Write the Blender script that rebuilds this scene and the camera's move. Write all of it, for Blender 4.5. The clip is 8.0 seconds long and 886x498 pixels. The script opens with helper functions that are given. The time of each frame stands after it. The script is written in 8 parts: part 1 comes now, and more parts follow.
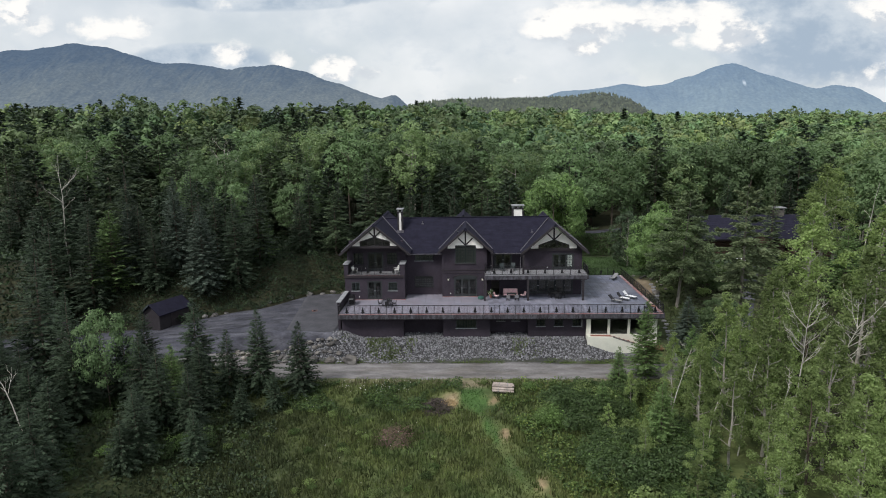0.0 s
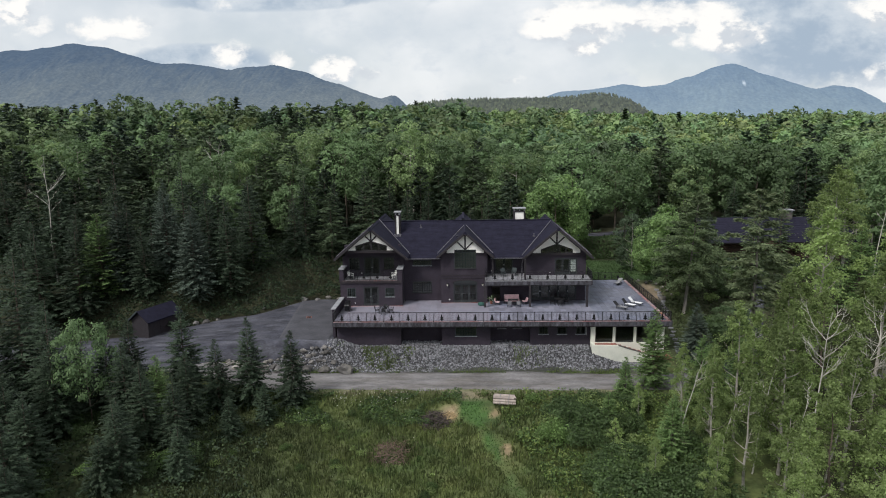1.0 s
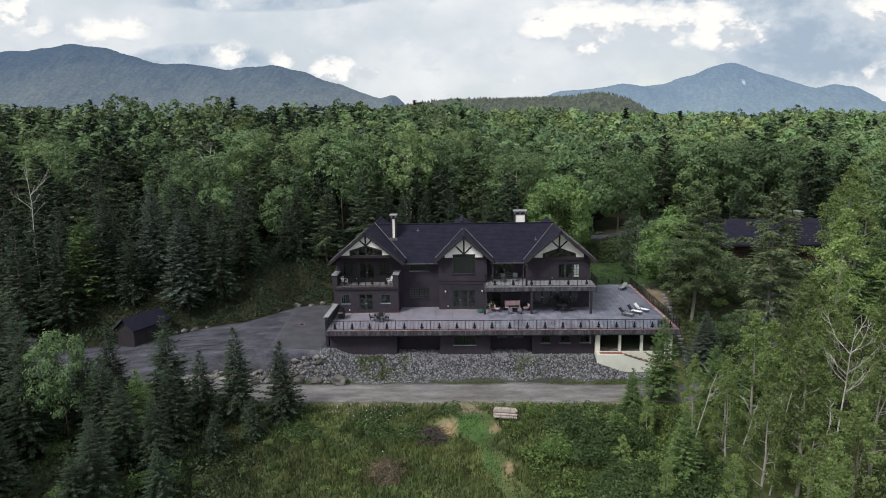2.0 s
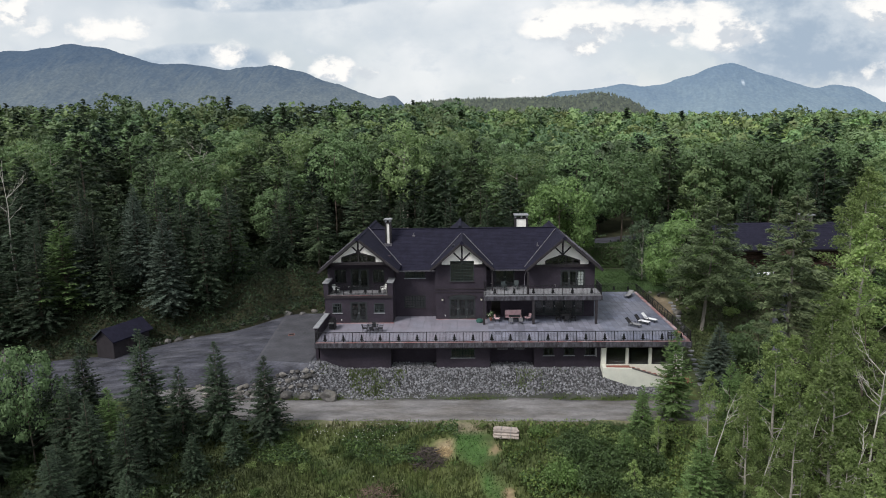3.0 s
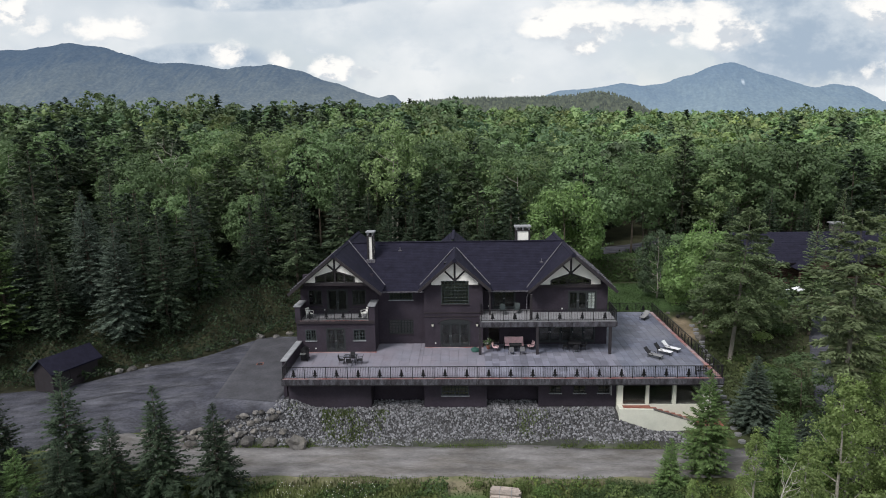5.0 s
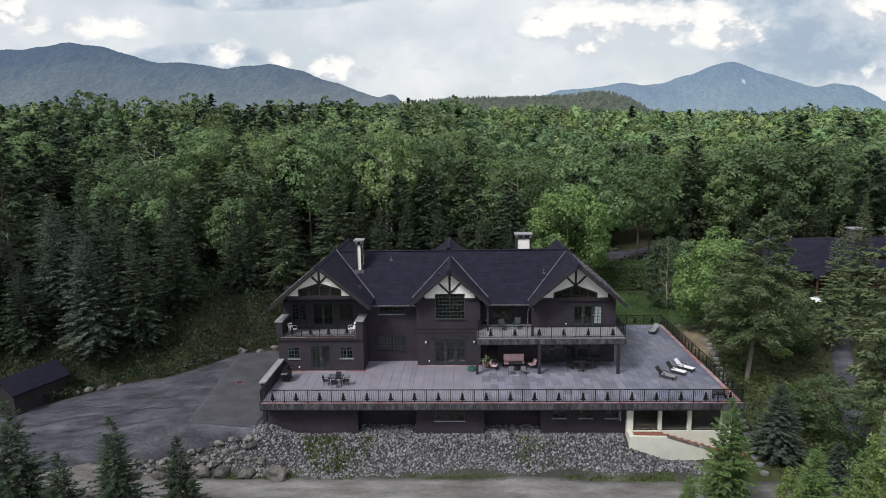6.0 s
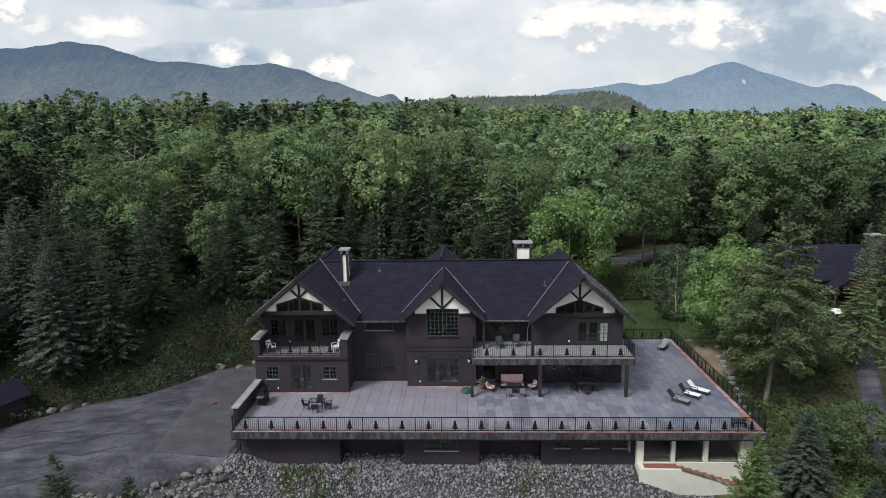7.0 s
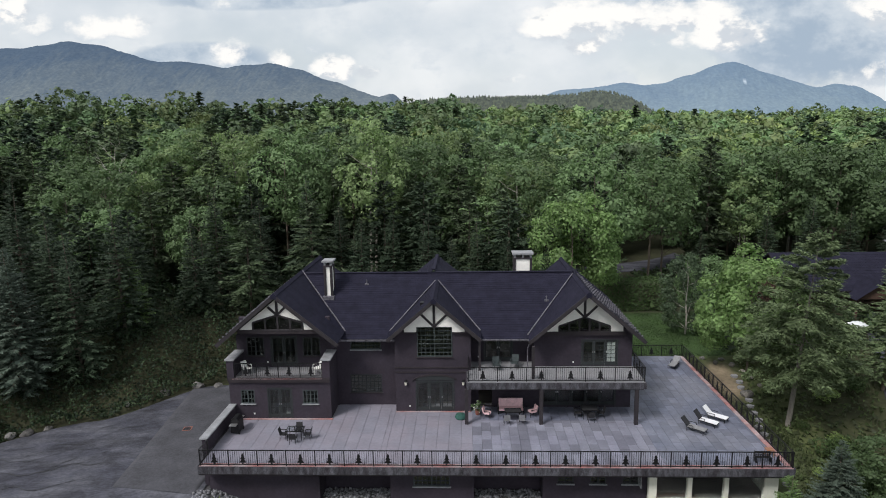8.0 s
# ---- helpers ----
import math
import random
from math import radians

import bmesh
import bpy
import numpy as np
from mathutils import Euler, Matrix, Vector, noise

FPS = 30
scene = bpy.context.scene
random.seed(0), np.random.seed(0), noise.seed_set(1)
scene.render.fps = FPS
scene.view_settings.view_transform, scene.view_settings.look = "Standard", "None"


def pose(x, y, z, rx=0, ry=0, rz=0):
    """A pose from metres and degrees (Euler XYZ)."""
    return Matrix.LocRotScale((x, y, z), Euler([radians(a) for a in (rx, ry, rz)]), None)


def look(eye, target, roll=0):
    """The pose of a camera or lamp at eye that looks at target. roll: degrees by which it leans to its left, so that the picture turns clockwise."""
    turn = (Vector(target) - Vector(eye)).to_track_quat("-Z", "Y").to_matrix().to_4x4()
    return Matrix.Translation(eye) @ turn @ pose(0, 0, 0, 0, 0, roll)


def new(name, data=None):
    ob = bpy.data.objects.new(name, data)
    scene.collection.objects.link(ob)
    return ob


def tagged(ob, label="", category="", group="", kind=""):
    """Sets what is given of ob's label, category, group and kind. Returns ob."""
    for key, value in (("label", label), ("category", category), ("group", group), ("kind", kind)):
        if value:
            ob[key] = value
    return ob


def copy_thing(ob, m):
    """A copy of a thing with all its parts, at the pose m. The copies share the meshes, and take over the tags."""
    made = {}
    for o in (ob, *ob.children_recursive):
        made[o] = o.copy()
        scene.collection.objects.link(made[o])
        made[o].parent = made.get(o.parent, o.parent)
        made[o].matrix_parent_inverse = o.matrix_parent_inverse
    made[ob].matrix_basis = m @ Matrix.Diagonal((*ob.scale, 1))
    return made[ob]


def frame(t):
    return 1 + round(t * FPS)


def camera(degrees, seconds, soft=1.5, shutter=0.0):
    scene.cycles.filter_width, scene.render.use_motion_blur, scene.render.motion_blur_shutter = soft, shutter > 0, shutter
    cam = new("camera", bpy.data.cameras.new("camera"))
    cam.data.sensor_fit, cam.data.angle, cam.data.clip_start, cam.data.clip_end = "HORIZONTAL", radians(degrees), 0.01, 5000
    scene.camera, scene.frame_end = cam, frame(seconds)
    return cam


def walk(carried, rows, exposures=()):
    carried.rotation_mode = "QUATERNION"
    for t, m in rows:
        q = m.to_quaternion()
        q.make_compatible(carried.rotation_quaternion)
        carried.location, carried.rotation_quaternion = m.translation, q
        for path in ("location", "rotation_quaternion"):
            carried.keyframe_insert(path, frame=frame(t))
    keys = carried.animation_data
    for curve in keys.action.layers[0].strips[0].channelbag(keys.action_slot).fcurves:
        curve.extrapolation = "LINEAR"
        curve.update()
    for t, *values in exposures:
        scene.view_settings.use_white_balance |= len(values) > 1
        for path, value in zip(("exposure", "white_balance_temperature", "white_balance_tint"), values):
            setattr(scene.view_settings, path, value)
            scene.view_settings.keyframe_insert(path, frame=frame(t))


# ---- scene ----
cam = camera(71.2, 8.0, soft=1.0)
PATH = [
    (0, (14.144, -66.144, 19.255), (14.064, -64.177, 18.9), -0.9),
    (0.5, (14.158, -64.891, 19.25), (14.078, -62.924, 18.895), -0.9),
    (1, (14.141, -63.51, 19.281), (14.062, -61.543, 18.927), -0.9),
    (1.5, (14.194, -62.104, 19.292), (14.115, -60.137, 18.937), -1.0),
    (3, (14.367, -56.872, 19.298), (14.291, -54.905, 18.944), -1.0),
    (3.5, (14.49, -54.722, 19.292), (14.417, -52.755, 18.937), -1.0),
    (4, (14.68, -52.456, 19.309), (14.605, -50.489, 18.954), -1.0),
    (4.5, (14.803, -50.197, 19.354), (14.729, -48.231, 18.999), -1.0),
    (6, (15.306, -43.429, 19.515), (15.231, -41.463, 19.158), -1.0),
    (6.5, (15.527, -41.157, 19.534), (15.452, -39.191, 19.177), -1.0),
    (7, (15.741, -38.917, 19.572), (15.667, -36.951, 19.214), -0.9),
    (7.5, (15.982, -36.712, 19.654), (15.907, -34.746, 19.295), -0.9),
    (8, (16.211, -34.578, 19.662), (16.135, -32.612, 19.304), -0.9),
]
walk(cam, [(t, look(e, g, r)) for t, e, g, r in PATH])

# ---- world and sun ----
SUN_AZ, SUN_EL = radians(-136), radians(50)      # compass angle from +y towards +x, height
sun_way = Vector((math.sin(SUN_AZ) * math.cos(SUN_EL), math.cos(SUN_AZ) * math.cos(SUN_EL), math.sin(SUN_EL)))


def make_world():
    w = bpy.data.worlds.new("cloudy_sky")
    w.use_nodes = True
    nt = w.node_tree
    N, L = nt.nodes, nt.links
    N.clear()

    def math_node(op, a, b=None, c=None, clamp=False):
        n = N.new("ShaderNodeMath")
        n.operation, n.use_clamp = op, clamp
        for i, v in enumerate((a, b, c)):
            if v is None:
                continue
            if isinstance(v, (int, float)):
                n.inputs[i].default_value = v
            else:
                L.new(v, n.inputs[i])
        return n.outputs[0]

    def ramp(v, lo, hi):
        n = N.new("ShaderNodeMapRange")
        n.interpolation_type = "SMOOTHSTEP"
        L.new(v, n.inputs["Value"])
        n.inputs["From Min"].default_value, n.inputs["From Max"].default_value = lo, hi
        return n.outputs["Result"]

    def mix(f, a, b):
        n = N.new("ShaderNodeMix")
        n.data_type = "RGBA"
        for s, v in ((n.inputs[0], f), (n.inputs[6], a), (n.inputs[7], b)):
            if isinstance(v, (int, float)):
                s.default_value = v
            elif isinstance(v, tuple):
                s.default_value = (*v, 1)
            else:
                L.new(v, s)
        return n.outputs[2]

    def fbm(vec, scale, detail=6, rough=0.55, dist=0.0):
        n = N.new("ShaderNodeTexNoise")
        L.new(vec, n.inputs["Vector"])
        n.inputs["Scale"].default_value, n.inputs["Detail"].default_value = scale, detail
        n.inputs["Roughness"].default_value, n.inputs["Distortion"].default_value = rough, dist
        return n.outputs["Fac"]

    co = N.new("ShaderNodeTexCoord").outputs["Generated"]
    sep = N.new("ShaderNodeSeparateXYZ")
    L.new(co, sep.inputs[0])
    x, y, z = sep.outputs
    # bearing and height over the far hills; the same cloud deck goes on all round
    ya = math_node("MAXIMUM", math_node("ABSOLUTE", y), 0.25)
    u, v = math_node("DIVIDE", x, ya), math_node("DIVIDE", z, ya)
    cv = N.new("ShaderNodeCombineXYZ")
    L.new(u, cv.inputs[0]), L.new(math_node("MULTIPLY", v, 1.5), cv.inputs[1]), L.new(math_node("MULTIPLY", y, 0.3), cv.inputs[2])
    cloudspace = cv.outputs[0]

    sky = N.new("ShaderNodeTexSky")
    sky.sky_type, sky.sun_disc = "NISHITA", False
    sky.sun_elevation, sky.sun_rotation = SUN_EL, SUN_AZ
    sky.air_density, sky.dust_density = 1.2, 2.0
    sc = N.new("ShaderNodeVectorMath")
    sc.operation = "SCALE"
    L.new(sky.outputs[0], sc.inputs[0])
    sc.inputs["Scale"].default_value = 0.11
    blue = sc.outputs[0]

    # thin high veil, brighter towards the horizon
    veil = fbm(cloudspace, 2.6, 5, 0.5)
    veil_f = ramp(veil, 0.28, 0.62)
    streak = fbm(cloudspace, 7.0, 4, 0.5)
    veil_c = mix(ramp(streak, 0.3, 0.72), (0.66, 0.71, 0.76), (0.84, 0.86, 0.88))
    base = mix(math_node("MULTIPLY_ADD", veil_f, 0.3, 0.68), blue, veil_c)

    # heaped clouds
    lumps = fbm(cloudspace, 9.0, 8, 0.58, 0.15)
    rough = fbm(cloudspace, 24.0, 6, 0.6)
    lump = math_node("MULTIPLY_ADD", rough, 0.42, math_node("MULTIPLY", lumps, 0.83))

    def heap(cx, cy, rx, ry):
        a = math_node("POWER", math_node("DIVIDE", math_node("SUBTRACT", u, cx), rx), 2)
        b = math_node("POWER", math_node("DIVIDE", math_node("SUBTRACT", v, cy), ry), 2)
        return math_node("SUBTRACT", 1.0, math_node("ADD", a, b), clamp=True)

    def total(heaps):
        s = heap(*heaps[0])
        for h in heaps[1:]:
            s = math_node("MAXIMUM", s, heap(*h))
        return s

    shifted = N.new("ShaderNodeVectorMath")
    shifted.operation = "ADD"
    L.new(cloudspace, shifted.inputs[0])
    shifted.inputs[1].default_value = (-0.012, 0.026, 0.0)
    relief = math_node("SUBTRACT", lumps, fbm(shifted.outputs[0], 9.0, 8, 0.58, 0.15))    # lit crowns, grey undersides
    lit = ramp(relief, -0.10, 0.07)
    grey = total([(0.57, 0.135, 0.22, 0.085), (0.40, 0.235, 0.30, 0.06), (0.75, 0.20, 0.2, 0.10), (0.49, 0.19, 0.10, 0.05), (-0.30, 0.215, 0.20, 0.02), (-0.42, 0.125, 0.14, 0.03)])
    grey_f = ramp(math_node("MULTIPLY_ADD", math_node("SUBTRACT", lump, 0.62), 2.0, grey), 0.02, 0.50)
    base = mix(math_node("MULTIPLY", grey_f, 0.95), base, mix(ramp(lump, 0.5, 0.75), (0.36, 0.45, 0.56), (0.58, 0.645, 0.715)))
    white = total([(0.20, 0.178, 0.13, 0.050), (0.31, 0.165, 0.15, 0.052), (0.40, 0.145, 0.10, 0.030), (0.13, 0.17, 0.06, 0.035), (0.19, 0.135, 0.05, 0.022), (-0.205, 0.110, 0.045, 0.024), (-0.150, 0.100, 0.030, 0.018),
                   (-0.365, 0.138, 0.045, 0.026), (-0.29, 0.126, 0.035, 0.02), (-0.54, 0.183, 0.12, 0.028), (-0.74, 0.205, 0.13, 0.05), (0.60, 0.085, 0.10, 0.026),
                   (0.67, 0.175, 0.09, 0.045), (0.74, 0.12, 0.06, 0.03), (0.06, 0.085, 0.05, 0.016), (0.42, 0.245, 0.16, 0.022), (0.30, 0.225, 0.14, 0.02)])
    white_f = ramp(math_node("MULTIPLY_ADD", math_node("SUBTRACT", lump, 0.62), 3.8, math_node("MULTIPLY", white, 1.0)), 0.40, 1.1)
    shade = fbm(cloudspace, 14.0, 5, 0.6)
    body = math_node("MULTIPLY", ramp(math_node("MULTIPLY_ADD", shade, 0.5, lit), 0.35, 1.05), 1.0)
    white_c = mix(body, (0.62, 0.66, 0.71), (0.98, 0.96, 0.93))
    top = mix(math_node("MULTIPLY", white_f, 0.93), base, white_c)
    bg = N.new("ShaderNodeBackground")
    L.new(top, bg.inputs["Color"])
    bg.inputs["Strength"].default_value = 1.0
    out = N.new("ShaderNodeOutputWorld")
    L.new(bg.outputs[0], out.inputs[0])
    scene.world = w


make_world()
sun = new("sun", bpy.data.lights.new("sun", "SUN"))
sun.data.energy, sun.data.angle, sun.data.color = 2.7, radians(16), (1.0, 0.97, 0.94)
sun.matrix_world = look(tuple(sun_way * 100), (0, 0, 0))

scene.view_settings.exposure = 0.09

# ---- materials ----


def mat(name, base, rough=0.8, vary=0.25, scale=3.0, bump=0.0, bump_scale=40.0, metal=0.0, tint=None, per_object=0.0, stretch=(1, 1, 1), spec=0.3, attr="", leaf=0.0,
        island=0.0):
    """A surface with large stains (scale) and fine grain, an optional second colour in the stains, and fine relief."""
    m = bpy.data.materials.new(name)
    m.use_nodes = True
    nt = m.node_tree
    N, L = nt.nodes, nt.links
    bsdf = N["Principled BSDF"]
    bsdf.inputs["Roughness"].default_value, bsdf.inputs["Metallic"].default_value = rough, metal
    bsdf.inputs["Specular IOR Level"].default_value = spec
    co = N.new("ShaderNodeTexCoord")
    mp = N.new("ShaderNodeMapping")
    geo = N.new("ShaderNodeNewGeometry")
    L.new(geo.outputs["Position"] if not leaf else co.outputs["Object"], mp.inputs["Vector"])
    mp.inputs["Scale"].default_value = stretch

    def noise_node(s, d, r=0.6):
        n = N.new("ShaderNodeTexNoise")
        L.new(mp.outputs[0], n.inputs["Vector"])
        n.inputs["Scale"].default_value, n.inputs["Detail"].default_value, n.inputs["Roughness"].default_value = s, d, r
        return n.outputs["Fac"]

    def mixc(f, a, b, kind="MIX"):
        n = N.new("ShaderNodeMix")
        n.data_type, n.blend_type = "RGBA", kind
        for s, v in ((n.inputs[0], f), (n.inputs[6], a), (n.inputs[7], b)):
            if isinstance(v, (int, float)):
                s.default_value = v
            elif isinstance(v, tuple):
                s.default_value = (*v[:3], 1)
            else:
                L.new(v, s)
        return n.outputs[2]

    def span(v, lo, hi, a=0.0, b=1.0):
        n = N.new("ShaderNodeMapRange")
        L.new(v, n.inputs["Value"])
        for k, t in (("From Min", lo), ("From Max", hi), ("To Min", a), ("To Max", b)):
            n.inputs[k].default_value = t
        return n.outputs["Result"]

    c = base
    if attr:
        a = N.new("ShaderNodeAttribute")
        a.attribute_name = attr
        c = a.outputs["Color"]
    if tint:
        c = mixc(span(noise_node(scale * 0.6, 3), 0.4, 0.65), c, tint)
    big = span(noise_node(scale, 4), 0.3, 0.7, 1 - vary, 1 + vary)
    fine = span(noise_node(scale * 9, 3), 0.3, 0.7, 1 - vary * 0.6, 1 + vary * 0.6)
    mul = N.new("ShaderNodeMath")
    mul.operation = "MULTIPLY"
    L.new(big, mul.inputs[0]), L.new(fine, mul.inputs[1])
    f = mul.outputs[0]
    for amount, out in ((per_object, N.new("ShaderNodeObjectInfo").outputs["Random"] if per_object else None), (island, geo.outputs["Random Per Island"] if island else None)):
        if amount:
            k = N.new("ShaderNodeMath")
            k.operation = "MULTIPLY"
            L.new(f, k.inputs[0]), L.new(span(out, 0, 1, 1 - amount, 1 + amount), k.inputs[1])
            f = k.outputs[0]
    vm = N.new("ShaderNodeVectorMath")
    vm.operation = "SCALE"
    if isinstance(c, tuple):
        vm.inputs[0].default_value = c[:3]
    else:
        L.new(c, vm.inputs[0])
    L.new(f, vm.inputs["Scale"])
    L.new(vm.outputs[0], bsdf.inputs["Base Color"])
    if bump:
        b = N.new("ShaderNodeBump")
        b.inputs["Strength"].default_value, b.inputs["Distance"].default_value = min(1, bump), 0.02
        L.new(noise_node(bump_scale, 4), b.inputs["Height"])
        L.new(b.outputs[0], bsdf.inputs["Normal"])
    if leaf:
        tr = N.new("ShaderNodeBsdfTranslucent")
        warm = N.new("ShaderNodeVectorMath")
        warm.operation = "MULTIPLY"
        L.new(vm.outputs[0], warm.inputs[0])
        warm.inputs[1].default_value = (1.05, 1.12, 0.95)
        L.new(warm.outputs[0], tr.inputs["Color"])
        ms = N.new("ShaderNodeMixShader")
        ms.inputs[0].default_value = leaf
        L.new(bsdf.outputs[0], ms.inputs[1]), L.new(tr.outputs[0], ms.inputs[2])
        L.new(ms.outputs[0], N["Material Output"].inputs["Surface"])
    return m


def glass_mat():
    m = bpy.data.materials.new("window_glass")
    m.use_nodes = True
    nt = m.node_tree
    N, L = nt.nodes, nt.links
    bsdf = N["Principled BSDF"]
    bsdf.inputs["Base Color"].default_value = (0.8, 0.85, 0.85, 1)
    bsdf.inputs["Roughness"].default_value = 0.03
    bsdf.inputs["Transmission Weight"].default_value = 1.0
    bsdf.inputs["IOR"].default_value = 1.45
    return m


def far_mat(name, base, haze_glow, amount, scale=0.02):
    """Far wooded slopes at a great distance, with the haze painted in as bluish emission."""
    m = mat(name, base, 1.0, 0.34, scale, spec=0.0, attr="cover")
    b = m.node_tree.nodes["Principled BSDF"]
    b.inputs["Emission Color"].default_value = (*haze_glow, 1)
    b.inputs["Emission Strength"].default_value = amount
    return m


STUCCO = mat("brown_stucco", (0.0390, 0.0310, 0.0420), 0.9, 0.22, 0.7, 0.4, 60, tint=(0.0345, 0.0285, 0.0395))
TRIM = mat("dark_brown_trim", (0.030, 0.024, 0.028), 0.7, 0.2, 2.0, 0.2, 40)
TIMBER = mat("black_brown_timber", (0.029, 0.025, 0.029), 0.7, 0.2, 2.0)
PLASTER = mat("white_plaster", (0.82, 0.80, 0.76), 0.85, 0.05, 1.2, 0.2, 50)
CREAM = mat("cream_stucco", (0.66, 0.66, 0.58), 0.85, 0.07, 0.8, 0.2, 50, tint=(0.60, 0.61, 0.54))
SHINGLE = mat("dark_slate_shingle", (0.0165, 0.0160, 0.0290), 0.85, 0.22, 1.5, 0.3, 25, island=0.10, spec=0.12)
VALLEY = mat("weathered_metal_flashing", (0.135, 0.13, 0.15), 0.6, 0.6, 6.0, metal=0.3)
FASCIA = mat("weathered_grey_board", (0.070, 0.069, 0.081), 0.85, 0.7, 4.0, 0.3, 30, stretch=(1, 1, 0.3), tint=(0.034, 0.031, 0.038))
CONCRETE = mat("grey_concrete_slab", (0.23, 0.23, 0.245), 0.85, 0.1, 1.0, 0.2, 60)
PAVER = mat("grey_stone_paver", (0.195, 0.197, 0.242), 0.55, 0.14, 0.8, 0.2, 50, per_object=0.26, tint=(0.172, 0.172, 0.218))
PAVER_LONG = mat("pale_long_paver", (0.212, 0.208, 0.252), 0.6, 0.12, 0.5, 0.2, 50, per_object=0.05, tint=(0.22, 0.202, 0.24))
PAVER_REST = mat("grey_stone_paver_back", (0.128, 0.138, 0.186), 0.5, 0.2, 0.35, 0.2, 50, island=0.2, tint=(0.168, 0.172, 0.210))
REDEDGE = mat("faded_red_border", (0.30, 0.135, 0.13), 0.8, 0.3, 1.2, tint=(0.36, 0.30, 0.31))
REDTILE = mat("terracotta_tile", (0.24, 0.095, 0.07), 0.7, 0.25, 3.0)
IRON = mat("black_wrought_iron", (0.018, 0.018, 0.02), 0.45, 0.15, 5.0, metal=0.4)
CAPSTONE = mat("pale_bluestone_cap", (0.25, 0.255, 0.27), 0.8, 0.2, 2.0, 0.2, 40)
GLASS = glass_mat()
SASH = mat("grey_green_window_sash", (0.042, 0.053, 0.055), 0.6, 0.15, 4.0)
SASH_DARK = mat("dark_window_sash", (0.027, 0.031, 0.033), 0.6, 0.15, 4.0)
# dark tone stands in for the low light inside the rooms
ROOM = mat("room_plaster_toned_dark", (0.16, 0.15, 0.14), 0.9, 0.15, 1.0)
CURTAIN = mat("pale_curtain", (0.5, 0.52, 0.5), 0.9, 0.1, 2.0, stretch=(12, 1, 1))
WHITE_PAINT = mat("white_paint", (0.75, 0.75, 0.73), 0.6, 0.05, 3.0)
RED_FABRIC = mat("faded_red_canvas", (0.74, 0.50, 0.52), 0.9, 0.12, 4.0, 0.2, 80)
BLACK_FABRIC = mat("black_mesh_fabric", (0.025, 0.025, 0.028), 0.8, 0.15, 5.0)
GREY_FABRIC = mat("grey_mesh_fabric", (0.22, 0.22, 0.23), 0.85, 0.15, 5.0)
WHITE_FABRIC = mat("white_mesh_fabric", (0.72, 0.72, 0.74), 0.85, 0.06, 5.0)
LAMP_GLASS = mat("frosted_lamp_glass", (0.75, 0.72, 0.62), 0.3, 0.05, 8.0)
GREEN_PLASTIC = mat("dark_green_canvas", (0.03, 0.09, 0.075), 0.7, 0.2, 4.0)
STEEL = mat("brushed_steel", (0.5, 0.5, 0.5), 0.35, 0.1, 6.0, metal=0.9)
ORANGE_WOOD = mat("orange_stained_wood", (0.28, 0.14, 0.085), 0.6, 0.2, 5.0)
LOG = mat("dark_brown_log", (0.075, 0.045, 0.035), 0.8, 0.3, 2.0, 0.3, 20, stretch=(0.2, 1, 1))
ASPHALT = mat("worn_asphalt", (0.046, 0.047, 0.061), 0.9, 0.5, 0.7, 0.8, 40, tint=(0.076, 0.077, 0.092), stretch=(0.6, 1.4, 1))
ASPHALT_B = mat("newer_asphalt", (0.064, 0.064, 0.074), 0.9, 0.26, 0.6, 0.6, 60)
TAR = mat("dark_tar_seam", (0.036, 0.036, 0.041), 0.7, 0.3, 2.0)
GRAVEL = mat("gravel_road", (0.185, 0.177, 0.178), 0.95, 0.3, 0.9, 0.7, 60, tint=(0.125, 0.115, 0.108), stretch=(0.4, 1.2, 1))
ROCK = mat("grey_granite_rubble", (0.150, 0.151, 0.161), 0.85, 0.3, 3.0, 0.5, 30, per_object=0.65)
ROCKS = mat("grey_granite_rubble_bed", (0.162, 0.163, 0.175), 0.85, 0.3, 3.0, island=0.7)
BOULDER = mat("lichen_boulder", (0.105, 0.100, 0.098), 0.9, 0.4, 1.2, 0.6, 12, per_object=0.5, tint=(0.175, 0.162, 0.145))
GROUND = mat("ground_cover", (0.1, 0.1, 0.05), 0.95, 0.35, 0.35, 0.8, 8, attr="cover")
GRASS = mat("tall_meadow_grass", (0.10, 0.13, 0.045), 0.8, 0.25, 0.6, attr="cover", leaf=0.35, island=0.4)
BARK = mat("grey_brown_bark", (0.13, 0.105, 0.085), 0.9, 0.3, 2.0, 0.5, 20, stretch=(1, 1, 0.3))
BARK_GREY = mat("grey_hemlock_bark", (0.215, 0.195, 0.175), 0.9, 0.3, 2.0, 0.5, 20, stretch=(1, 1, 0.3))
BARK_PALE = mat("pale_birch_bark", (0.30, 0.28, 0.25), 0.8, 0.3, 3.0, 0.3, 15, stretch=(1, 1, 3))
BARK_DEAD = mat("bleached_dead_wood", (0.42, 0.40, 0.36), 0.9, 0.25, 3.0, 0.3, 15)
LEAF = mat("broad_leaf_green", (0.114, 0.176, 0.078), 0.6, 0.2, 0.5, per_object=0.40, island=0.2, leaf=0.3)
LEAF_LIGHT = mat("light_leaf_green", (0.220, 0.288, 0.110), 0.6, 0.2, 0.5, per_object=0.42, island=0.35, leaf=0.5)
LEAF_SILVER = mat("pale_maple_leaf_green", (0.190, 0.285, 0.110), 0.6, 0.2, 0.5, per_object=0.1, island=0.4, leaf=0.5)
NEEDLE = mat("dark_spruce_needle", (0.038, 0.059, 0.034), 0.7, 0.2, 0.6, per_object=0.25, island=0.35, leaf=0.12)
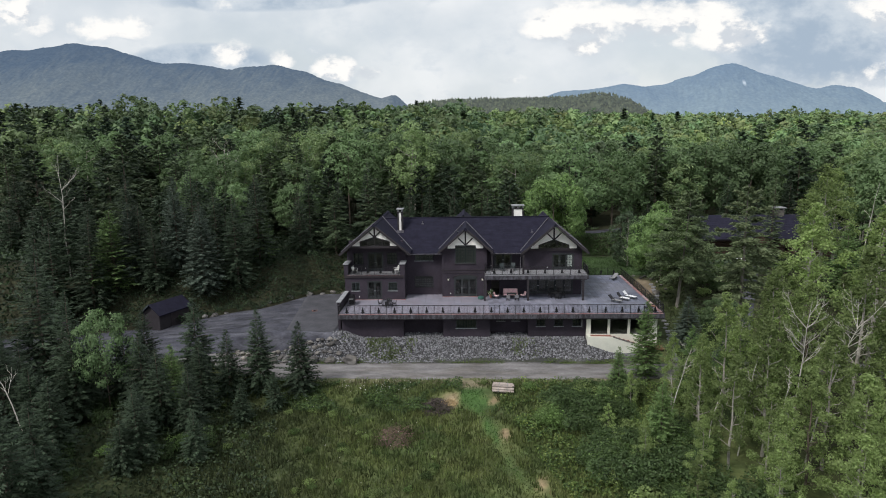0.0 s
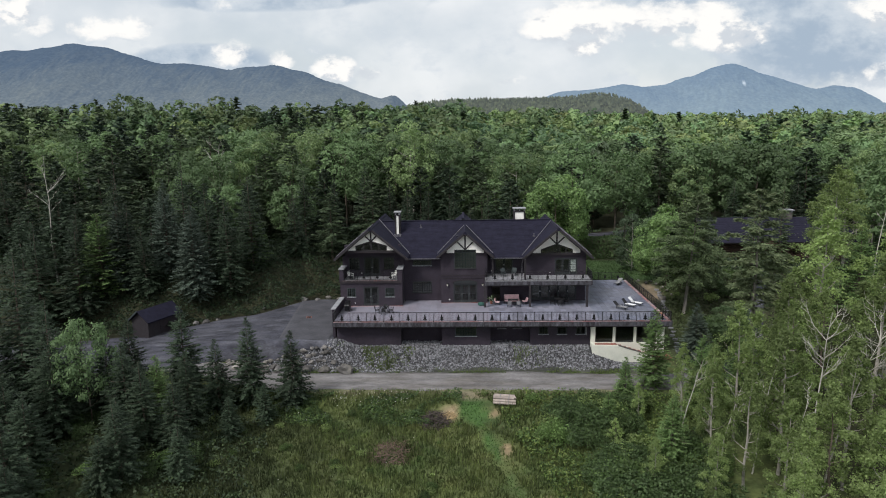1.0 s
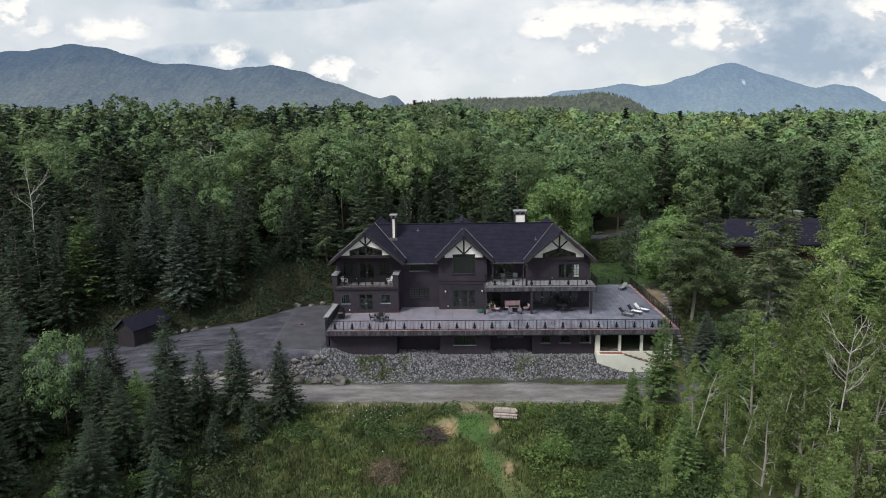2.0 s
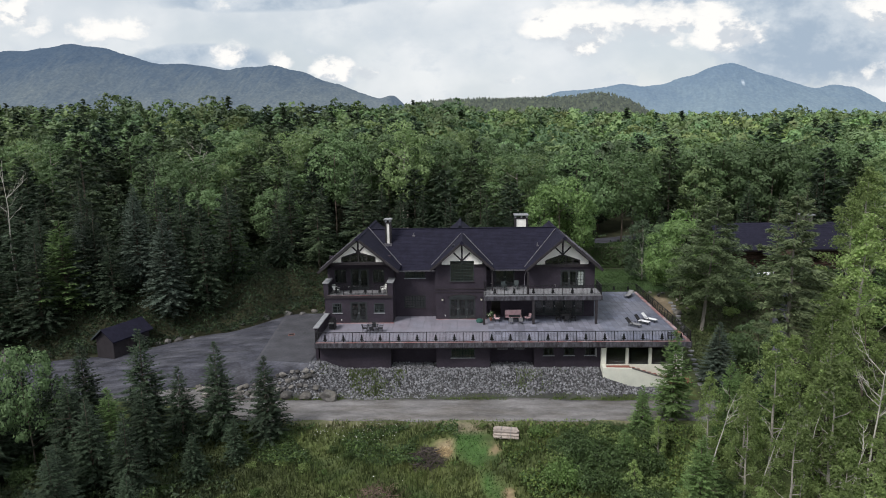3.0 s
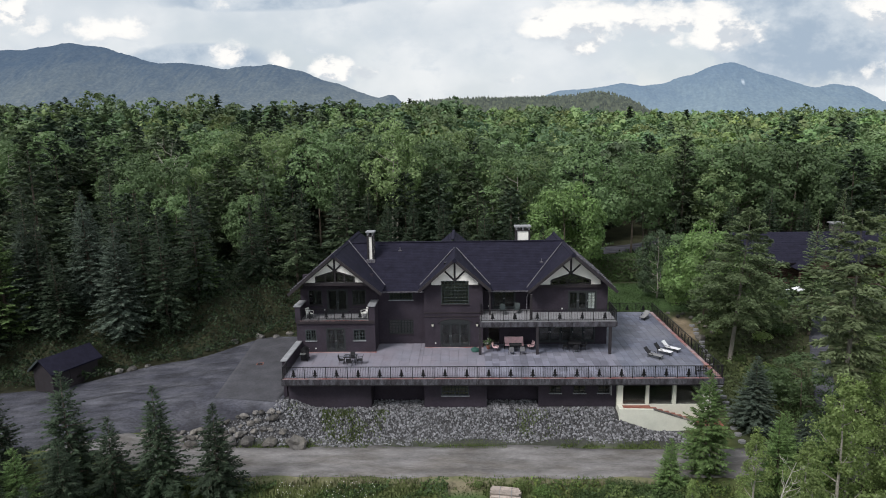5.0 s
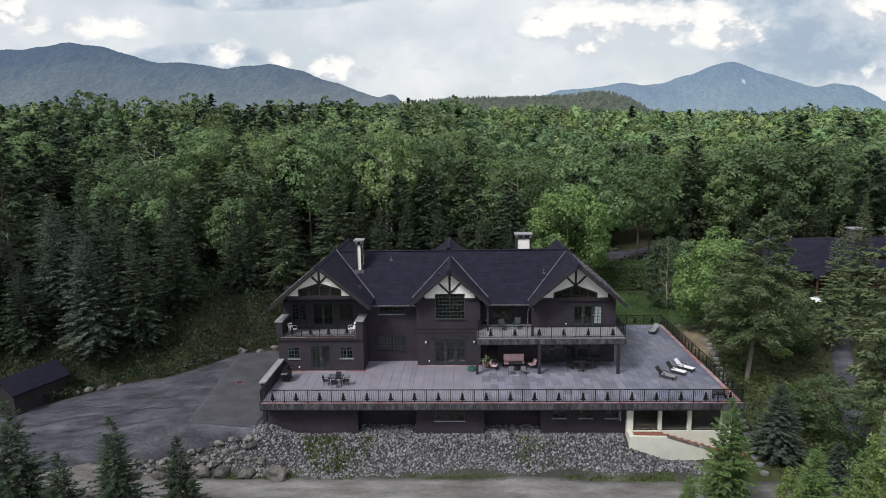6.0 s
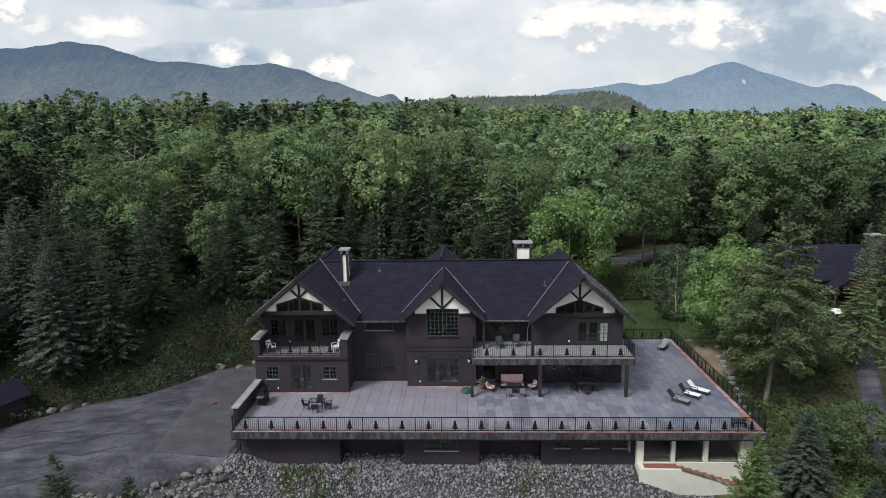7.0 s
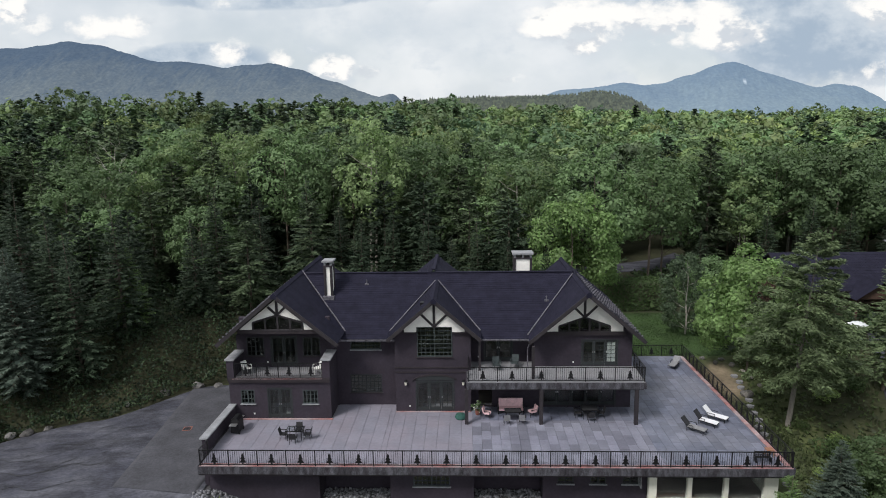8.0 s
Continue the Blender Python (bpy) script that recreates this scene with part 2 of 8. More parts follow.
NEEDLE_BLUE = mat("blue_spruce_needle", (0.074, 0.100, 0.077), 0.7, 0.2, 0.6, per_object=0.15, island=0.35, leaf=0.12)
NEEDLE_SOFT = mat("soft_hemlock_needle", (0.074, 0.104, 0.055), 0.7, 0.2, 0.6, per_object=0.25, island=0.35, leaf=0.2)
HEMLOCK_PALE = mat("light_hemlock_needle", (0.142, 0.178, 0.092), 0.7, 0.2, 0.6, island=0.35, leaf=0.3)
HEMLOCK = mat("hemlock_needle", (0.128, 0.170, 0.086), 0.7, 0.2, 0.6, per_object=0.2, island=0.4, leaf=0.3)
LEAF_BIRCH = mat("birch_leaf_green", (0.190, 0.258, 0.118), 0.6, 0.2, 0.5, per_object=0.25, island=0.35, leaf=0.45)
LEAF_SHRUB = mat("shrub_leaf_green", (0.112, 0.172, 0.058), 0.6, 0.25, 0.8, per_object=0.5, island=0.45, leaf=0.45)
LEAF_DULL = mat("dull_willow_leaf", (0.072, 0.106, 0.060), 0.6, 0.2, 0.5, island=0.3, leaf=0.25)
LEAF_HEDGE = mat("dark_hedge_leaf", (0.062, 0.100, 0.036), 0.6, 0.25, 0.8, island=0.4, leaf=0.25)
FIR_NEEDLE = mat("light_fir_needle", (0.138, 0.215, 0.078), 0.7, 0.2, 0.6, per_object=0.2, island=0.4, leaf=0.3)
FOREST = mat("mixed_forest_leaf", (0.06, 0.1, 0.03), 0.65, 0.15, 0.4, attr="cover", leaf=0.22, island=0.16)
SPLIT_LOG = mat("pale_weathered_split_log", (0.34, 0.29, 0.26), 0.9, 0.25, 3.0, 0.3, 30, per_object=0.2)
STRAW = mat("dry_straw", (0.36, 0.27, 0.15), 0.95, 0.25, 2.0, island=0.3)
DEAD_STALK = mat("reddish_dead_stalk", (0.135, 0.095, 0.075), 0.9, 0.3, 3.0, island=0.4)
TWIG = mat("dead_brush_twig", (0.065, 0.053, 0.048), 0.9, 0.3, 3.0, island=0.4)
FLOWER = mat("white_blossom", (0.7, 0.7, 0.66), 0.8, 0.1, 3.0)
TARP = mat("white_plastic_sheet", (0.7, 0.72, 0.74), 0.4, 0.1, 2.0)
# the second colour is a glow that stands in for distance haze
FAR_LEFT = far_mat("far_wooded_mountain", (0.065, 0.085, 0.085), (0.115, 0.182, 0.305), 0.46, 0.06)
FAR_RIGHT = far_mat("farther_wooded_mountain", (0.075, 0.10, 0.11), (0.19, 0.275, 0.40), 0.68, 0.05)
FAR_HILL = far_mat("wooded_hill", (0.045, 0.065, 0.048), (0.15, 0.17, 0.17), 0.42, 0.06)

# ---- helpers for building ----


class Geo:
    """Collects vertices and faces of one mesh."""

    def __init__(self):
        self.v, self.f = [], []

    def add(self, verts, faces):
        n = len(self.v)
        self.v += [tuple(p) for p in verts]
        self.f += [tuple(i + n for i in q) for q in faces]
        return self

    def box(self, x0, y0, z0, x1, y1, z1):
        return self.add([(x0, y0, z0), (x1, y0, z0), (x1, y1, z0), (x0, y1, z0), (x0, y0, z1), (x1, y0, z1), (x1, y1, z1), (x0, y1, z1)],
                        [(0, 3, 2, 1), (4, 5, 6, 7), (0, 1, 5, 4), (1, 2, 6, 5), (2, 3, 7, 6), (3, 0, 4, 7)])

    def slab(self, ring, way):
        """A flat ring of points pushed along way."""
        n = len(ring)
        w = Vector(way)
        return self.add([tuple(p) for p in ring] + [tuple(Vector(p) + w) for p in ring],
                        [tuple(range(n)), tuple(range(2 * n - 1, n - 1, -1))] + [((i + 1) % n, i, n + i, n + (i + 1) % n) for i in range(n)])

    def beam(self, a, b, w, h=None):
        """A straight bar of w by h from a to b."""
        a, b, h = Vector(a), Vector(b), h or w
        d = (b - a).normalized()
        s = d.cross(Vector((0, 0, 1)))
        s = s.normalized() if s.length > 1e-4 else Vector((1, 0, 0))
        u = s.cross(d)
        ring = [s * (i * w / 2) + u * (j * h / 2) for i, j in ((-1, -1), (1, -1), (1, 1), (-1, 1))]
        return self.add([a + r for r in ring] + [b + r for r in ring], [(3, 2, 1, 0), (4, 5, 6, 7)] + [(i, (i + 1) % 4, 4 + (i + 1) % 4, 4 + i) for i in range(4)])

    def tube(self, path, radii, sides=6):
        path = [Vector(p) for p in path]
        vs, fs = [], []
        for i, p in enumerate(path):
            d = (path[min(i + 1, len(path) - 1)] - path[max(i - 1, 0)]).normalized()
            s = d.cross(Vector((0.3, 0.2, 1)))
            s = s.normalized() if s.length > 1e-3 else d.cross(Vector((1, 0, 0))).normalized()
            u = s.cross(d)
            vs += [p + (s * math.cos(k * math.tau / sides) + u * math.sin(k * math.tau / sides)) * radii[i] for k in range(sides)]
        for i in range(len(path) - 1):
            fs += [(i * sides + k, i * sides + (k + 1) % sides, (i + 1) * sides + (k + 1) % sides, (i + 1) * sides + k) for k in range(sides)]
        fs.append(tuple(range((len(path) - 1) * sides, len(path) * sides)))
        return self.add(vs, fs)

    def mesh(self, name):
        me = bpy.data.meshes.new(name)
        me.from_pydata(self.v, [], self.f)
        return me


def part(name, geo, material, parent=None, label="", at=(0, 0, 0)):
    """Links geo as one mesh object, under a thing or a part if parent is given."""
    me = geo if isinstance(geo, bpy.types.Mesh) else geo.mesh(name)
    if not me.materials:
        me.materials.append(material)
    ob = new(name, me)
    ob.parent, ob.location = parent, at
    return tagged(ob, label) if label else ob


def thing(name, label, category, group="", kind="", at=(0, 0, 0), turn=0.0):
    ob = new(name)
    ob.empty_display_size = 0.2
    ob.location, ob.rotation_euler = at, (0, 0, radians(turn))
    return tagged(ob, label, category, group, kind)


def bulk_mesh(name, verts, faces, colours=None):
    """A mesh from arrays: verts (n, 3), faces (m, k), a colour for each vertex."""
    me = bpy.data.meshes.new(name)
    k = faces.shape[1]
    me.vertices.add(len(verts)), me.loops.add(faces.size), me.polygons.add(len(faces))
    me.vertices.foreach_set("co", np.ascontiguousarray(verts, dtype=np.float32).ravel())
    me.loops.foreach_set("vertex_index", np.ascontiguousarray(faces, dtype=np.int32).ravel())
    me.polygons.foreach_set("loop_start", np.arange(0, faces.size, k, dtype=np.int32))
    me.update(calc_edges=True)
    if colours is not None:
        a = me.color_attributes.new("cover", "FLOAT_COLOR", "POINT")
        a.data.foreach_set("color", np.hstack([colours, np.ones((len(colours), 1))]).astype(np.float32).ravel())
    return me


def tris_mesh(name, v, colours=None):
    return bulk_mesh(name, v, np.arange(len(v)).reshape(-1, 3), colours)


def smooth(me):
    me.polygons.foreach_set("use_smooth", np.ones(len(me.polygons), dtype=bool))
    return me


# ---- the lie of the land ----


def ease(a, b, t):
    k = np.clip((np.asarray(t, dtype=float) - a) / (b - a), 0, 1)
    return k * k * (3 - 2 * k)


def ramp_up(a, b, t):
    return np.clip((np.asarray(t, dtype=float) - a) / (b - a), 0, 1)


def wave(x, y, s, seed=0.0):
    """A smooth uneven field between about -1 and 1."""
    x, y = x / s + seed, y / s - seed * 1.7
    return (np.sin(x * 1.9 + np.sin(y * 1.3) * 1.4) + np.sin(y * 2.3 + np.sin(x * 1.1 + 0.7) * 1.6) + np.sin((x + y) * 1.1 + 2.0) * 0.8) / 2.8


def drive_back(x):
    return 17.4 - 6.3 * ease(-6, -14, x) - 5.3 * ease(-14, -25, x) - 1.0 * ease(-27, -40, x)


def drive_front(x):
    return -0.2 - 1.3 * ease(-1, -10, x) - 4.7 * ease(-9.5, -17, x) + 2.2 * ease(-20, -34, x)


def road_z(x):
    return -4.8 + 1.75 * ease(-4, -17, x) - 1.4 * ramp_up(-17, -38, x)


def drive_z(x):
    return -2.2 - 2.3 * ramp_up(-8, -38, x)


def crest_y(x):
    """Where the wooded slope behind the house ends."""
    return 160 + 90 * ease(-110, -10, x) + 80 * ease(0, 130, x)


def ground_z(x, y):
    x, y = np.asarray(x, dtype=float), np.asarray(y, dtype=float)
    low = road_z(x)
    low = low - 1.1 * ease(-7.0, -12.5, y) - 0.05 * np.maximum(0, -12.5 - y)
    left = drive_z(x)
    left = left + (2.4 - left) * ease(0.4, 11, y - drive_back(x))
    mid = -2.95 - 1.35 * ease(27, 30.5, x) * ease(12, 9, y) + 2.9 * ease(9, 17, y) + 2.4 * ease(19, 34, y) * ease(20, 6, x)
    high = left + (mid - left) * ease(-0.2, 2.5, x)
    steep = ease(-2.1, 0.5, y)
    gentle = ramp_up(-7.5, 1.0, y)
    t = steep + (gentle - steep) * ease(-10, -16, x)
    z = low + (high - low) * t
    right = np.where(y > -3, np.clip(-4.8 + (y + 3) * 0.225, -4.8, -0.1), low)
    z = z + (right - z) * ease(31.5, 35, x)
    crest = crest_y(x)
    hill = (13.8 + 3.7 * ease(-110, 0, x) - 2.5 * ease(60, 170, x)) * ramp_up(26, crest, y) ** 1.8 - 45 * ease(crest + 40, crest + 900, y)
    z = z + hill
    wild = ease(20, 60, y) + ease(-12, -25, y) + ease(48, 70, x) + ease(-34, -50, x)
    return z + np.clip(wild, 0, 1) * wave(x, y, 14) * 0.6 + 2.0 * ease(-45, -110, x)


def cover_colour(x, y):
    """What grows or lies at a place: meadow, mown grass, bare straw, lawn, needles under trees; some shade is painted
    in.
    """
    n = wave(x, y, 3.1)[..., None] * 0.5 + wave(x, y, 0.9, 4.0)[..., None] * 0.5
    c = np.zeros((*np.shape(x), 3)) + (0.077, 0.097, 0.034)
    c = c + n * np.array((0.034, 0.028, 0.010))

    def lay(mask, colour):
        nonlocal c
        c = c + (np.array(colour) - c) * np.clip(mask, 0, 1)[..., None]

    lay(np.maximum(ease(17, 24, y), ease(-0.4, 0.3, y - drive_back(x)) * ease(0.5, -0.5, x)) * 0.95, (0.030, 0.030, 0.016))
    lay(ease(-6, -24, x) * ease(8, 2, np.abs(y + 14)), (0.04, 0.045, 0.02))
    # shade among the spruces on the left, painted into the ground colour
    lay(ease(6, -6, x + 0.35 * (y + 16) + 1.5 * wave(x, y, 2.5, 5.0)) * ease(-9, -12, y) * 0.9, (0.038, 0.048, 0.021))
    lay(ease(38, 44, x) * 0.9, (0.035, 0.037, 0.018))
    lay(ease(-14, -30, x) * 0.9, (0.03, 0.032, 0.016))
    lay(ease(-2.5, -2.1, y) * ease(3.2, 2.6, y) * ease(-9.5, -8.5, x) * ease(33, 32, x), (0.050, 0.049, 0.052))
    lay(ease(1.1, 0.3, np.abs(x - 14.4 - 0.25 * (-9 - y)) - 0.5 * wave(x, y, 2.0, 1.0) + 0.05 * (-9 - y) - 0.7 * ease(-13, -10, y)) * ease(-7.6, -8.4, y) * ease(-30, -22, y), (0.052, 0.102, 0.028))
    lay(ease(29, 31, x) * ease(18.7, 19.2, y) * ease(33.5, 32.5, y) * ease(42, 39, x), (0.036, 0.066, 0.020))
    lay(ease(35.3, 35.9, x) * ease(41, 39, x) * ease(-4, -2, y) * ease(19, 17, y) * 0.9, (0.045, 0.055, 0.025))
    lay(ease(2.5, 1.5, np.hypot((x - 37.7) * 1.6, (y - 15.2) * 0.8)) * ease(35.5, 36.2, x) * 0.9, (0.21, 0.165, 0.115))
    lay(ease(0.9, 0.2, np.abs(x - 14.6 - 0.1 * (-9 - y)) - 0.6 + 0.4 * wave(x, y, 0.9, 4.4)) * ease(0.9, 0.3, np.abs(y + 7.9)), (0.17, 0.15, 0.095))
    d = np.hypot(x - 12.3, (y + 10.6))
    lay(ease(1.2, 0.6, d + 0.4 * wave(x, y, 0.8, 3.0)), (0.24, 0.19, 0.115))
    edge = ease(1.3, 0.2, np.abs(y + 7.3)) 
    lay(edge * ease(-3, -1, x) * ease(31, 29, x) * (0.55 + 0.4 * wave(x, y, 1.3, 6.0)), (0.16, 0.14, 0.095))
    lay(ease(0.45, 0.1, np.abs(x - 15.9 - 0.24 * (-9 - y) + 0.6 * wave(x, y, 4, 2.2))) * ease(-9, -10, y) * ease(0.05, 0.4, wave(x, y, 1.1, 9.0)), (0.27, 0.20, 0.12))
    return np.clip(c, 0.004, 1)


def axis(lo, hi, step, far_lo, far_hi, grow=1.16):
    a = list(np.arange(lo, hi, step)) + [hi]
    s, p = step, hi
    while p < far_hi:
        s *= grow
        p += s
        a.append(p)
    s, p, b = step, lo, []
    while p > far_lo:
        s *= grow
        p -= s
        b.append(p)
    return np.array(b[::-1] + a)


def grid_faces(nx, ny):
    i = np.arange(nx - 1)[None, :] + nx * np.arange(ny - 1)[:, None]
    return np.stack([i, i + 1, i + nx + 1, i + nx], axis=-1).reshape(-1, 4)


def make_ground():
    xs, ys = axis(-42, 60, 0.75, -4700, 4700), axis(-45, 45, 0.75, -1200, 4700)
    X, Y = np.meshgrid(xs, ys)
    Z = ground_z(X, Y)
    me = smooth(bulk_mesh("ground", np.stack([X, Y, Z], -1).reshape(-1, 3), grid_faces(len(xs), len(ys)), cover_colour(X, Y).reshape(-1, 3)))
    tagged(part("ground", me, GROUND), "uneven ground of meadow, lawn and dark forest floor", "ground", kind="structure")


def strip(name, a, b, n, m, lift, material, label, category="road"):
    """A road surface between two edge lines a(s) and b(s), laid on the ground, with a thin edge that goes into it."""
    s = np.linspace(0, 1, n)
    A, B = np.array([a(k) for k in s]), np.array([b(k) for k in s])
    w = np.concatenate([[-0.004], np.linspace(0, 1, m), [1.004]])
    P = A[None] + (B - A)[None] * w[:, None, None]
    Z = ground_z(P[..., 0], P[..., 1]) + lift
    Z[0] -= 0.12
    Z[-1] -= 0.12
    V = np.concatenate([P, Z[..., None]], -1).reshape(-1, 3)
    me = smooth(bulk_mesh(name, V, grid_faces(n, m + 2)))
    return tagged(part(name, me, material), label, category, kind="structure")


make_ground()
# gravel lane below the house, rising into the asphalt drive
def lane_wobble(x, s):
    return 0.25 * float(wave(np.array(x), np.array(s), 4.0, s)) + 0.16 * float(wave(np.array(x), np.array(s), 1.1, s + 2))


strip("road", lambda s: (-19 + 75 * s, -6.9 + 0.5 * ease(-5, -17, -19 + 75 * s) + lane_wobble(-19 + 75 * s, 1.0)),
      lambda s: (-19 + 75 * s, -2.35 - 0.3 * ease(6, -2, -19 + 75 * s) - 0.4 * ease(18, 26, -19 + 75 * s) + lane_wobble(-19 + 75 * s, 2.0)), 300, 8, 0.05, GRAVEL, "compacted grey gravel lane below the rubble bank")
strip("driveway", lambda s: (-70 + 69.4 * s, float(drive_front(-70 + 69.4 * s))), lambda s: (-70 + 69.4 * s, float(drive_back(-70 + 69.4 * s))), 150, 40, 0.09, ASPHALT,
      "worn cracked asphalt driveway beside the house", "driveway")
strip("driveway_apron", lambda s: (-6.6 - 1.6 * s, 0.9 + 15.6 * s), lambda s: (-0.95, 0.2 + 17.0 * s), 40, 20, 0.115, ASPHALT_B, "newer smooth asphalt parking apron", "driveway")
# winding path up to the cabin, and the far back road
strip("path", lambda s: (41.9 + 15 * s ** 1.1, -4 + 32 * s), lambda s: (43.5 + 15 * s ** 1.1, -4.5 + 32 * s), 60, 6, 0.05, ASPHALT, "narrow winding asphalt path", "path")
strip("back_road", lambda s: (28 + 22 * s, 46 + 3 * math.sin(s * 4) + 14 * s * s), lambda s: (28 + 22 * s, 51 + 3 * math.sin(s * 4) + 17 * s * s), 40, 8, 0.05, ASPHALT, "grey back road curving into the woods")


def tar_seam(points, w):
    """A crack in the asphalt, filled with tar."""
    g = Geo()
    for k in range(len(points) - 1):
        (x0, y0), (x1, y1) = points[k], points[k + 1]
        n = 8
        for i in range(n):
            p = []
            for q in (i / n, (i + 1) / n):
                x, y = x0 + (x1 - x0) * q, y0 + (y1 - y0) * q
                y += 0.28 * float(wave(np.array(x), np.array(y), 0.7))
                zz = float(ground_z(x, y)) + 0.118
                p += [(x, y - w / 2, zz), (x, y + w / 2, zz)]
            g.add([p[0], p[2], p[3], p[1]], [(0, 1, 2, 3)])
    tagged(part("tar_seam", g, TAR), "dark tar-filled crack across the asphalt", "crack", "cracks in the drive", "structure")


for pts, w in ((((-19.5, 2.0), (-16.5, 3.4), (-13.6, 3.0), (-11, 4.1), (-9.2, 3.9)), 0.1), (((-14.6, 7.4), (-12.2, 7.2), (-10.8, 9.2), (-9.2, 9.8), (-8.4, 12.0)), 0.07),
               (((-16, -2.9), (-13.2, -1.2), (-11.4, -1.6)), 0.06), (((-12.9, 3.2), (-11.6, 5.2), (-12.0, 7.0)), 0.12), (((-22, -0.2), (-19.6, 0.8), (-17.9, 0.3)), 0.06), (((-20.5, 4.6), (-17.8, 5.4), (-15.2, 5.0), (-12.6, 6.4), (-10.6, 6.0)), 0.06),
               (((-16.6, 0.4), (-14.0, 1.4), (-11.6, 1.0), (-9.6, 2.0)), 0.07), (((-12.6, 9.6), (-10.6, 11.0), (-9.0, 13.6)), 0.06), (((-18.4, -1.4), (-15.6, -0.4), (-13.0, 0.2)), 0.05),
               (((-11.2, 3.6), (-9.6, 6.0), (-8.8, 8.4)), 0.06), (((-24.5, 2.2), (-21.5, 2.9), (-19.5, 2.0)), 0.08)):
    tar_seam(pts, w)


gz = float(ground_z(-5.3, 8.9)) + 0.118
grate = thing("drain_grate", "small square rusty drain grate in the parking apron", "drain", at=(-5.3, 8.9, gz), turn=8)
part("frame", Geo().box(-0.32, -0.32, -0.05, 0.32, -0.26, 0.012).box(-0.32, 0.26, -0.05, 0.32, 0.32, 0.012).box(-0.32, -0.26, -0.05, -0.26, 0.26, 0.012).box(0.26, -0.26, -0.05, 0.32, 0.26, 0.012), REDTILE, grate, "rusty iron frame")
for k in range(5):
    part("bar", Geo().box(-0.26, -0.2 + 0.1 * k - 0.02, -0.05, 0.26, -0.2 + 0.1 * k + 0.02, 0.008), IRON, grate)


def backdrop_hill(name, x0, x1, y0, depth, bumps, material, label, rough, jag, low, high, scars=()):
    """A far ridge: broad humps along x, with spurs and gullies running down towards the plain."""
    nx, ny = 420, 44
    X, T = np.meshgrid(np.linspace(x0, x1, nx), np.linspace(-1, 0.6, ny))
    h = np.zeros_like(X)
    for cx, w, top, p in bumps:
        h = h + top ** 8 * np.exp(-8 * (np.sqrt((X - cx) ** 2 + (0.03 * w) ** 2) / w) ** p)
    h = h ** 0.125
    fold = np.exp(-(np.abs(T) * 1.35) ** 1.6)
    s = 4.5 * rough
    gully = np.abs(wave(X + 0.5 * T * depth, T * depth * 0.5, s, 1.0)) + 0.5 * np.abs(wave(X - 0.3 * T * depth, T * depth * 0.6, s * 0.45, 3.0))
    Z = h * fold - rough * 1.6 * gully * np.clip(-T * 3, 0, 1) * fold + 0.18 * rough * wave(X, T * depth, s * 0.3, 2.0) - 60 + 40 * fold
    Z += jag * np.random.default_rng(int(y0)).uniform(-1, 1, Z.shape) * fold
    # leafy woods and painted base haze low down, dark spruce towards the tops, both patchy
    k = np.clip((Z / max(b[2] for b in bumps) - 0.25) / 0.6 + 0.22 * wave(X, T * depth, s * 1.1, 6.0) + 0.12 * wave(X, T * depth, s * 0.3, 4.0) + 0.13 * np.random.default_rng(3).normal(size=Z.shape), 0, 1)[..., None]
    C = np.array(low) * (1 - k) + np.array(high) * k
    for cx, t0, w, h in scars:                       # bare rock slides
        m = (np.abs(X - cx - 0.4 * w * np.sin(T * 40)) < w) & (np.abs(T - t0) < h)
        C[m] = (0.30, 0.32, 0.33)
    me = smooth(bulk_mesh(name, np.stack([X, y0 + T * depth, Z], -1).reshape(-1, 3), grid_faces(nx, ny), C.reshape(-1, 3)))
    tagged(part(name, me, material), label, "mountain", kind="structure")
    return np.stack([X, y0 + T * depth, Z], -1)


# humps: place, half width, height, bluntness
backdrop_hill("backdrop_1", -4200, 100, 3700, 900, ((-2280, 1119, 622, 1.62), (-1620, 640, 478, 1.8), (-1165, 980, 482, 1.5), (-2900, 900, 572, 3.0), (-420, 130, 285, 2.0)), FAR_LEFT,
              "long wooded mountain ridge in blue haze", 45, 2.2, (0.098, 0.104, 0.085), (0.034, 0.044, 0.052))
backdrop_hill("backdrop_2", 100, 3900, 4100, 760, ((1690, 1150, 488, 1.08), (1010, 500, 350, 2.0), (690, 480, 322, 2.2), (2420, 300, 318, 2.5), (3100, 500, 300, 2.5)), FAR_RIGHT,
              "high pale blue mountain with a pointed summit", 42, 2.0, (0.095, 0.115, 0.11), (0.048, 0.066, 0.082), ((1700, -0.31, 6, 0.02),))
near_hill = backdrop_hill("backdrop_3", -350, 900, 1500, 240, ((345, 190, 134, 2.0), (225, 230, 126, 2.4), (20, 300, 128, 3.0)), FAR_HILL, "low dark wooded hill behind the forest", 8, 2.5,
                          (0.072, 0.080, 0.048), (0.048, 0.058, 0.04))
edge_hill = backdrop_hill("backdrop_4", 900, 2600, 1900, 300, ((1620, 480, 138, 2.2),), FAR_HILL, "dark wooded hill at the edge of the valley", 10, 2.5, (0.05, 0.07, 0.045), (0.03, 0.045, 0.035))


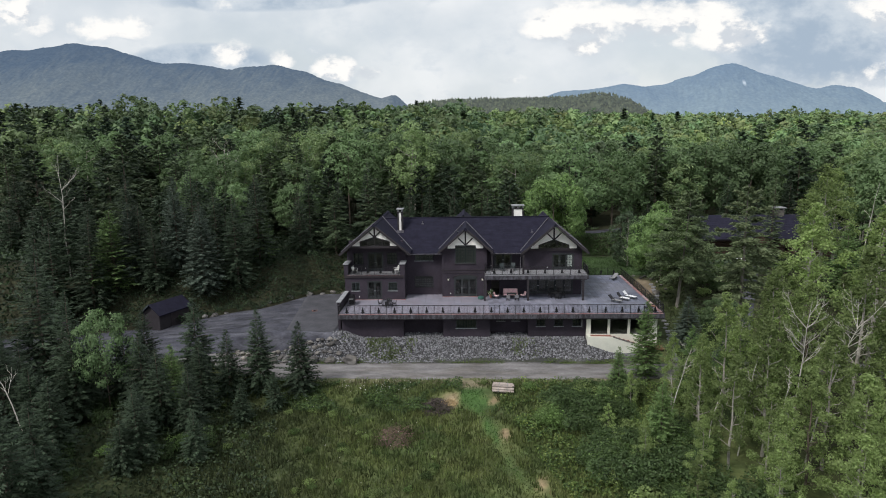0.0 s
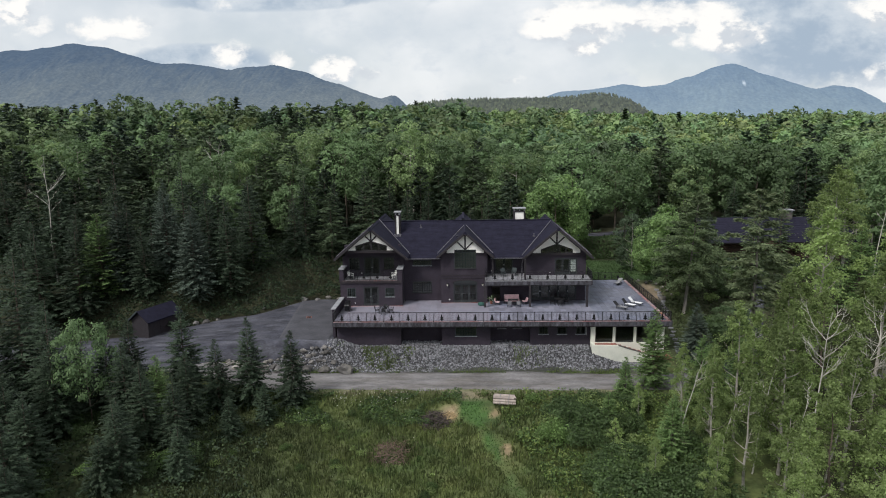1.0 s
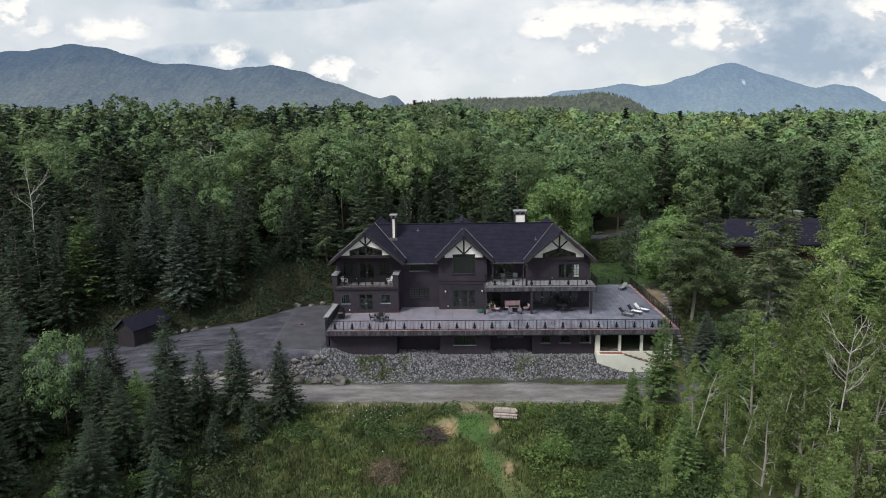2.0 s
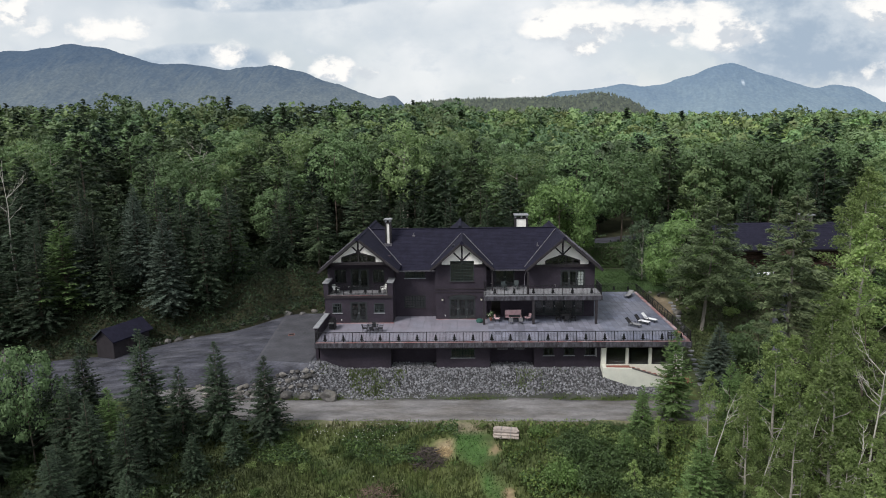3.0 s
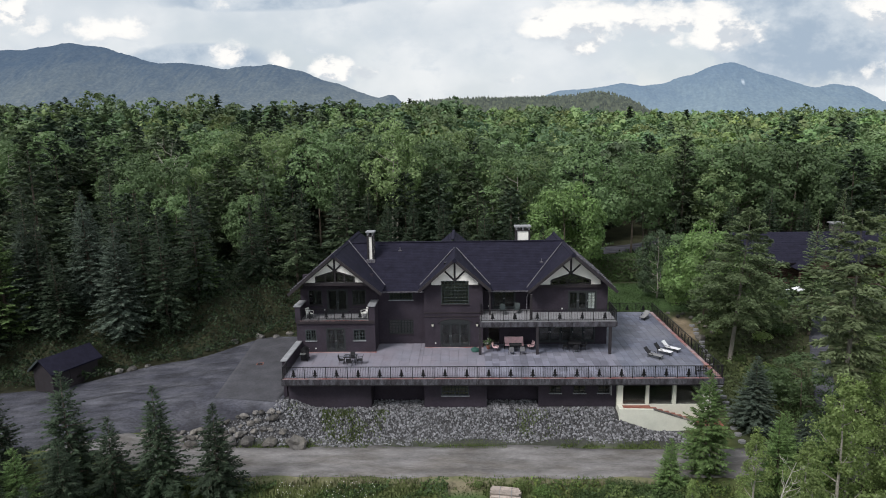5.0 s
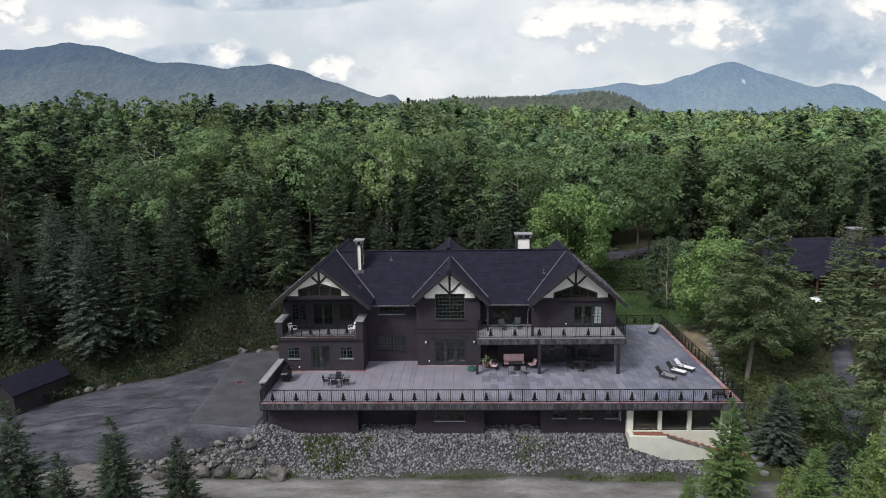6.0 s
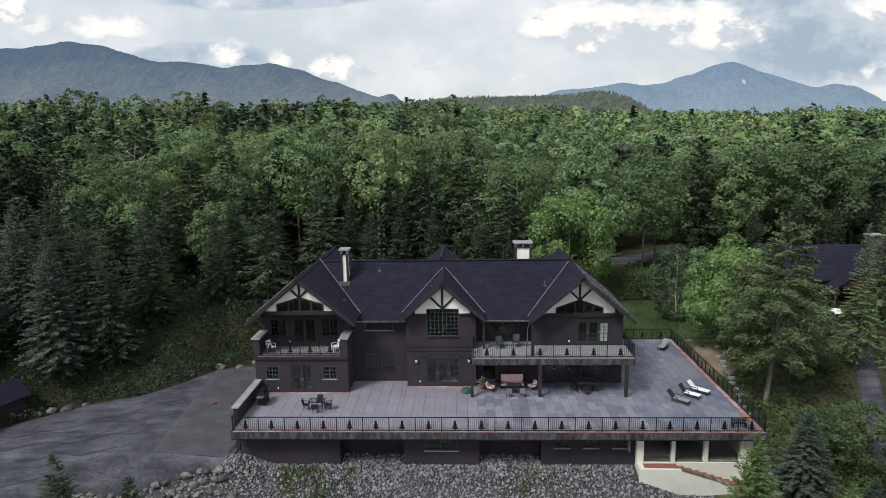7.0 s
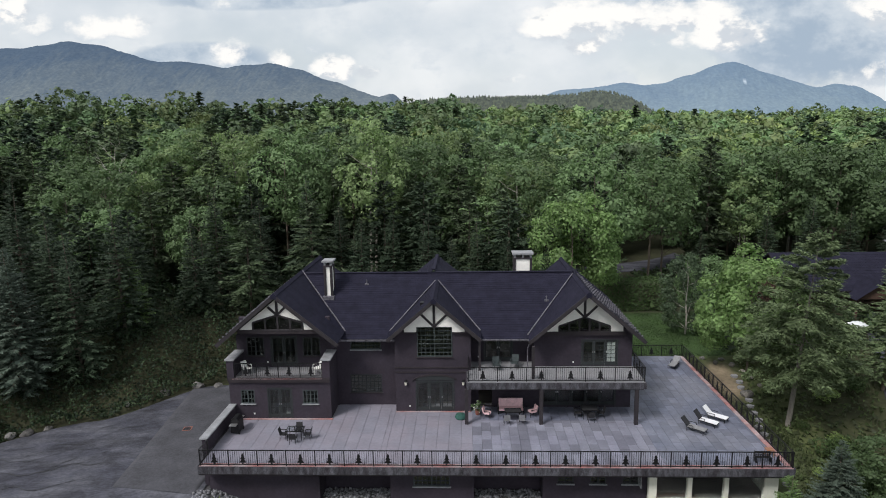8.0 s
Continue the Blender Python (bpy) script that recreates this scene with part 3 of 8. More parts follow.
def hill_trees(places, n, tall, label):
    """Far treetops on a hill: small pointed or blunt crowns, a few faces each."""
    r = np.random.default_rng(17)
    p = places.reshape(-1, 3)
    p = p[r.integers(0, len(p), n)] + r.normal(size=(n, 3)) * (3.0, 4.0, 0)
    h, w = tall * r.uniform(0.5, 1.3, n), tall * r.uniform(0.3, 0.6, n)
    ring = []
    for k in range(5):
        a = k * math.tau / 5
        ring.append(p + np.stack([np.cos(a) * w, np.sin(a) * w, h * r.uniform(-0.1, 0.35, n)], 1))
    top = p + np.stack([r.normal(size=n) * 0.2 * w, 0 * w, h], 1)
    v = np.stack([np.stack([ring[k], ring[(k + 1) % 5], top], 1) for k in range(5)], 1).reshape(-1, 3)
    c = np.repeat(np.array(((0.05, 0.062, 0.04), (0.072, 0.084, 0.048), (0.036, 0.046, 0.035)))[r.integers(0, 3, n)] * r.uniform(0.7, 1.3, (n, 1)), 15, 0)
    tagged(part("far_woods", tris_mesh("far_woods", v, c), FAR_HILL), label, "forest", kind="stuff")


hill_trees(near_hill[16:34, 40:400], 6500, 6.5, "far treetops on the low hill in light haze")
hill_trees(edge_hill[16:34, 40:300], 1800, 8.0, "far treetops on the dark hill in light haze")

# ---- the lodge ----
# x along the front, y away from the lane, z = 0 on the terrace
RIDGE_Z, RIDGE_Y, EAVE_Y, EAVE_Z = 9.08, 13.2, 8.0, 5.32
LW = dict(x=3.04, half=4.25, z=9.28, eave=5.75, y0=5.75, y1=19.6)     # left wing roof
CW = dict(x=13.87, half=3.3, z=8.6, eave=5.74, y0=6.75, y1=12.0)   # middle bay roof
RW = dict(x=24.58, half=4.05, z=8.95, eave=5.5, y0=6.9, y1=19.6)     # right wing roof
F2 = 3.1                                                            # upper floor

lodge = thing("lodge", "large dark brown stucco mountain lodge with white timbered gables", "house")


def wall(name, geo_axis, at0, at1, a0, a1, z0, z1, holes=(), material=STUCCO, parent=lodge, label=""):
    """A wall between at0 and at1 in depth that runs from a0 to a1 along geo_axis, with openings (a, b, low, high)."""
    us = sorted({a0, a1, *[h[0] for h in holes], *[h[1] for h in holes]})
    zs = sorted({z0, z1, *[h[2] for h in holes if z0 < h[2] < z1], *[h[3] for h in holes if z0 < h[3] < z1]})
    solid = [[not any(h[0] < (p + q) / 2 < h[1] and h[2] < (lo + hi) / 2 < h[3] for h in holes) for lo, hi in zip(zs, zs[1:])] for p, q in zip(us, us[1:])]
    g, index = Geo(), {}

    def corner(u, d, z):
        key = (u, d, z)
        if key not in index:
            index[key] = len(g.v)
            g.v.append((u, d, z) if geo_axis == "x" else (d, u, z))
        return index[key]

    def face(*corners):
        q = tuple(corner(*c) for c in corners)
        g.f.append(q if geo_axis == "x" else q[::-1])

    def filled(i, k):
        return 0 <= i < len(us) - 1 and 0 <= k < len(zs) - 1 and solid[i][k]

    for i in range(len(us) - 1):
        for k in range(len(zs) - 1):
            if not solid[i][k]:
                continue
            p, q, lo, hi = us[i], us[i + 1], zs[k], zs[k + 1]
            face((p, at0, lo), (q, at0, lo), (q, at0, hi), (p, at0, hi))
            face((q, at1, lo), (p, at1, lo), (p, at1, hi), (q, at1, hi))
            if not filled(i - 1, k):
                face((p, at1, lo), (p, at0, lo), (p, at0, hi), (p, at1, hi))
            if not filled(i + 1, k):
                face((q, at0, lo), (q, at1, lo), (q, at1, hi), (q, at0, hi))
            if not filled(i, k - 1):
                face((p, at1, lo), (q, at1, lo), (q, at0, lo), (p, at0, lo))
            if not filled(i, k + 1):
                face((p, at0, hi), (q, at0, hi), (q, at1, hi), (p, at1, hi))
    return part(name, g, material, parent, label)


def window(x0, x1, z0, z1, y, nx, ny, sash=SASH, sill=True, parent=lodge, name="window", label="", curtain=0.0):
    """A window in a front wall whose outer face is at y: casing, bars, glass, sill."""
    w = new(name)
    w.parent = parent
    w.empty_display_size = 0.1
    if label:
        tagged(w, label)
    f = Geo()
    t = 0.07
    for b in ((x0, z0, x1, z0 + t), (x0, z1 - t, x1, z1), (x0, z0 + t, x0 + t, z1 - t), (x1 - t, z0 + t, x1, z1 - t)):
        f.box(b[0], y - 0.03, b[1], b[2], y + 0.10, b[3])
    part("frame", f, sash, w)
    bars = Geo()
    for i in range(1, nx):
        c = x0 + (x1 - x0) * i / nx
        wide = 0.045 if (nx % 2 == 0 and i == nx // 2) else 0.022
        bars.box(c - wide, y + 0.0, z0 + t, c + wide, y + 0.06, z1 - t)
    for i in range(1, ny):
        c = z0 + (z1 - z0) * i / ny
        bars.box(x0 + t, y + 0.004, c - 0.02, x1 - t, y + 0.056, c + 0.02)
    part("glazing", bars, sash, w)
    pane = part("pane", Geo().box(x0 + 0.02, y + 0.03, z0 + 0.02, x1 - 0.02, y + 0.042, z1 - 0.02), GLASS, w)
    pane.visible_shadow = False
    if sill:
        part("sill", Geo().box(x0 - 0.06, y - 0.10, z0 - 0.07, x1 + 0.06, y + 0.02, z0 - 0.004), CAPSTONE if sill == "pale" else TRIM, w)
    if curtain:
        c, n = Geo(), 14
        xe = x1 - 0.1
        xs = [xe - curtain * k / n for k in range(n + 1)]
        for k in range(n):
            y0 = y + 0.25 + 0.04 * (k % 2)
            y1 = y + 0.25 + 0.04 * ((k + 1) % 2)
            c.add([(xs[k], y0, z0), (xs[k + 1], y1, z0), (xs[k + 1], y1, z1), (xs[k], y0, z1)], [(0, 1, 2, 3)])
        part("curtain", c, CURTAIN, w, "pale hanging curtain")
    return w


def door(x0, x1, z0, z1, y, leaves=2, glazed=(2, 5), label="", sash=SASH_DARK):
    d = new("door")
    d.parent = lodge
    d.empty_display_size = 0.1
    if label:
        tagged(d, label)
    f = Geo()
    f.box(x0, y - 0.03, z0, x0 + 0.08, y + 0.1, z1).box(x1 - 0.08, y - 0.03, z0, x1, y + 0.1, z1).box(x0 + 0.08, y - 0.03, z1 - 0.08, x1 - 0.08, y + 0.1, z1)
    part("door_frame", f, sash, d)
    span = (x1 - x0 - 0.16) / leaves
    for i in range(leaves):
        a, b = x0 + 0.08 + span * i + 0.008, x0 + 0.08 + span * (i + 1) - 0.008
        g = Geo()
        g.box(a, y + 0.01, z0 + 0.02, a + 0.11, y + 0.06, z1 - 0.09).box(b - 0.11, y + 0.01, z0 + 0.02, b, y + 0.06, z1 - 0.09)
        g.box(a + 0.11, y + 0.01, z0 + 0.02, b - 0.11, y + 0.06, z0 + 0.3).box(a + 0.11, y + 0.01, z1 - 0.2, b - 0.11, y + 0.06, z1 - 0.09)
        for k in range(1, glazed[0]):
            c = a + 0.11 + (b - a - 0.22) * k / glazed[0]
            g.box(c - 0.015, y + 0.015, z0 + 0.3, c + 0.015, y + 0.05, z1 - 0.2)
        for k in range(1, glazed[1]):
            c = z0 + 0.3 + (z1 - 0.2 - z0 - 0.3) * k / glazed[1]
            g.box(a + 0.11, y + 0.018, c - 0.015, b - 0.11, y + 0.048, c + 0.015)
        leaf = part("door_leaf", g, sash, d)
        p = part("door_pane", Geo().box(a + 0.1, y + 0.03, z0 + 0.28, b - 0.1, y + 0.04, z1 - 0.18), GLASS, d)
        p.visible_shadow = False
        part("door_handle", Geo().box(b - 0.09 if i == 0 else a + 0.03, y - 0.05, z0 + 1.0, b - 0.03 if i == 0 else a + 0.09, y + 0.01, z0 + 1.12), STEEL, d, "small metal handle")
    return d


# --- lower storey below the terrace ---
B0 = -3.6
wall("basement_wall_left", "x", 0.75, 1.05, -0.15, 6.85, B0, -0.56)
wall("basement_wall_recess", "x", 2.3, 2.6, 6.85, 11.3, B0, -0.56, [(7.6, 8.6, -1.35, -0.85), (9.4, 10.4, -1.35, -0.85)])
wall("basement_wall_middle", "x", 0.85, 1.15, 11.3, 16.55, B0, -0.56, [(12.75, 15.05, -1.9, -0.85)])
wall("basement_wall_recess_right", "x", 2.3, 2.6, 16.55, 20.85, B0, -0.56, [(17.4, 18.3, -1.5, -0.85), (19.1, 20.0, -1.5, -0.85)])
wall("basement_wall_right", "x", 1.0, 1.3, 20.85, 27.25, B0, -0.56, [(21.75, 22.75, -1.75, -0.85), (23.75, 24.75, -1.75, -0.85), (25.75, 26.75, -1.75, -0.85)])
for x, y0, y1 in ((-0.15, 1.05, 17), (6.55, 1.05, 2.3), (11.3, 1.15, 2.3), (16.25, 1.15, 2.3), (20.85, 1.3, 2.3), (27.0, 1.3, 9)):
    wall("basement_return_wall", "y", x, x + 0.3, y0, y1, B0, -0.56)
window(12.75, 15.05, -1.9, -0.85, 0.87, 8, 3, SASH, "pale")
for a in (21.75, 23.75, 25.75):
    window(a, a + 1.0, -1.75, -0.85, 1.02, 2, 3, SASH_DARK, "pale", curtain=0.0)
part("open_casement", Geo().box(26.72, 0.42, -1.72, 26.77, 1.0, -1.62).box(26.72, 0.42, -0.98, 26.77, 1.0, -0.88).box(26.72, 0.42, -1.62, 26.77, 0.5, -0.98).box(26.72, 0.92, -1.62, 26.77, 1.0, -0.98)
     .box(26.73, 0.5, -1.42, 26.76, 0.92, -1.39).box(26.73, 0.5, -1.2, 26.76, 0.92, -1.17).box(26.73, 0.69, -1.62, 26.76, 0.72, -0.98), CAPSTONE, lodge, "pale window leaf standing open")
for a in (7.6, 9.4):
    window(a, a + 1.0, -1.35, -0.85, 2.32, 2, 2, SASH_DARK, False)
for a in (17.4, 19.1):
    window(a, a + 0.9, -1.5, -0.85, 2.32, 2, 2, SASH_DARK, "pale")

# --- terrace deck ---
deck = part("terrace_slab", Geo().box(-0.35, -0.2, -0.52, 35.5, 9.0, -0.045).box(28.1, 9.0, -0.52, 35.5, 19.0, -0.045), CONCRETE, lodge, "grey concrete terrace slab")
for k in range(20):
    a, b = -0.37 + 35.9 * k / 20, -0.37 + 35.9 * (k + 1) / 20 - 0.012
    part("terrace_fascia", Geo().box(a, -0.26, -0.50 + 0.004 * (k % 3), b, -0.204, -0.01), FASCIA, lodge, "weathered streaked grey fascia board")
part("terrace_edge_beam", Geo().box(-0.37, -0.20, -0.60, 35.52, 0.05, -0.525), TIMBER, lodge)
part("terrace_side_fascia", Geo().box(35.504, -0.2, -0.55, 35.56, 19.0, 0.02), FASCIA, lodge)
part("terrace_side_fascia", Geo().box(-0.41, -0.2, -0.55, -0.354, 6.4, 0.02), FASCIA, lodge)
part("red_border", Geo().box(-0.3, -0.19, -0.044, 35.45, 0.16, 0.006), REDEDGE, lodge, "faded red border strip")
part("red_border", Geo().box(35.12, 0.17, -0.044, 35.45, 18.9, 0.006), REDEDGE, lodge, "faded red border strip")
part("red_border", Geo().box(-0.55, 6.18, -0.044, 6.6, 6.38, 0.006), REDEDGE, lodge, "faded red border strip")
part("red_border", Geo().box(11.0, 7.4, -0.044, 16.4, 7.58, 0.006), REDEDGE, lodge, "faded red border strip")

# --- left wing ---
LX0, LX1, LY, LU = -0.75, 6.5, 6.4, 8.35
wall("wing_wall_front", "x", LY, LY + 0.3, LX0, LX1, -0.6, 2.95, [(0.05, 1.05, 1.1, 2.15), (1.95, 3.75, 0.02, 2.3), (4.5, 5.6, 1.1, 2.15)])
wall("wing_wall_side", "y", LX0, LX0 + 0.3, LY + 0.3, 18.8, B0, 2.95)
wall("wing_wall_side", "y", LX0, LX0 + 0.3, LU, 18.8, 2.95, 5.6)
wall("wing_wall_side", "y", LX1 - 0.3, LX1, LY + 0.3, 8.75, -0.6, 2.95)
wall("wing_wall_side", "y", LX1 - 0.3, LX1, LU, 8.75, 2.95, 5.6)
wall("wing_wall_upper", "x", LU, LU + 0.3, LX0 + 0.3, LX1 - 0.3, F2, 6.9, [(0.0, 1.3, 3.95, 5.4), (1.75, 3.75, F2 + 0.05, 5.5), (4.15, 5.45, 3.95, 5.4)])
window(0.05, 1.05, 1.1, 2.15, LY + 0.02, 4, 3, SASH, "pale")
window(4.5, 5.6, 1.1, 2.15, LY + 0.02, 4, 3, SASH, "pale")
door(1.95, 3.75, 0.02, 2.3, LY + 0.02, 2, (2, 4), "dark glazed double terrace door")
window(0.0, 1.3, 3.95, 5.4, LU + 0.02, 4, 4, SASH_DARK)
window(4.15, 5.45, 3.95, 5.4, LU + 0.02, 4, 4, SASH_DARK)
door(1.75, 3.75, F2 + 0.05, 5.5, LU + 0.02, 2, (2, 4), "dark glazed double balcony door")
part("balcony_floor", Geo().box(LX0, LY, 2.95, LX1, LU, F2), CONCRETE, lodge)
part("balcony_edge", Geo().box(LX0 + 0.02, LY - 0.12, 2.72, LX1 - 0.02, LY - 0.004, 3.08), TRIM, lodge)
for a, b in ((LX0 - 0.05, LX0 + 0.45), (LX1 - 0.5, LX1 + 0.04)):
    part("balcony_pier", Geo().box(a, LY - 0.1, F2 - 0.25, b, LU - 0.01, 4.35), STUCCO, lodge)
    part("pier_cap", Geo().box(a - 0.09, LY - 0.2, 4.355, b + 0.09, LU - 0.02, 4.46), CAPSTONE, lodge, "pale stone cap")
# low parapet along the terrace's outer end
part("parapet", Geo().box(-0.7, 1.3, -2.2, -0.42, 6.38, 1.0), STUCCO, lodge)
part("parapet_cap", Geo().box(-0.82, 1.2, 1.005, -0.3, 6.38, 1.1), CAPSTONE, lodge, "pale stone cap")
part("red_wing_border", Geo().box(LX0 + 0.35, LY - 0.4, F2, LX1 - 0.5, LY - 0.35, F2 + 0.01), REDEDGE, lodge)

# --- recess between left wing and middle bay ---
wall("recess_wall", "x", 8.75, 9.05, 6.2, 11.2, -0.6, 5.5, [(7.5, 9.85, 0.95, 2.35), (7.6, 9.85, 4.3, 5.15)])
window(7.5, 9.85, 0.95, 2.35, 8.77, 8, 5, SASH_DARK)
window(7.6, 9.85, 4.3, 5.15, 8.77, 8, 3, SASH, "pale")
# --- middle bay ---
CX0, CX1, CY = 11.0, 16.45, 7.6
arch = (12.45, 15.25, 0.02, 2.32)
wall("bay_wall", "x", CY, CY + 0.3, CX0, CX1, -0.6, 6.06, [arch, (12.6, 15.14, 4.15, 6.06)])
wall("bay_side_wall", "y", CX0, CX0 + 0.3, CY + 0.3, 8.75, -0.6, 6.0)
wall("bay_side_wall", "y", CX1 - 0.3, CX1, CY + 0.3, 9.0, -0.6, 6.0)
door(12.45, 15.25, 0.02, 2.32, CY + 0.02, 3, (2, 4), "wide arched glazed terrace door", SASH_DARK)
g = Geo()
for k in range(12):
    a, b = math.pi * k / 12, math.pi * (k + 1) / 12
    ring = [(13.85 - 1.62 * math.cos(t), CY - 0.06, 2.28 + r * math.sin(t)) for t, r in ((a, 0.42), (b, 0.42), (b, 0.56), (a, 0.56))]
    g.slab(ring, (0, 0.058, 0))
part("arch_moulding", g, TRIM, lodge)
part("fanlight", Geo().slab([(13.85 - 1.4 * math.cos(math.pi * k / 16), CY - 0.03, 2.36 + 0.36 * math.sin(math.pi * k / 16)) for k in range(17)], (0, 0.026, 0)), SASH_DARK, lodge)
window(12.6, 15.14, 4.15, 6.38, CY + 0.0, 8, 7, SASH)
part("belt_course", Geo().box(CX0 - 0.05, CY - 0.05, 3.28, CX1 + 0.02, CY - 0.004, 3.37), TRIM, lodge)
part("belt_course", Geo().box(CX0 - 0.02, CY - 0.05, 2.95, CX1 + 0.02, CY - 0.004, 3.02), TRIM, lodge)
# --- right wing ---
RY = 8.35
wall("porch_wall", "x", RY, RY + 0.3, 16.45, 28.05, -0.6, F2 - 0.25, [(17.0, 18.0, 0.02, 2.1), (21.6, 27.0, 0.1, 2.3)])
wall("upper_recess_wall", "x", 9.35, 9.65, 16.15, 21.0, F2 - 0.2, 5.5, [(17.4, 19.6, F2 + 0.05, 5.3)])
wall("wing_wall_upper", "x", RY, RY + 0.3, 21.0, 28.05, F2 - 0.25, 5.9, [(24.4, 27.05, F2 + 0.05, 5.15)])
wall("wing_wall_side", "y", 27.75, 28.05, RY + 0.3, 18.8, B0, 5.9)
wall("wing_wall_side", "y", 21.0, 21.3, RY + 0.3, 9.35, F2 - 0.25, 5.6)
door(24.4, 27.05, F2 + 0.05, 5.15, RY + 0.02, 3, (2, 5), "glazed sliding balcony door with a pale curtain", SASH_DARK)
door(17.4, 19.6, F2 + 0.05, 5.3, 9.37, 2, (1, 1), "plain glazed balcony door", SASH_DARK)
door(21.6, 27.0, 0.1, 2.3, RY + 0.02, 5, (1, 1), "long glazed porch doors in shade", SASH_DARK)
g = Geo()
for k in range(10):
    g.box(26.15 + 0.078 * k, RY + 0.12 + 0.03 * (k % 2), F2 + 0.1, 26.15 + 0.078 * (k + 1), RY + 0.14 + 0.03 * (k % 2), 5.05)
part("curtain", g, CURTAIN, lodge, "pale curtain behind glass")
part("balcony_slab", Geo().box(16.2, 5.5, F2 - 0.3, 28.25, RY - 0.004, F2 - 0.02).box(16.46, RY - 0.004, F2 - 0.3, 20.98, 9.34, F2 - 0.02), CONCRETE, lodge)
part("balcony_floor", Geo().box(16.22, 5.52, F2 - 0.016, 28.2, RY - 0.01, F2 + 0.02).box(16.47, RY - 0.01, F2 - 0.016, 20.97, 9.34, F2 + 0.02), CONCRETE, lodge, "pale concrete balcony floor")
for k in range(6):
    a, b = 16.16 + 12.12 * k / 6, 16.16 + 12.12 * (k + 1) / 6 - 0.012
    part("balcony_fascia", Geo().box(a, 5.42, F2 - 0.52 + 0.005 * (k % 3), b, 5.495, F2 - 0.06), FASCIA, lodge, "weathered streaked grey fascia board")
part("balcony_side_fascia", Geo().box(28.26, 5.42, F2 - 0.5, 28.32, RY, F2 - 0.06).box(16.12, 5.5, F2 - 0.5, 16.18, 7.58, F2 - 0.06), FASCIA, lodge)
part("balcony_beam", Geo().box(16.3, 5.6, F2 - 0.62, 28.2, 5.82, F2 - 0.305), TIMBER, lodge)
for a in (16.12, 21.25, 27.72):
    part("balcony_post", Geo().box(a - 0.12, 5.42, 0.0, a + 0.12, 5.66, F2 - 0.53), TIMBER, lodge, "square dark timber post")
part("gable_post", Geo().box(20.62, 5.9, F2 + 0.02, 20.82, 6.1, 5.45), TIMBER, lodge)
part("gable_post", Geo().box(17.0, 7.5, F2 + 0.02, 17.16, 7.66, 5.6), TIMBER, lodge)
part("rear_wall", Geo().box(LX0 + 0.3, 18.5, B0, 27.75, 18.8, 5.5), STUCCO, lodge)
# unseen floors and partitions, added in a dark tone to keep windows dark
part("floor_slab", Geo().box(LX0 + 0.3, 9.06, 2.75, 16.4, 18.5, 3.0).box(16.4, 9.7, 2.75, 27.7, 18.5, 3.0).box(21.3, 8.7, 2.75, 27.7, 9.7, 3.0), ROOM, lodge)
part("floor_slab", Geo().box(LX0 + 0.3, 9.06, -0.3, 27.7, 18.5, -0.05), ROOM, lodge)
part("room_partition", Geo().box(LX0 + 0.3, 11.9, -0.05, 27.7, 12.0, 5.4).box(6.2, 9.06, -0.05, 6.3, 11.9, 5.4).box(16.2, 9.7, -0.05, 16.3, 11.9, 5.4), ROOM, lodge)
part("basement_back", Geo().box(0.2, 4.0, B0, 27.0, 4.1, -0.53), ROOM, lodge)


# --- roofs ---
T = 0.22


def course_faces(g, a0, a1, b0, b1, n, thick=0.016, clip=None):
    """Courses of shingles between an eave line a0-a1 and a ridge line b0-b1: each course a thin wedge, cut in long tabs."""
    a0, a1, b0, b1 = map(Vector, (a0, a1, b0, b1))
    up = (a1 - a0).cross(b0 - a0).normalized()
    for i in range(n):
        p, q = i / n, (i + 1) / n
        l0, r0, l1, r1 = a0.lerp(b0, p), a1.lerp(b1, p), a0.lerp(b0, q), a1.lerp(b1, q)
        m = max(1, int((r0 - l0).length / 0.9))
        off = 0.5 * (i % 2) / m
        cuts = [0.0] + [min(1.0, k / m + off) for k in range(0 if off else 1, m)] + [1.0]
        for s, e in zip(cuts, cuts[1:]):
            if e - s < 1e-4:
                continue
            w = [l0.lerp(r0, s), l0.lerp(r0, e), l1.lerp(r1, e), l1.lerp(r1, s)]
            g.add([w[0] + up * thick, w[1] + up * thick, w[2] + up * 0.004, w[3] + up * 0.004, w[0], w[1]], [(0, 1, 2, 3), (4, 5, 1, 0)])


def main_z(y):
    return EAVE_Z + (RIDGE_Z - EAVE_Z) * (y - EAVE_Y) / (RIDGE_Y - EAVE_Y)


def roof_plane(name, ring, label=""):
    ring = [Vector(p) for p in ring]
    nrm = (ring[1] - ring[0]).cross(ring[2] - ring[0]).normalized()
    nrm = nrm if nrm.z > 0 else -nrm
    return part(name, Geo().slab([p - nrm * 0.02 for p in ring], -nrm * T), TIMBER, lodge, label)


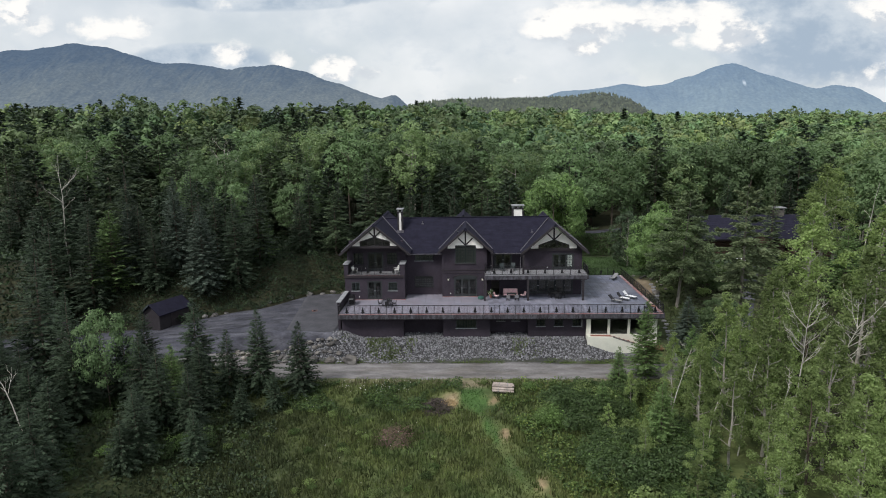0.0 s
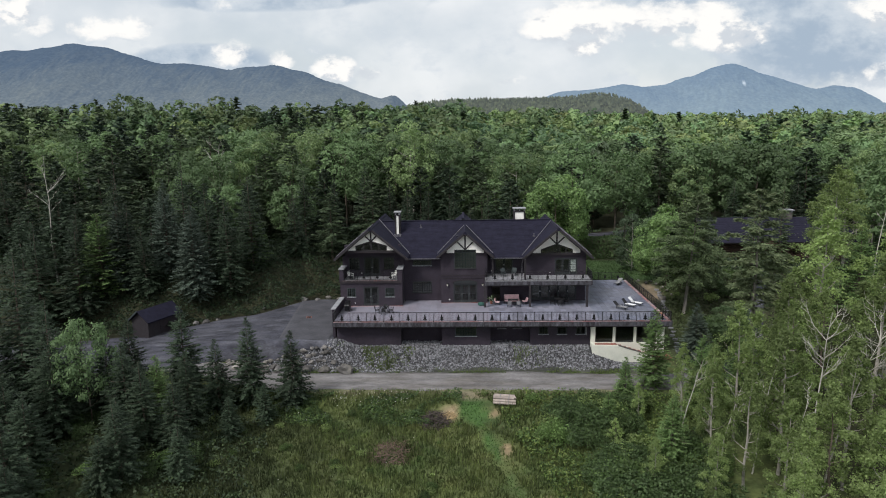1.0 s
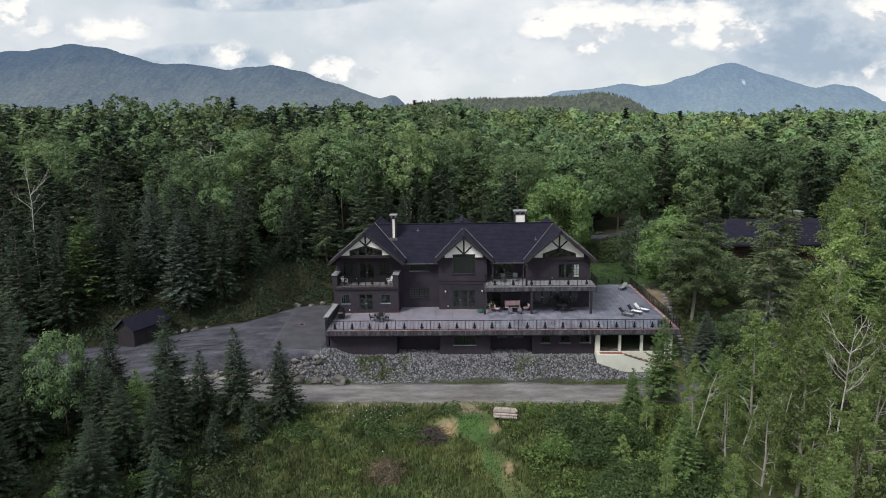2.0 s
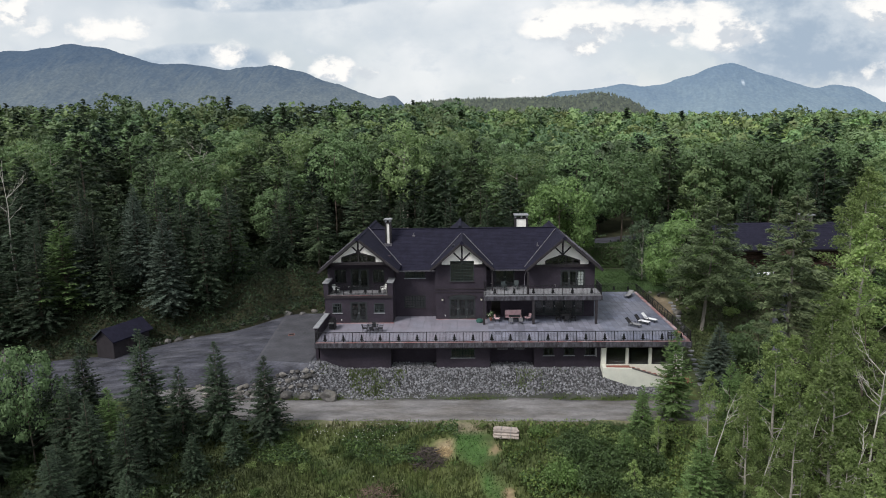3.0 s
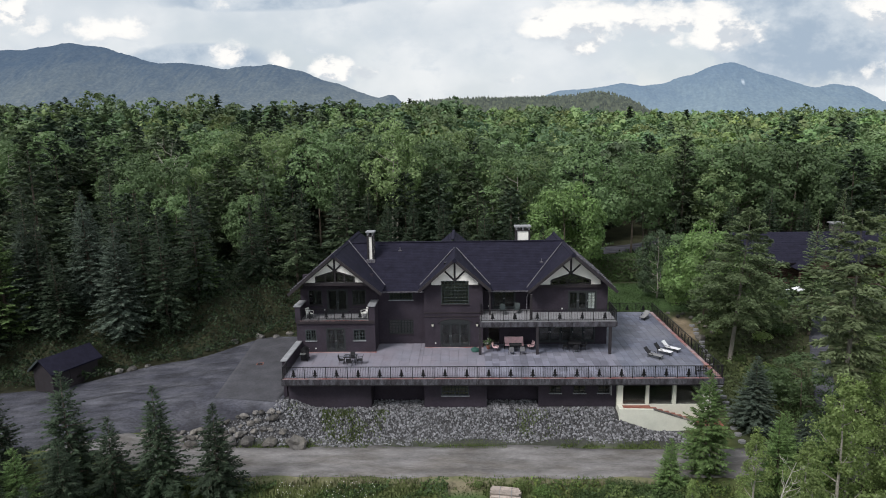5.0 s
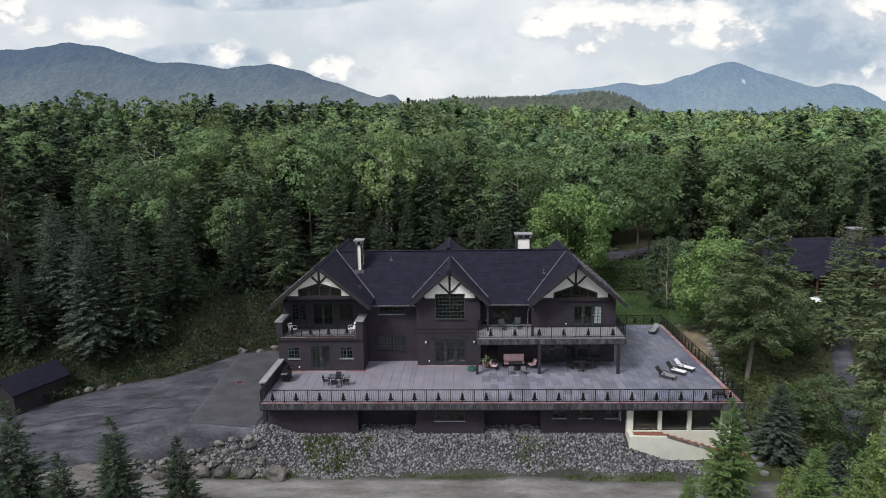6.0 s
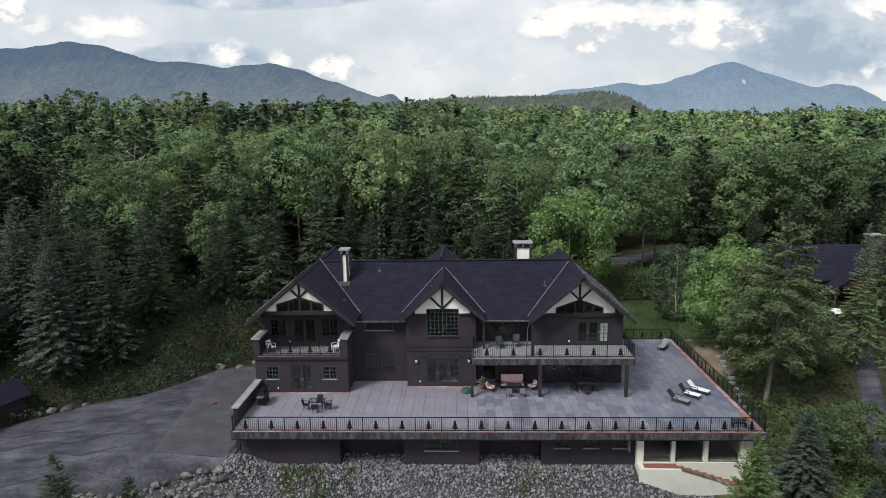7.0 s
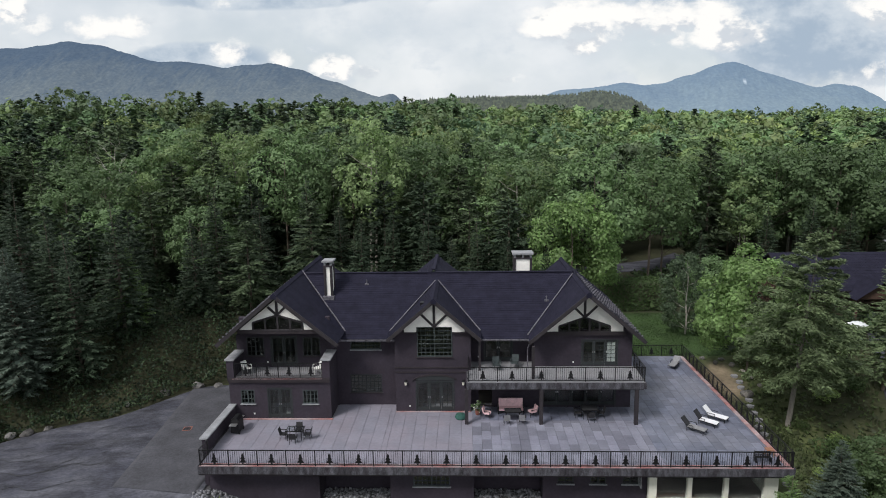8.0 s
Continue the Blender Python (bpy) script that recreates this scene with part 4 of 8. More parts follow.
def wing_roof(w, back, left_low, right_low):
    """A gabled roof across the main one: two slopes with courses, ridge cap, barge boards."""
    s = (w["z"] - w["eave"]) / w["half"]
    for side, low in ((-1, left_low), (1, right_low)):
        xe, ze = w["x"] + side * w["half"], w["eave"]
        if low is None:                     # a free eave down to the end of the wing
            ring = [(xe, w["y0"], ze), (xe, back, ze), (w["x"], back, w["z"]), (w["x"], w["y0"], w["z"])]
            g = Geo()
            course_faces(g, ring[0] if side < 0 else ring[1], ring[1] if side < 0 else ring[0], ring[3] if side < 0 else ring[2], ring[2] if side < 0 else ring[3], 26)
            roof_plane("roof_deck", ring)
        else:                               # cut along the valley with the main roof
            yv0, yv1 = EAVE_Y + (ze - EAVE_Z) * (RIDGE_Y - EAVE_Y) / (RIDGE_Z - EAVE_Z), EAVE_Y + (min(w["z"], RIDGE_Z) - EAVE_Z) * (RIDGE_Y - EAVE_Y) / (RIDGE_Z - EAVE_Z)
            ring = [(xe, w["y0"], ze), (xe, yv0, ze), (w["x"], yv1, w["z"]), (w["x"], w["y0"], w["z"])]
            g = Geo()
            course_faces(g, ring[0] if side < 0 else ring[1], ring[1] if side < 0 else ring[0], ring[3] if side < 0 else ring[2], ring[2] if side < 0 else ring[3], 26)
            roof_plane("roof_deck", ring)
            a, b = Vector((xe, yv0 - 0.05, ze + 0.05)), Vector((w["x"] + side * 0.1, yv1, w["z"] + 0.02))
            part("valley_flashing", Geo().beam(a, b, 0.085, 0.05), VALLEY, lodge, "weathered pale metal valley")
            if back > yv1 + 0.5:            # behind the main ridge
                ring = [(w["x"] + side * 3.2, RIDGE_Y, w["z"] - 3.2 * s), (w["x"] + side * 3.2, back, w["z"] - 3.2 * s), (w["x"], back, w["z"]), (w["x"], RIDGE_Y, w["z"])]
                course_faces(g, ring[0] if side < 0 else ring[1], ring[1] if side < 0 else ring[0], ring[3] if side < 0 else ring[2], ring[2] if side < 0 else ring[3], 12)
        part("shingles", g, SHINGLE, lodge, "dark slate-grey asphalt shingles")
        part("barge_board", Geo().beam((w["x"], w["y0"] + 0.03, w["z"] - 0.16), (xe, w["y0"] + 0.03, ze - 0.16), 0.07, 0.26), TIMBER, lodge)
    c = 0.2
    cap = [(w["x"] + i, w["y0"] - 0.03, w["z"] + j) for i, j in ((-c, -c * s - 0.16), (-c, -c * s + 0.06), (0, 0.075), (c, -c * s + 0.06), (c, -c * s - 0.16))]
    part("ridge_cap", Geo().slab(cap, (0, (back if back > RIDGE_Y else yv1) - w["y0"], 0)), SHINGLE, lodge)


wing_roof(LW, LW["y1"], None, True)
wing_roof(CW, CW["y1"], True, True)
wing_roof(RW, RW["y1"], True, None)
g = Geo()
course_faces(g, (6.6, EAVE_Y, EAVE_Z), (11.2, EAVE_Y, EAVE_Z), (LW["x"], RIDGE_Y, RIDGE_Z), (CW["x"], RIDGE_Y, RIDGE_Z), 30)
course_faces(g, (16.7, EAVE_Y, EAVE_Z), (21.0, EAVE_Y, EAVE_Z), (CW["x"], RIDGE_Y, RIDGE_Z), (RW["x"], RIDGE_Y, RIDGE_Z), 30)
course_faces(g, (RW["x"], 18.6, 5.2), (LW["x"], 18.6, 5.2), (RW["x"], RIDGE_Y, RIDGE_Z), (LW["x"], RIDGE_Y, RIDGE_Z), 12)
saddle = EAVE_Y + (8.25 - EAVE_Z) * (RIDGE_Y - EAVE_Y) / (RIDGE_Z - EAVE_Z)
course_faces(g, (13.15, saddle - 0.01, 8.265), (14.6, saddle - 0.01, 8.265), (13.15, RIDGE_Y - 0.01, RIDGE_Z + 0.015), (14.6, RIDGE_Y - 0.01, RIDGE_Z + 0.015), 7)
part("shingles", g, SHINGLE, lodge, "dark slate-grey asphalt shingles")
roof_plane("roof_deck", [(6.6, EAVE_Y, EAVE_Z), (11.2, EAVE_Y, EAVE_Z), (CW["x"], RIDGE_Y, RIDGE_Z), (LW["x"], RIDGE_Y, RIDGE_Z)])
roof_plane("roof_deck", [(16.7, EAVE_Y, EAVE_Z), (21.0, EAVE_Y, EAVE_Z), (RW["x"], RIDGE_Y, RIDGE_Z), (CW["x"], RIDGE_Y, RIDGE_Z)])
roof_plane("roof_deck", [(RW["x"], 18.6, 5.2), (LW["x"], 18.6, 5.2), (LW["x"], RIDGE_Y, RIDGE_Z), (RW["x"], RIDGE_Y, RIDGE_Z)])
part("ridge_cap", Geo().beam((LW["x"], RIDGE_Y, RIDGE_Z + 0.03), (RW["x"], RIDGE_Y, RIDGE_Z + 0.03), 0.3, 0.06), SHINGLE, lodge)
# middle wing at the back
g = Geo()
for side in (-1, 1):
    a0, a1, b0, b1 = (13.6 + side * 3, 13.2, 6.9), (13.6 + side * 3, 19.4, 6.9), (13.6, 13.2, 9.32), (13.6, 19.4, 9.32)
    course_faces(g, a0 if side < 0 else a1, a1 if side < 0 else a0, b0 if side < 0 else b1, b1 if side < 0 else b0, 12)
part("shingles", g, SHINGLE, lodge, "dark slate-grey asphalt shingles")
part("ridge_cap", Geo().beam((13.6, 13.2, 9.34), (13.6, 19.4, 9.34), 0.26, 0.06), SHINGLE, lodge)
for a, b in ((6.75, 11.1), (16.9, 20.9)):
    gut = Geo()
    gut.slab([(a, EAVE_Y - 0.13, EAVE_Z - 0.02), (a, EAVE_Y - 0.10, EAVE_Z - 0.13), (a, EAVE_Y - 0.02, EAVE_Z - 0.13), (a, EAVE_Y + 0.01, EAVE_Z - 0.02)], (b - a, 0, 0))
    part("gutter", gut, VALLEY, lodge, "thin metal gutter")
part("downpipe", Geo().tube([(20.55, 7.2, 5.2), (20.55, 7.6, 4.9), (20.55, 8.2, 4.6), (20.55, 8.25, F2 + 0.05)], [0.045] * 4, 6), VALLEY, lodge)
# snow guards over the outer slopes
guard = Geo().box(-0.05, -0.07, 0, 0.05, 0.07, 0.09).mesh("snow_guard")


def snow_guards(w, side, rows, y0, n):
    """Staggered rows of small metal cleats up a free roof slope."""
    s = (w["z"] - w["eave"]) / w["half"]
    for k in range(rows):
        d = w["half"] * (0.94 - 0.86 * k / rows)
        for i in range(n):
            part("snow_guard", guard, VALLEY, lodge, "small metal snow guard", (w["x"] + side * d, y0 + (0.62 * i + 0.31 * (k % 2)), w["z"] - d * s + 0.02))


snow_guards(LW, -1, 9, 5.95, 12)
snow_guards(RW, 1, 9, 7.15, 14)
for x, y in ((8.4, 12.3), (22.2, 10.9)):
    z = main_z(y)
    part("roof_vent", Geo().tube([(x, y, z - 0.1), (x, y, z + 0.3)], [0.05, 0.05], 8).box(x - 0.15, y - 0.14, z - 0.12, x + 0.15, y + 0.18, z + 0.02), VALLEY, lodge, "small metal vent pipe with flashing")
part("roof_light", Geo().box(12.85, 8.3, 7.62, 13.1, 8.75, 7.95), IRON, lodge)


# --- timbered gables ---
def gable(w, y, base, arch_low, arch_half, arch_top, panes, wide):
    """White plaster triangle under a roof with dark king post and struts, over a low window band."""
    s = (w["z"] - w["eave"]) / w["half"]
    top = w["z"] - 0.46
    half = wide
    tri = Geo()
    for side in (-1, 1):
        ring = [(w["x"] + side * half, y, base), (w["x"] + side * arch_half, y, base), (w["x"] + side * arch_half, y, arch_low), (w["x"], y, arch_top), (w["x"], y, top)]
        edge = (w["x"] + side * half, y, max(base, top - half * s))
        ring.append(edge)
        tri.slab(ring, (0, 0.14, 0))
    part("gable_panel", tri, PLASTER, lodge, "white plaster gable panel")
    t = Geo()
    t.box(w["x"] - 0.09, y - 0.05, arch_top - 0.05, w["x"] + 0.09, y - 0.004, top - 0.02)
    part("king_post", t, TIMBER, lodge)
    for side in (-1, 1):
        part("strut", Geo().beam((w["x"], y - 0.035, arch_top + 0.0), (w["x"] + side * (top - arch_top) * 0.5 / s * 0.9, y - 0.035, arch_top + (top - arch_top) * 0.52), 0.05, 0.16), TIMBER, lodge)
    if panes:
        part("window_band", Geo().slab([(w["x"] - arch_half, y + 0.02, base), (w["x"] + arch_half, y + 0.02, base), (w["x"] + arch_half, y + 0.02, arch_low), (w["x"], y + 0.02, arch_top),
                                        (w["x"] - arch_half, y + 0.02, arch_low)], (0, 0.012, 0)), GLASS, lodge, "glass under the gable before a dark backing").visible_shadow = False
        # near-black backing stands in for the unlit room behind the glass
        part("band_back", Geo().slab([(w["x"] - arch_half, y + 0.5, base - 0.2), (w["x"] + arch_half, y + 0.5, base - 0.2), (w["x"] + arch_half, y + 0.5, arch_low), (w["x"], y + 0.5, arch_top),
                                      (w["x"] - arch_half, y + 0.5, arch_low)], (0, 0.05, 0)), TIMBER, lodge)
        f = Geo()
        f.beam((w["x"] - arch_half, y - 0.03, arch_low), (w["x"], y - 0.03, arch_top), 0.06, 0.12).beam((w["x"] + arch_half, y - 0.03, arch_low), (w["x"], y - 0.03, arch_top), 0.06, 0.12)
        f.box(w["x"] - arch_half, y - 0.06, base - 0.1, w["x"] + arch_half, y + 0.05, base + 0.02)
        for k in range(panes + 1):
            c = w["x"] - arch_half + 2 * arch_half * k / panes
            h = arch_low + (arch_top - arch_low) * (1 - abs(c - w["x"]) / arch_half)
            f.box(c - 0.06, y - 0.045, base, c + 0.06, y + 0.05, h)
        part("band_frame", f, TIMBER, lodge)
    part("gable_back", Geo().slab([(w["x"] - half, y + 0.25, base + 0.04), (w["x"] + half, y + 0.25, base + 0.04), (w["x"], y + 0.25, top)], (0, 0.06, 0))
         if not panes else Geo().box(w["x"] - half, y + 0.16, base - 0.35, w["x"] + half, y + 0.3, base - 0.1), STUCCO, lodge)
    part("tie_beam", Geo().box(w["x"] - half - 0.15, y - 0.04, base - 0.28, w["x"] + half + 0.15, y + 0.12, base - 0.006) if panes else
         Geo().box(w["x"] - half, y - 0.03, base - 0.1, w["x"] - arch_half, y + 0.1, base - 0.004).box(w["x"] + arch_half, y - 0.03, base - 0.1, w["x"] + half, y + 0.1, base - 0.004), TRIM, lodge)


gable(LW, 6.35, 6.6, 7.12, 1.75, 7.66, 4, 2.75)
gable(CW, CY - 0.15, 6.03, 6.4, 1.27, 6.42, 0, 2.15)
gable(RW, RY - 0.15, 5.79, 6.2, 1.8, 6.84, 5, 2.75)


# --- chimneys ---
def chimney(name, x, y, w, d, z0, z1, label):
    c = new(name)
    c.parent = lodge
    c.empty_display_size = 0.2
    tagged(c, label)
    part("chimney_shaft", Geo().box(x - w / 2 + 0.05, y - d / 2 + 0.05, z0, x + w / 2 - 0.05, y + d / 2 - 0.05, z1 - 0.42), PLASTER, c)
    for i, j in ((-1, -1), (1, -1), (1, 1), (-1, 1)):
        px, py = x + i * (w / 2 - 0.07), y + j * (d / 2 - 0.07)
        part("corner_timber", Geo().box(px - 0.09, py - 0.09, z0, px + 0.09, py + 0.09, z1 - 0.42), TIMBER, c)
    part("neck", Geo().box(x - w / 2 - 0.03, y - d / 2 - 0.03, z1 - 0.5, x + w / 2 + 0.03, y + d / 2 + 0.03, z1 - 0.38), TIMBER, c)
    for i in (-1, 0, 1):
        for j in (-1, 1):
            if w < 1 and i == 0:
                continue
            px, py = x + i * (w / 2 - 0.08), y + j * (d / 2 - 0.1)
            part("cap_post", Geo().box(px - 0.07, py - 0.08, z1 - 0.378, px + 0.07, py + 0.08, z1 - 0.12), CAPSTONE, c)
    part("flue", Geo().tube([(x, y, z1 - 0.4), (x, y, z1 - 0.16)], [0.13, 0.13], 10), IRON, c)
    part("cap", Geo().box(x - w / 2 - 0.12, y - d / 2 - 0.12, z1 - 0.118, x + w / 2 + 0.12, y + d / 2 + 0.12, z1), CAPSTONE, c, "pale stone chimney cap")
    part("flashing", Geo().box(x - w / 2 - 0.12, y - d / 2 - 0.25, z0, x + w / 2 + 0.12, y + d / 2, z0 + 0.3 if w < 1 else z0 + 0.2), VALLEY, c)


chimney("chimney", 5.62, 11.65, 0.62, 0.9, 7.45, 10.5, "slim white panelled chimney with dark timber corners")
chimney("chimney", 20.66, 14.2, 1.42, 1.0, 7.6, 10.5, "broad white panelled chimney with dark timber corners")

# --- glazed garden room under the terrace, with cream walls, landing and steps ---
for a, b in ((27.25, 27.72), (29.6, 29.85), (31.8, 32.05), (34.2, 35.0)):
    part("cream_pillar", Geo().box(a, 0.5, -2.55, b, 0.85, -0.61), CREAM, lodge)
part("cream_wall", Geo().box(27.25, 0.5, -5.0, 35.0, 0.85, -2.554), CREAM, lodge)
part("cream_wall", Geo().box(34.65, 0.86, -5.0, 35.0, 12.0, -0.6), CREAM, lodge)
for a, b in ((27.72, 29.6), (29.85, 31.8), (32.05, 34.2)):
    part("garden_room_pane", Geo().box(a, 0.66, -2.55, b, 0.675, -0.61), GLASS, lodge).visible_shadow = False
    part("pane_frame", Geo().box(a, 0.63, -2.55, b, 0.70, -2.49).box(a, 0.63, -0.67, b, 0.70, -0.61), IRON, lodge)
# floor and back wall added behind the panes in the dark room tone
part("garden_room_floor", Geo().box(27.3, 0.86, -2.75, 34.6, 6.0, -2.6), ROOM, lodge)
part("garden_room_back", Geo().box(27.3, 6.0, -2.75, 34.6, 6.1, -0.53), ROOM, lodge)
part("landing", Geo().box(27.65, -0.15, -2.75, 29.9, 0.494, -2.62), REDTILE, lodge, "terracotta tiled landing")
for k in range(7):
    part("step", Geo().box(29.9 + 0.52 * k, -0.15, -2.95 - 0.16 * k, 30.42 + 0.52 * k, 0.494, -2.78 - 0.16 * k), REDTILE, lodge, "terracotta tiled step")
part("stair_foot", Geo().box(33.54, -0.6, -4.05, 35.6, 0.494, -3.88), REDTILE, lodge, "terracotta tiled foot of the steps")
part("landing_wall", Geo().slab([(27.25, -0.4, -5.0), (33.5, -0.4, -5.2), (33.5, -0.4, -3.75), (30.0, -0.4, -2.62), (27.25, -0.4, -2.56)], (0, 0.24, 0)), CREAM, lodge, "curving cream stucco parapet")
part("landing_end", Geo().box(27.25, -0.158, -5.2, 27.6, 0.494, -2.52), CREAM, lodge)
for k in range(13):
    a = 30.0 + 3.5 * k / 13
    part("coping_stone", Geo().beam((a, -0.28, -2.60 - 1.13 * k / 13), (a + 0.23, -0.28, -2.60 - 1.13 * (k + 0.85) / 13), 0.3, 0.08), BOULDER, lodge, "rough stone coping")


# --- railings with fir-tree ornaments ---
def tree_ornament(parent, m):
    """A flat iron fir tree: three tiers and a foot."""
    g = Geo()
    prof = [(0, 0.82), (0.10, 0.62), (0.05, 0.62), (0.16, 0.42), (0.08, 0.42), (0.22, 0.2), (0.04, 0.2), (0.04, 0.1)]
    ring = [(x, 0, z) for x, z in prof] + [(-x, 0, z) for x, z in reversed(prof[1:])]
    g.slab(ring, (0, 0.025, 0))
    ob = part("tree_ornament", g, IRON, parent, "flat black iron fir tree")
    ob.matrix_local = m
    return ob


def railing(name, a, b, z, n, label, trees=True, high=1.05):
    """A railing from a to b at floor height z, in n panels."""
    r = thing(name, label, "railing", "wrought-iron railings")
    a, b = Vector((*a, z)), Vector((*b, z))
    d = b - a
    step = d / n
    way = d.normalized()
    turn = math.degrees(math.atan2(d.y, d.x))
    for i in range(n + 1):
        p = a + step * i
        part("post", Geo().box(-0.03, -0.03, 0, 0.03, 0.03, high), IRON, r, at=p)
    picket = Geo().box(-0.009, -0.009, 0.1, 0.009, 0.009, high - 0.04).mesh("picket")
    picket.materials.append(IRON)
    for i in range(n):
        p, q = a + step * i, a + step * (i + 1)
        k = max(3, int(step.length / 0.135))
        for j in range(1, k):
            c = p.lerp(q, j / k)
            part("picket", picket, IRON, r, at=c)
        for hz, w in ((high - 0.03, 0.05), (0.09, 0.04)):
            part("rail", Geo().beam(p + way * 0.03 + Vector((0, 0, hz)), q - way * 0.03 + Vector((0, 0, hz)), w, w), IRON, r)
        if trees:
            c = p.lerp(q, 0.5)
            tree_ornament(r, pose(c.x, c.y, z + 0.02, 0, 0, turn) @ pose(0, -0.03, 0))
    return r


railing("terrace_railing", (-0.25, -0.12), (35.4, -0.12), 0.0, 20, "long black iron terrace railing with fir-tree ornaments")
railing("terrace_railing", (35.4, 0.0), (35.4, 18.8), 0.0, 11, "black iron side railing with fir-tree ornaments on the terrace edge")
railing("terrace_railing", (35.3, 18.9), (28.3, 18.9), 0.0, 4, "black iron back railing with fir-tree ornaments beside the lawn")
railing("terrace_railing", (-0.3, 0.0), (-0.3, 1.2), 0.0, 1, "short black iron end railing with a fir-tree ornament")
railing("balcony_railing", (16.25, 5.55), (28.2, 5.55), F2, 6, "black iron balcony railing with fir-tree ornaments")
railing("balcony_railing", (28.2, 5.6), (28.2, 8.3), F2, 2, "short black iron balcony side railing")
railing("balcony_railing", (16.25, 5.6), (16.25, 7.55), F2, 1, "short black iron balcony end railing")
railing("balcony_railing", (-0.25, 6.38), (5.95, 6.38), F2, 4, "black iron railing of the small balcony with fir-tree ornaments")

# ---- trees and plants ----
rng = np.random.default_rng(7)


def unit(v):
    return v / np.maximum(np.linalg.norm(v, axis=-1, keepdims=True), 1e-9)


def leaf_tris(c, size, up=0.6, outward=None, aspect=0.62, r=rng, loose=0.8):
    """Pointed leaves or leaf sprays round the centres c, turned at random with some lean upward and outward."""
    n = len(c)
    nr = r.normal(size=(n, 3)) * loose + (0, 0, up)
    if outward is not None:
        nr = nr + outward
    nr = unit(nr)
    t = unit(np.cross(nr, r.normal(size=(n, 3))))
    b = np.cross(nr, t)
    s = (size * r.uniform(0.65, 1.35, n))[:, None]
    q = np.stack([c + t * s * 0.6, c - t * s * 0.4 + b * s * 0.62 * aspect, c - t * s * 0.4 - b * s * 0.62 * aspect], 1)
    return q.reshape(-1, 3)


def broad_crown(H, R, low, n_leaf, leaf, r, airy=0.0, point=0.5, clumps=38):
    """Limbs (as paths with radii) and leaf centres of a broad-leaved tree of height H and crown radius R: rising limbs, each ending in a small rounded clump."""
    limbs, cs, out = [], [], []
    lean = r.normal(size=2) * 0.025 * H
    trunk = np.array([(lean[0] * (k / 8) ** 2 + 0.05 * math.sin(k * 1.3), lean[1] * (k / 8) ** 2 + 0.05 * math.cos(k * 1.7), H * 0.92 * k / 8) for k in range(9)])
    tr = H * 0.0125
    limbs.append(([tuple(p) for p in trunk], [max(0.02, tr * (1 - 0.92 * k / 8)) for k in range(9)], 7))

    def on_trunk(z):
        k = min(max(z / (H * 0.92), 0), 0.999) * 8
        j = int(k)
        return trunk[j] * (1 - k + j) + trunk[j + 1] * (k - j)

    pa, pb = 0.42, 0.45 + 0.75 * point
    peak = (pa / (pa + pb)) ** pa * (pb / (pa + pb)) ** pb
    lop = r.uniform(0.75, 1.25, 8)
    share = r.uniform(0.6, 1.4, clumps)
    share = (share / share.sum() * n_leaf).astype(int)
    for i in range(clumps):
        f = ((i + r.uniform(0, 1)) / clumps)
        az = i * 2.399 + r.uniform(-0.6, 0.6)
        prof = (f + 0.03) ** pa * (1.02 - f) ** pb / peak
        q = R * prof * (r.uniform(0.35, 1.0) ** 0.6 if airy > 0.22 else r.uniform(0.55, 0.95)) * lop[int((az % math.tau) / math.tau * 8)]
        z = H * (low + (0.98 - low) * f)
        ax = on_trunk(z)
        p = np.array((ax[0] + math.cos(az) * q, ax[1] + math.sin(az) * q, z))
        p0 = on_trunk(max(low * H * 0.9, z - q * r.uniform(0.5, 1.0)))
        mid = p0 * 0.5 + p * 0.5 + (math.cos(az) * q * 0.12, math.sin(az) * q * 0.12, -0.06 * q)
        if q > 0.3 and i % 2 == 0:
            limbs.append(([tuple(p0), tuple(mid), tuple(p)], [tr * 0.30 * (1.1 - f * 0.6), tr * 0.17, 0.012], 4 if leaf < 0.45 else 3))
        n = share[i]
        rad = R * (0.30 if R > 2.4 else 0.36) * r.uniform(0.7, 1.3) * (0.65 + 0.35 * prof)
        hull = 0.35 if airy > 0.22 else 0.8
        d = unit(r.normal(size=(n, 3)) + (hull * math.cos(az) * min(1, 1.6 - f), hull * math.sin(az) * min(1, 1.6 - f), 0.2 + 0.6 * f))
        rr = r.uniform(0.15, 1.0, (n, 1)) ** (0.45 + airy)
        rr = np.where(r.uniform(size=(n, 1)) < 0.10, rr * r.uniform(1.1, 1.6, (n, 1)), rr)
        cs.append(p + d * rr * rad * (1, 1, r.uniform(0.7, 1.05)))
        out.append(d * 0.75)
    return limbs, np.concatenate(cs), np.concatenate(out)


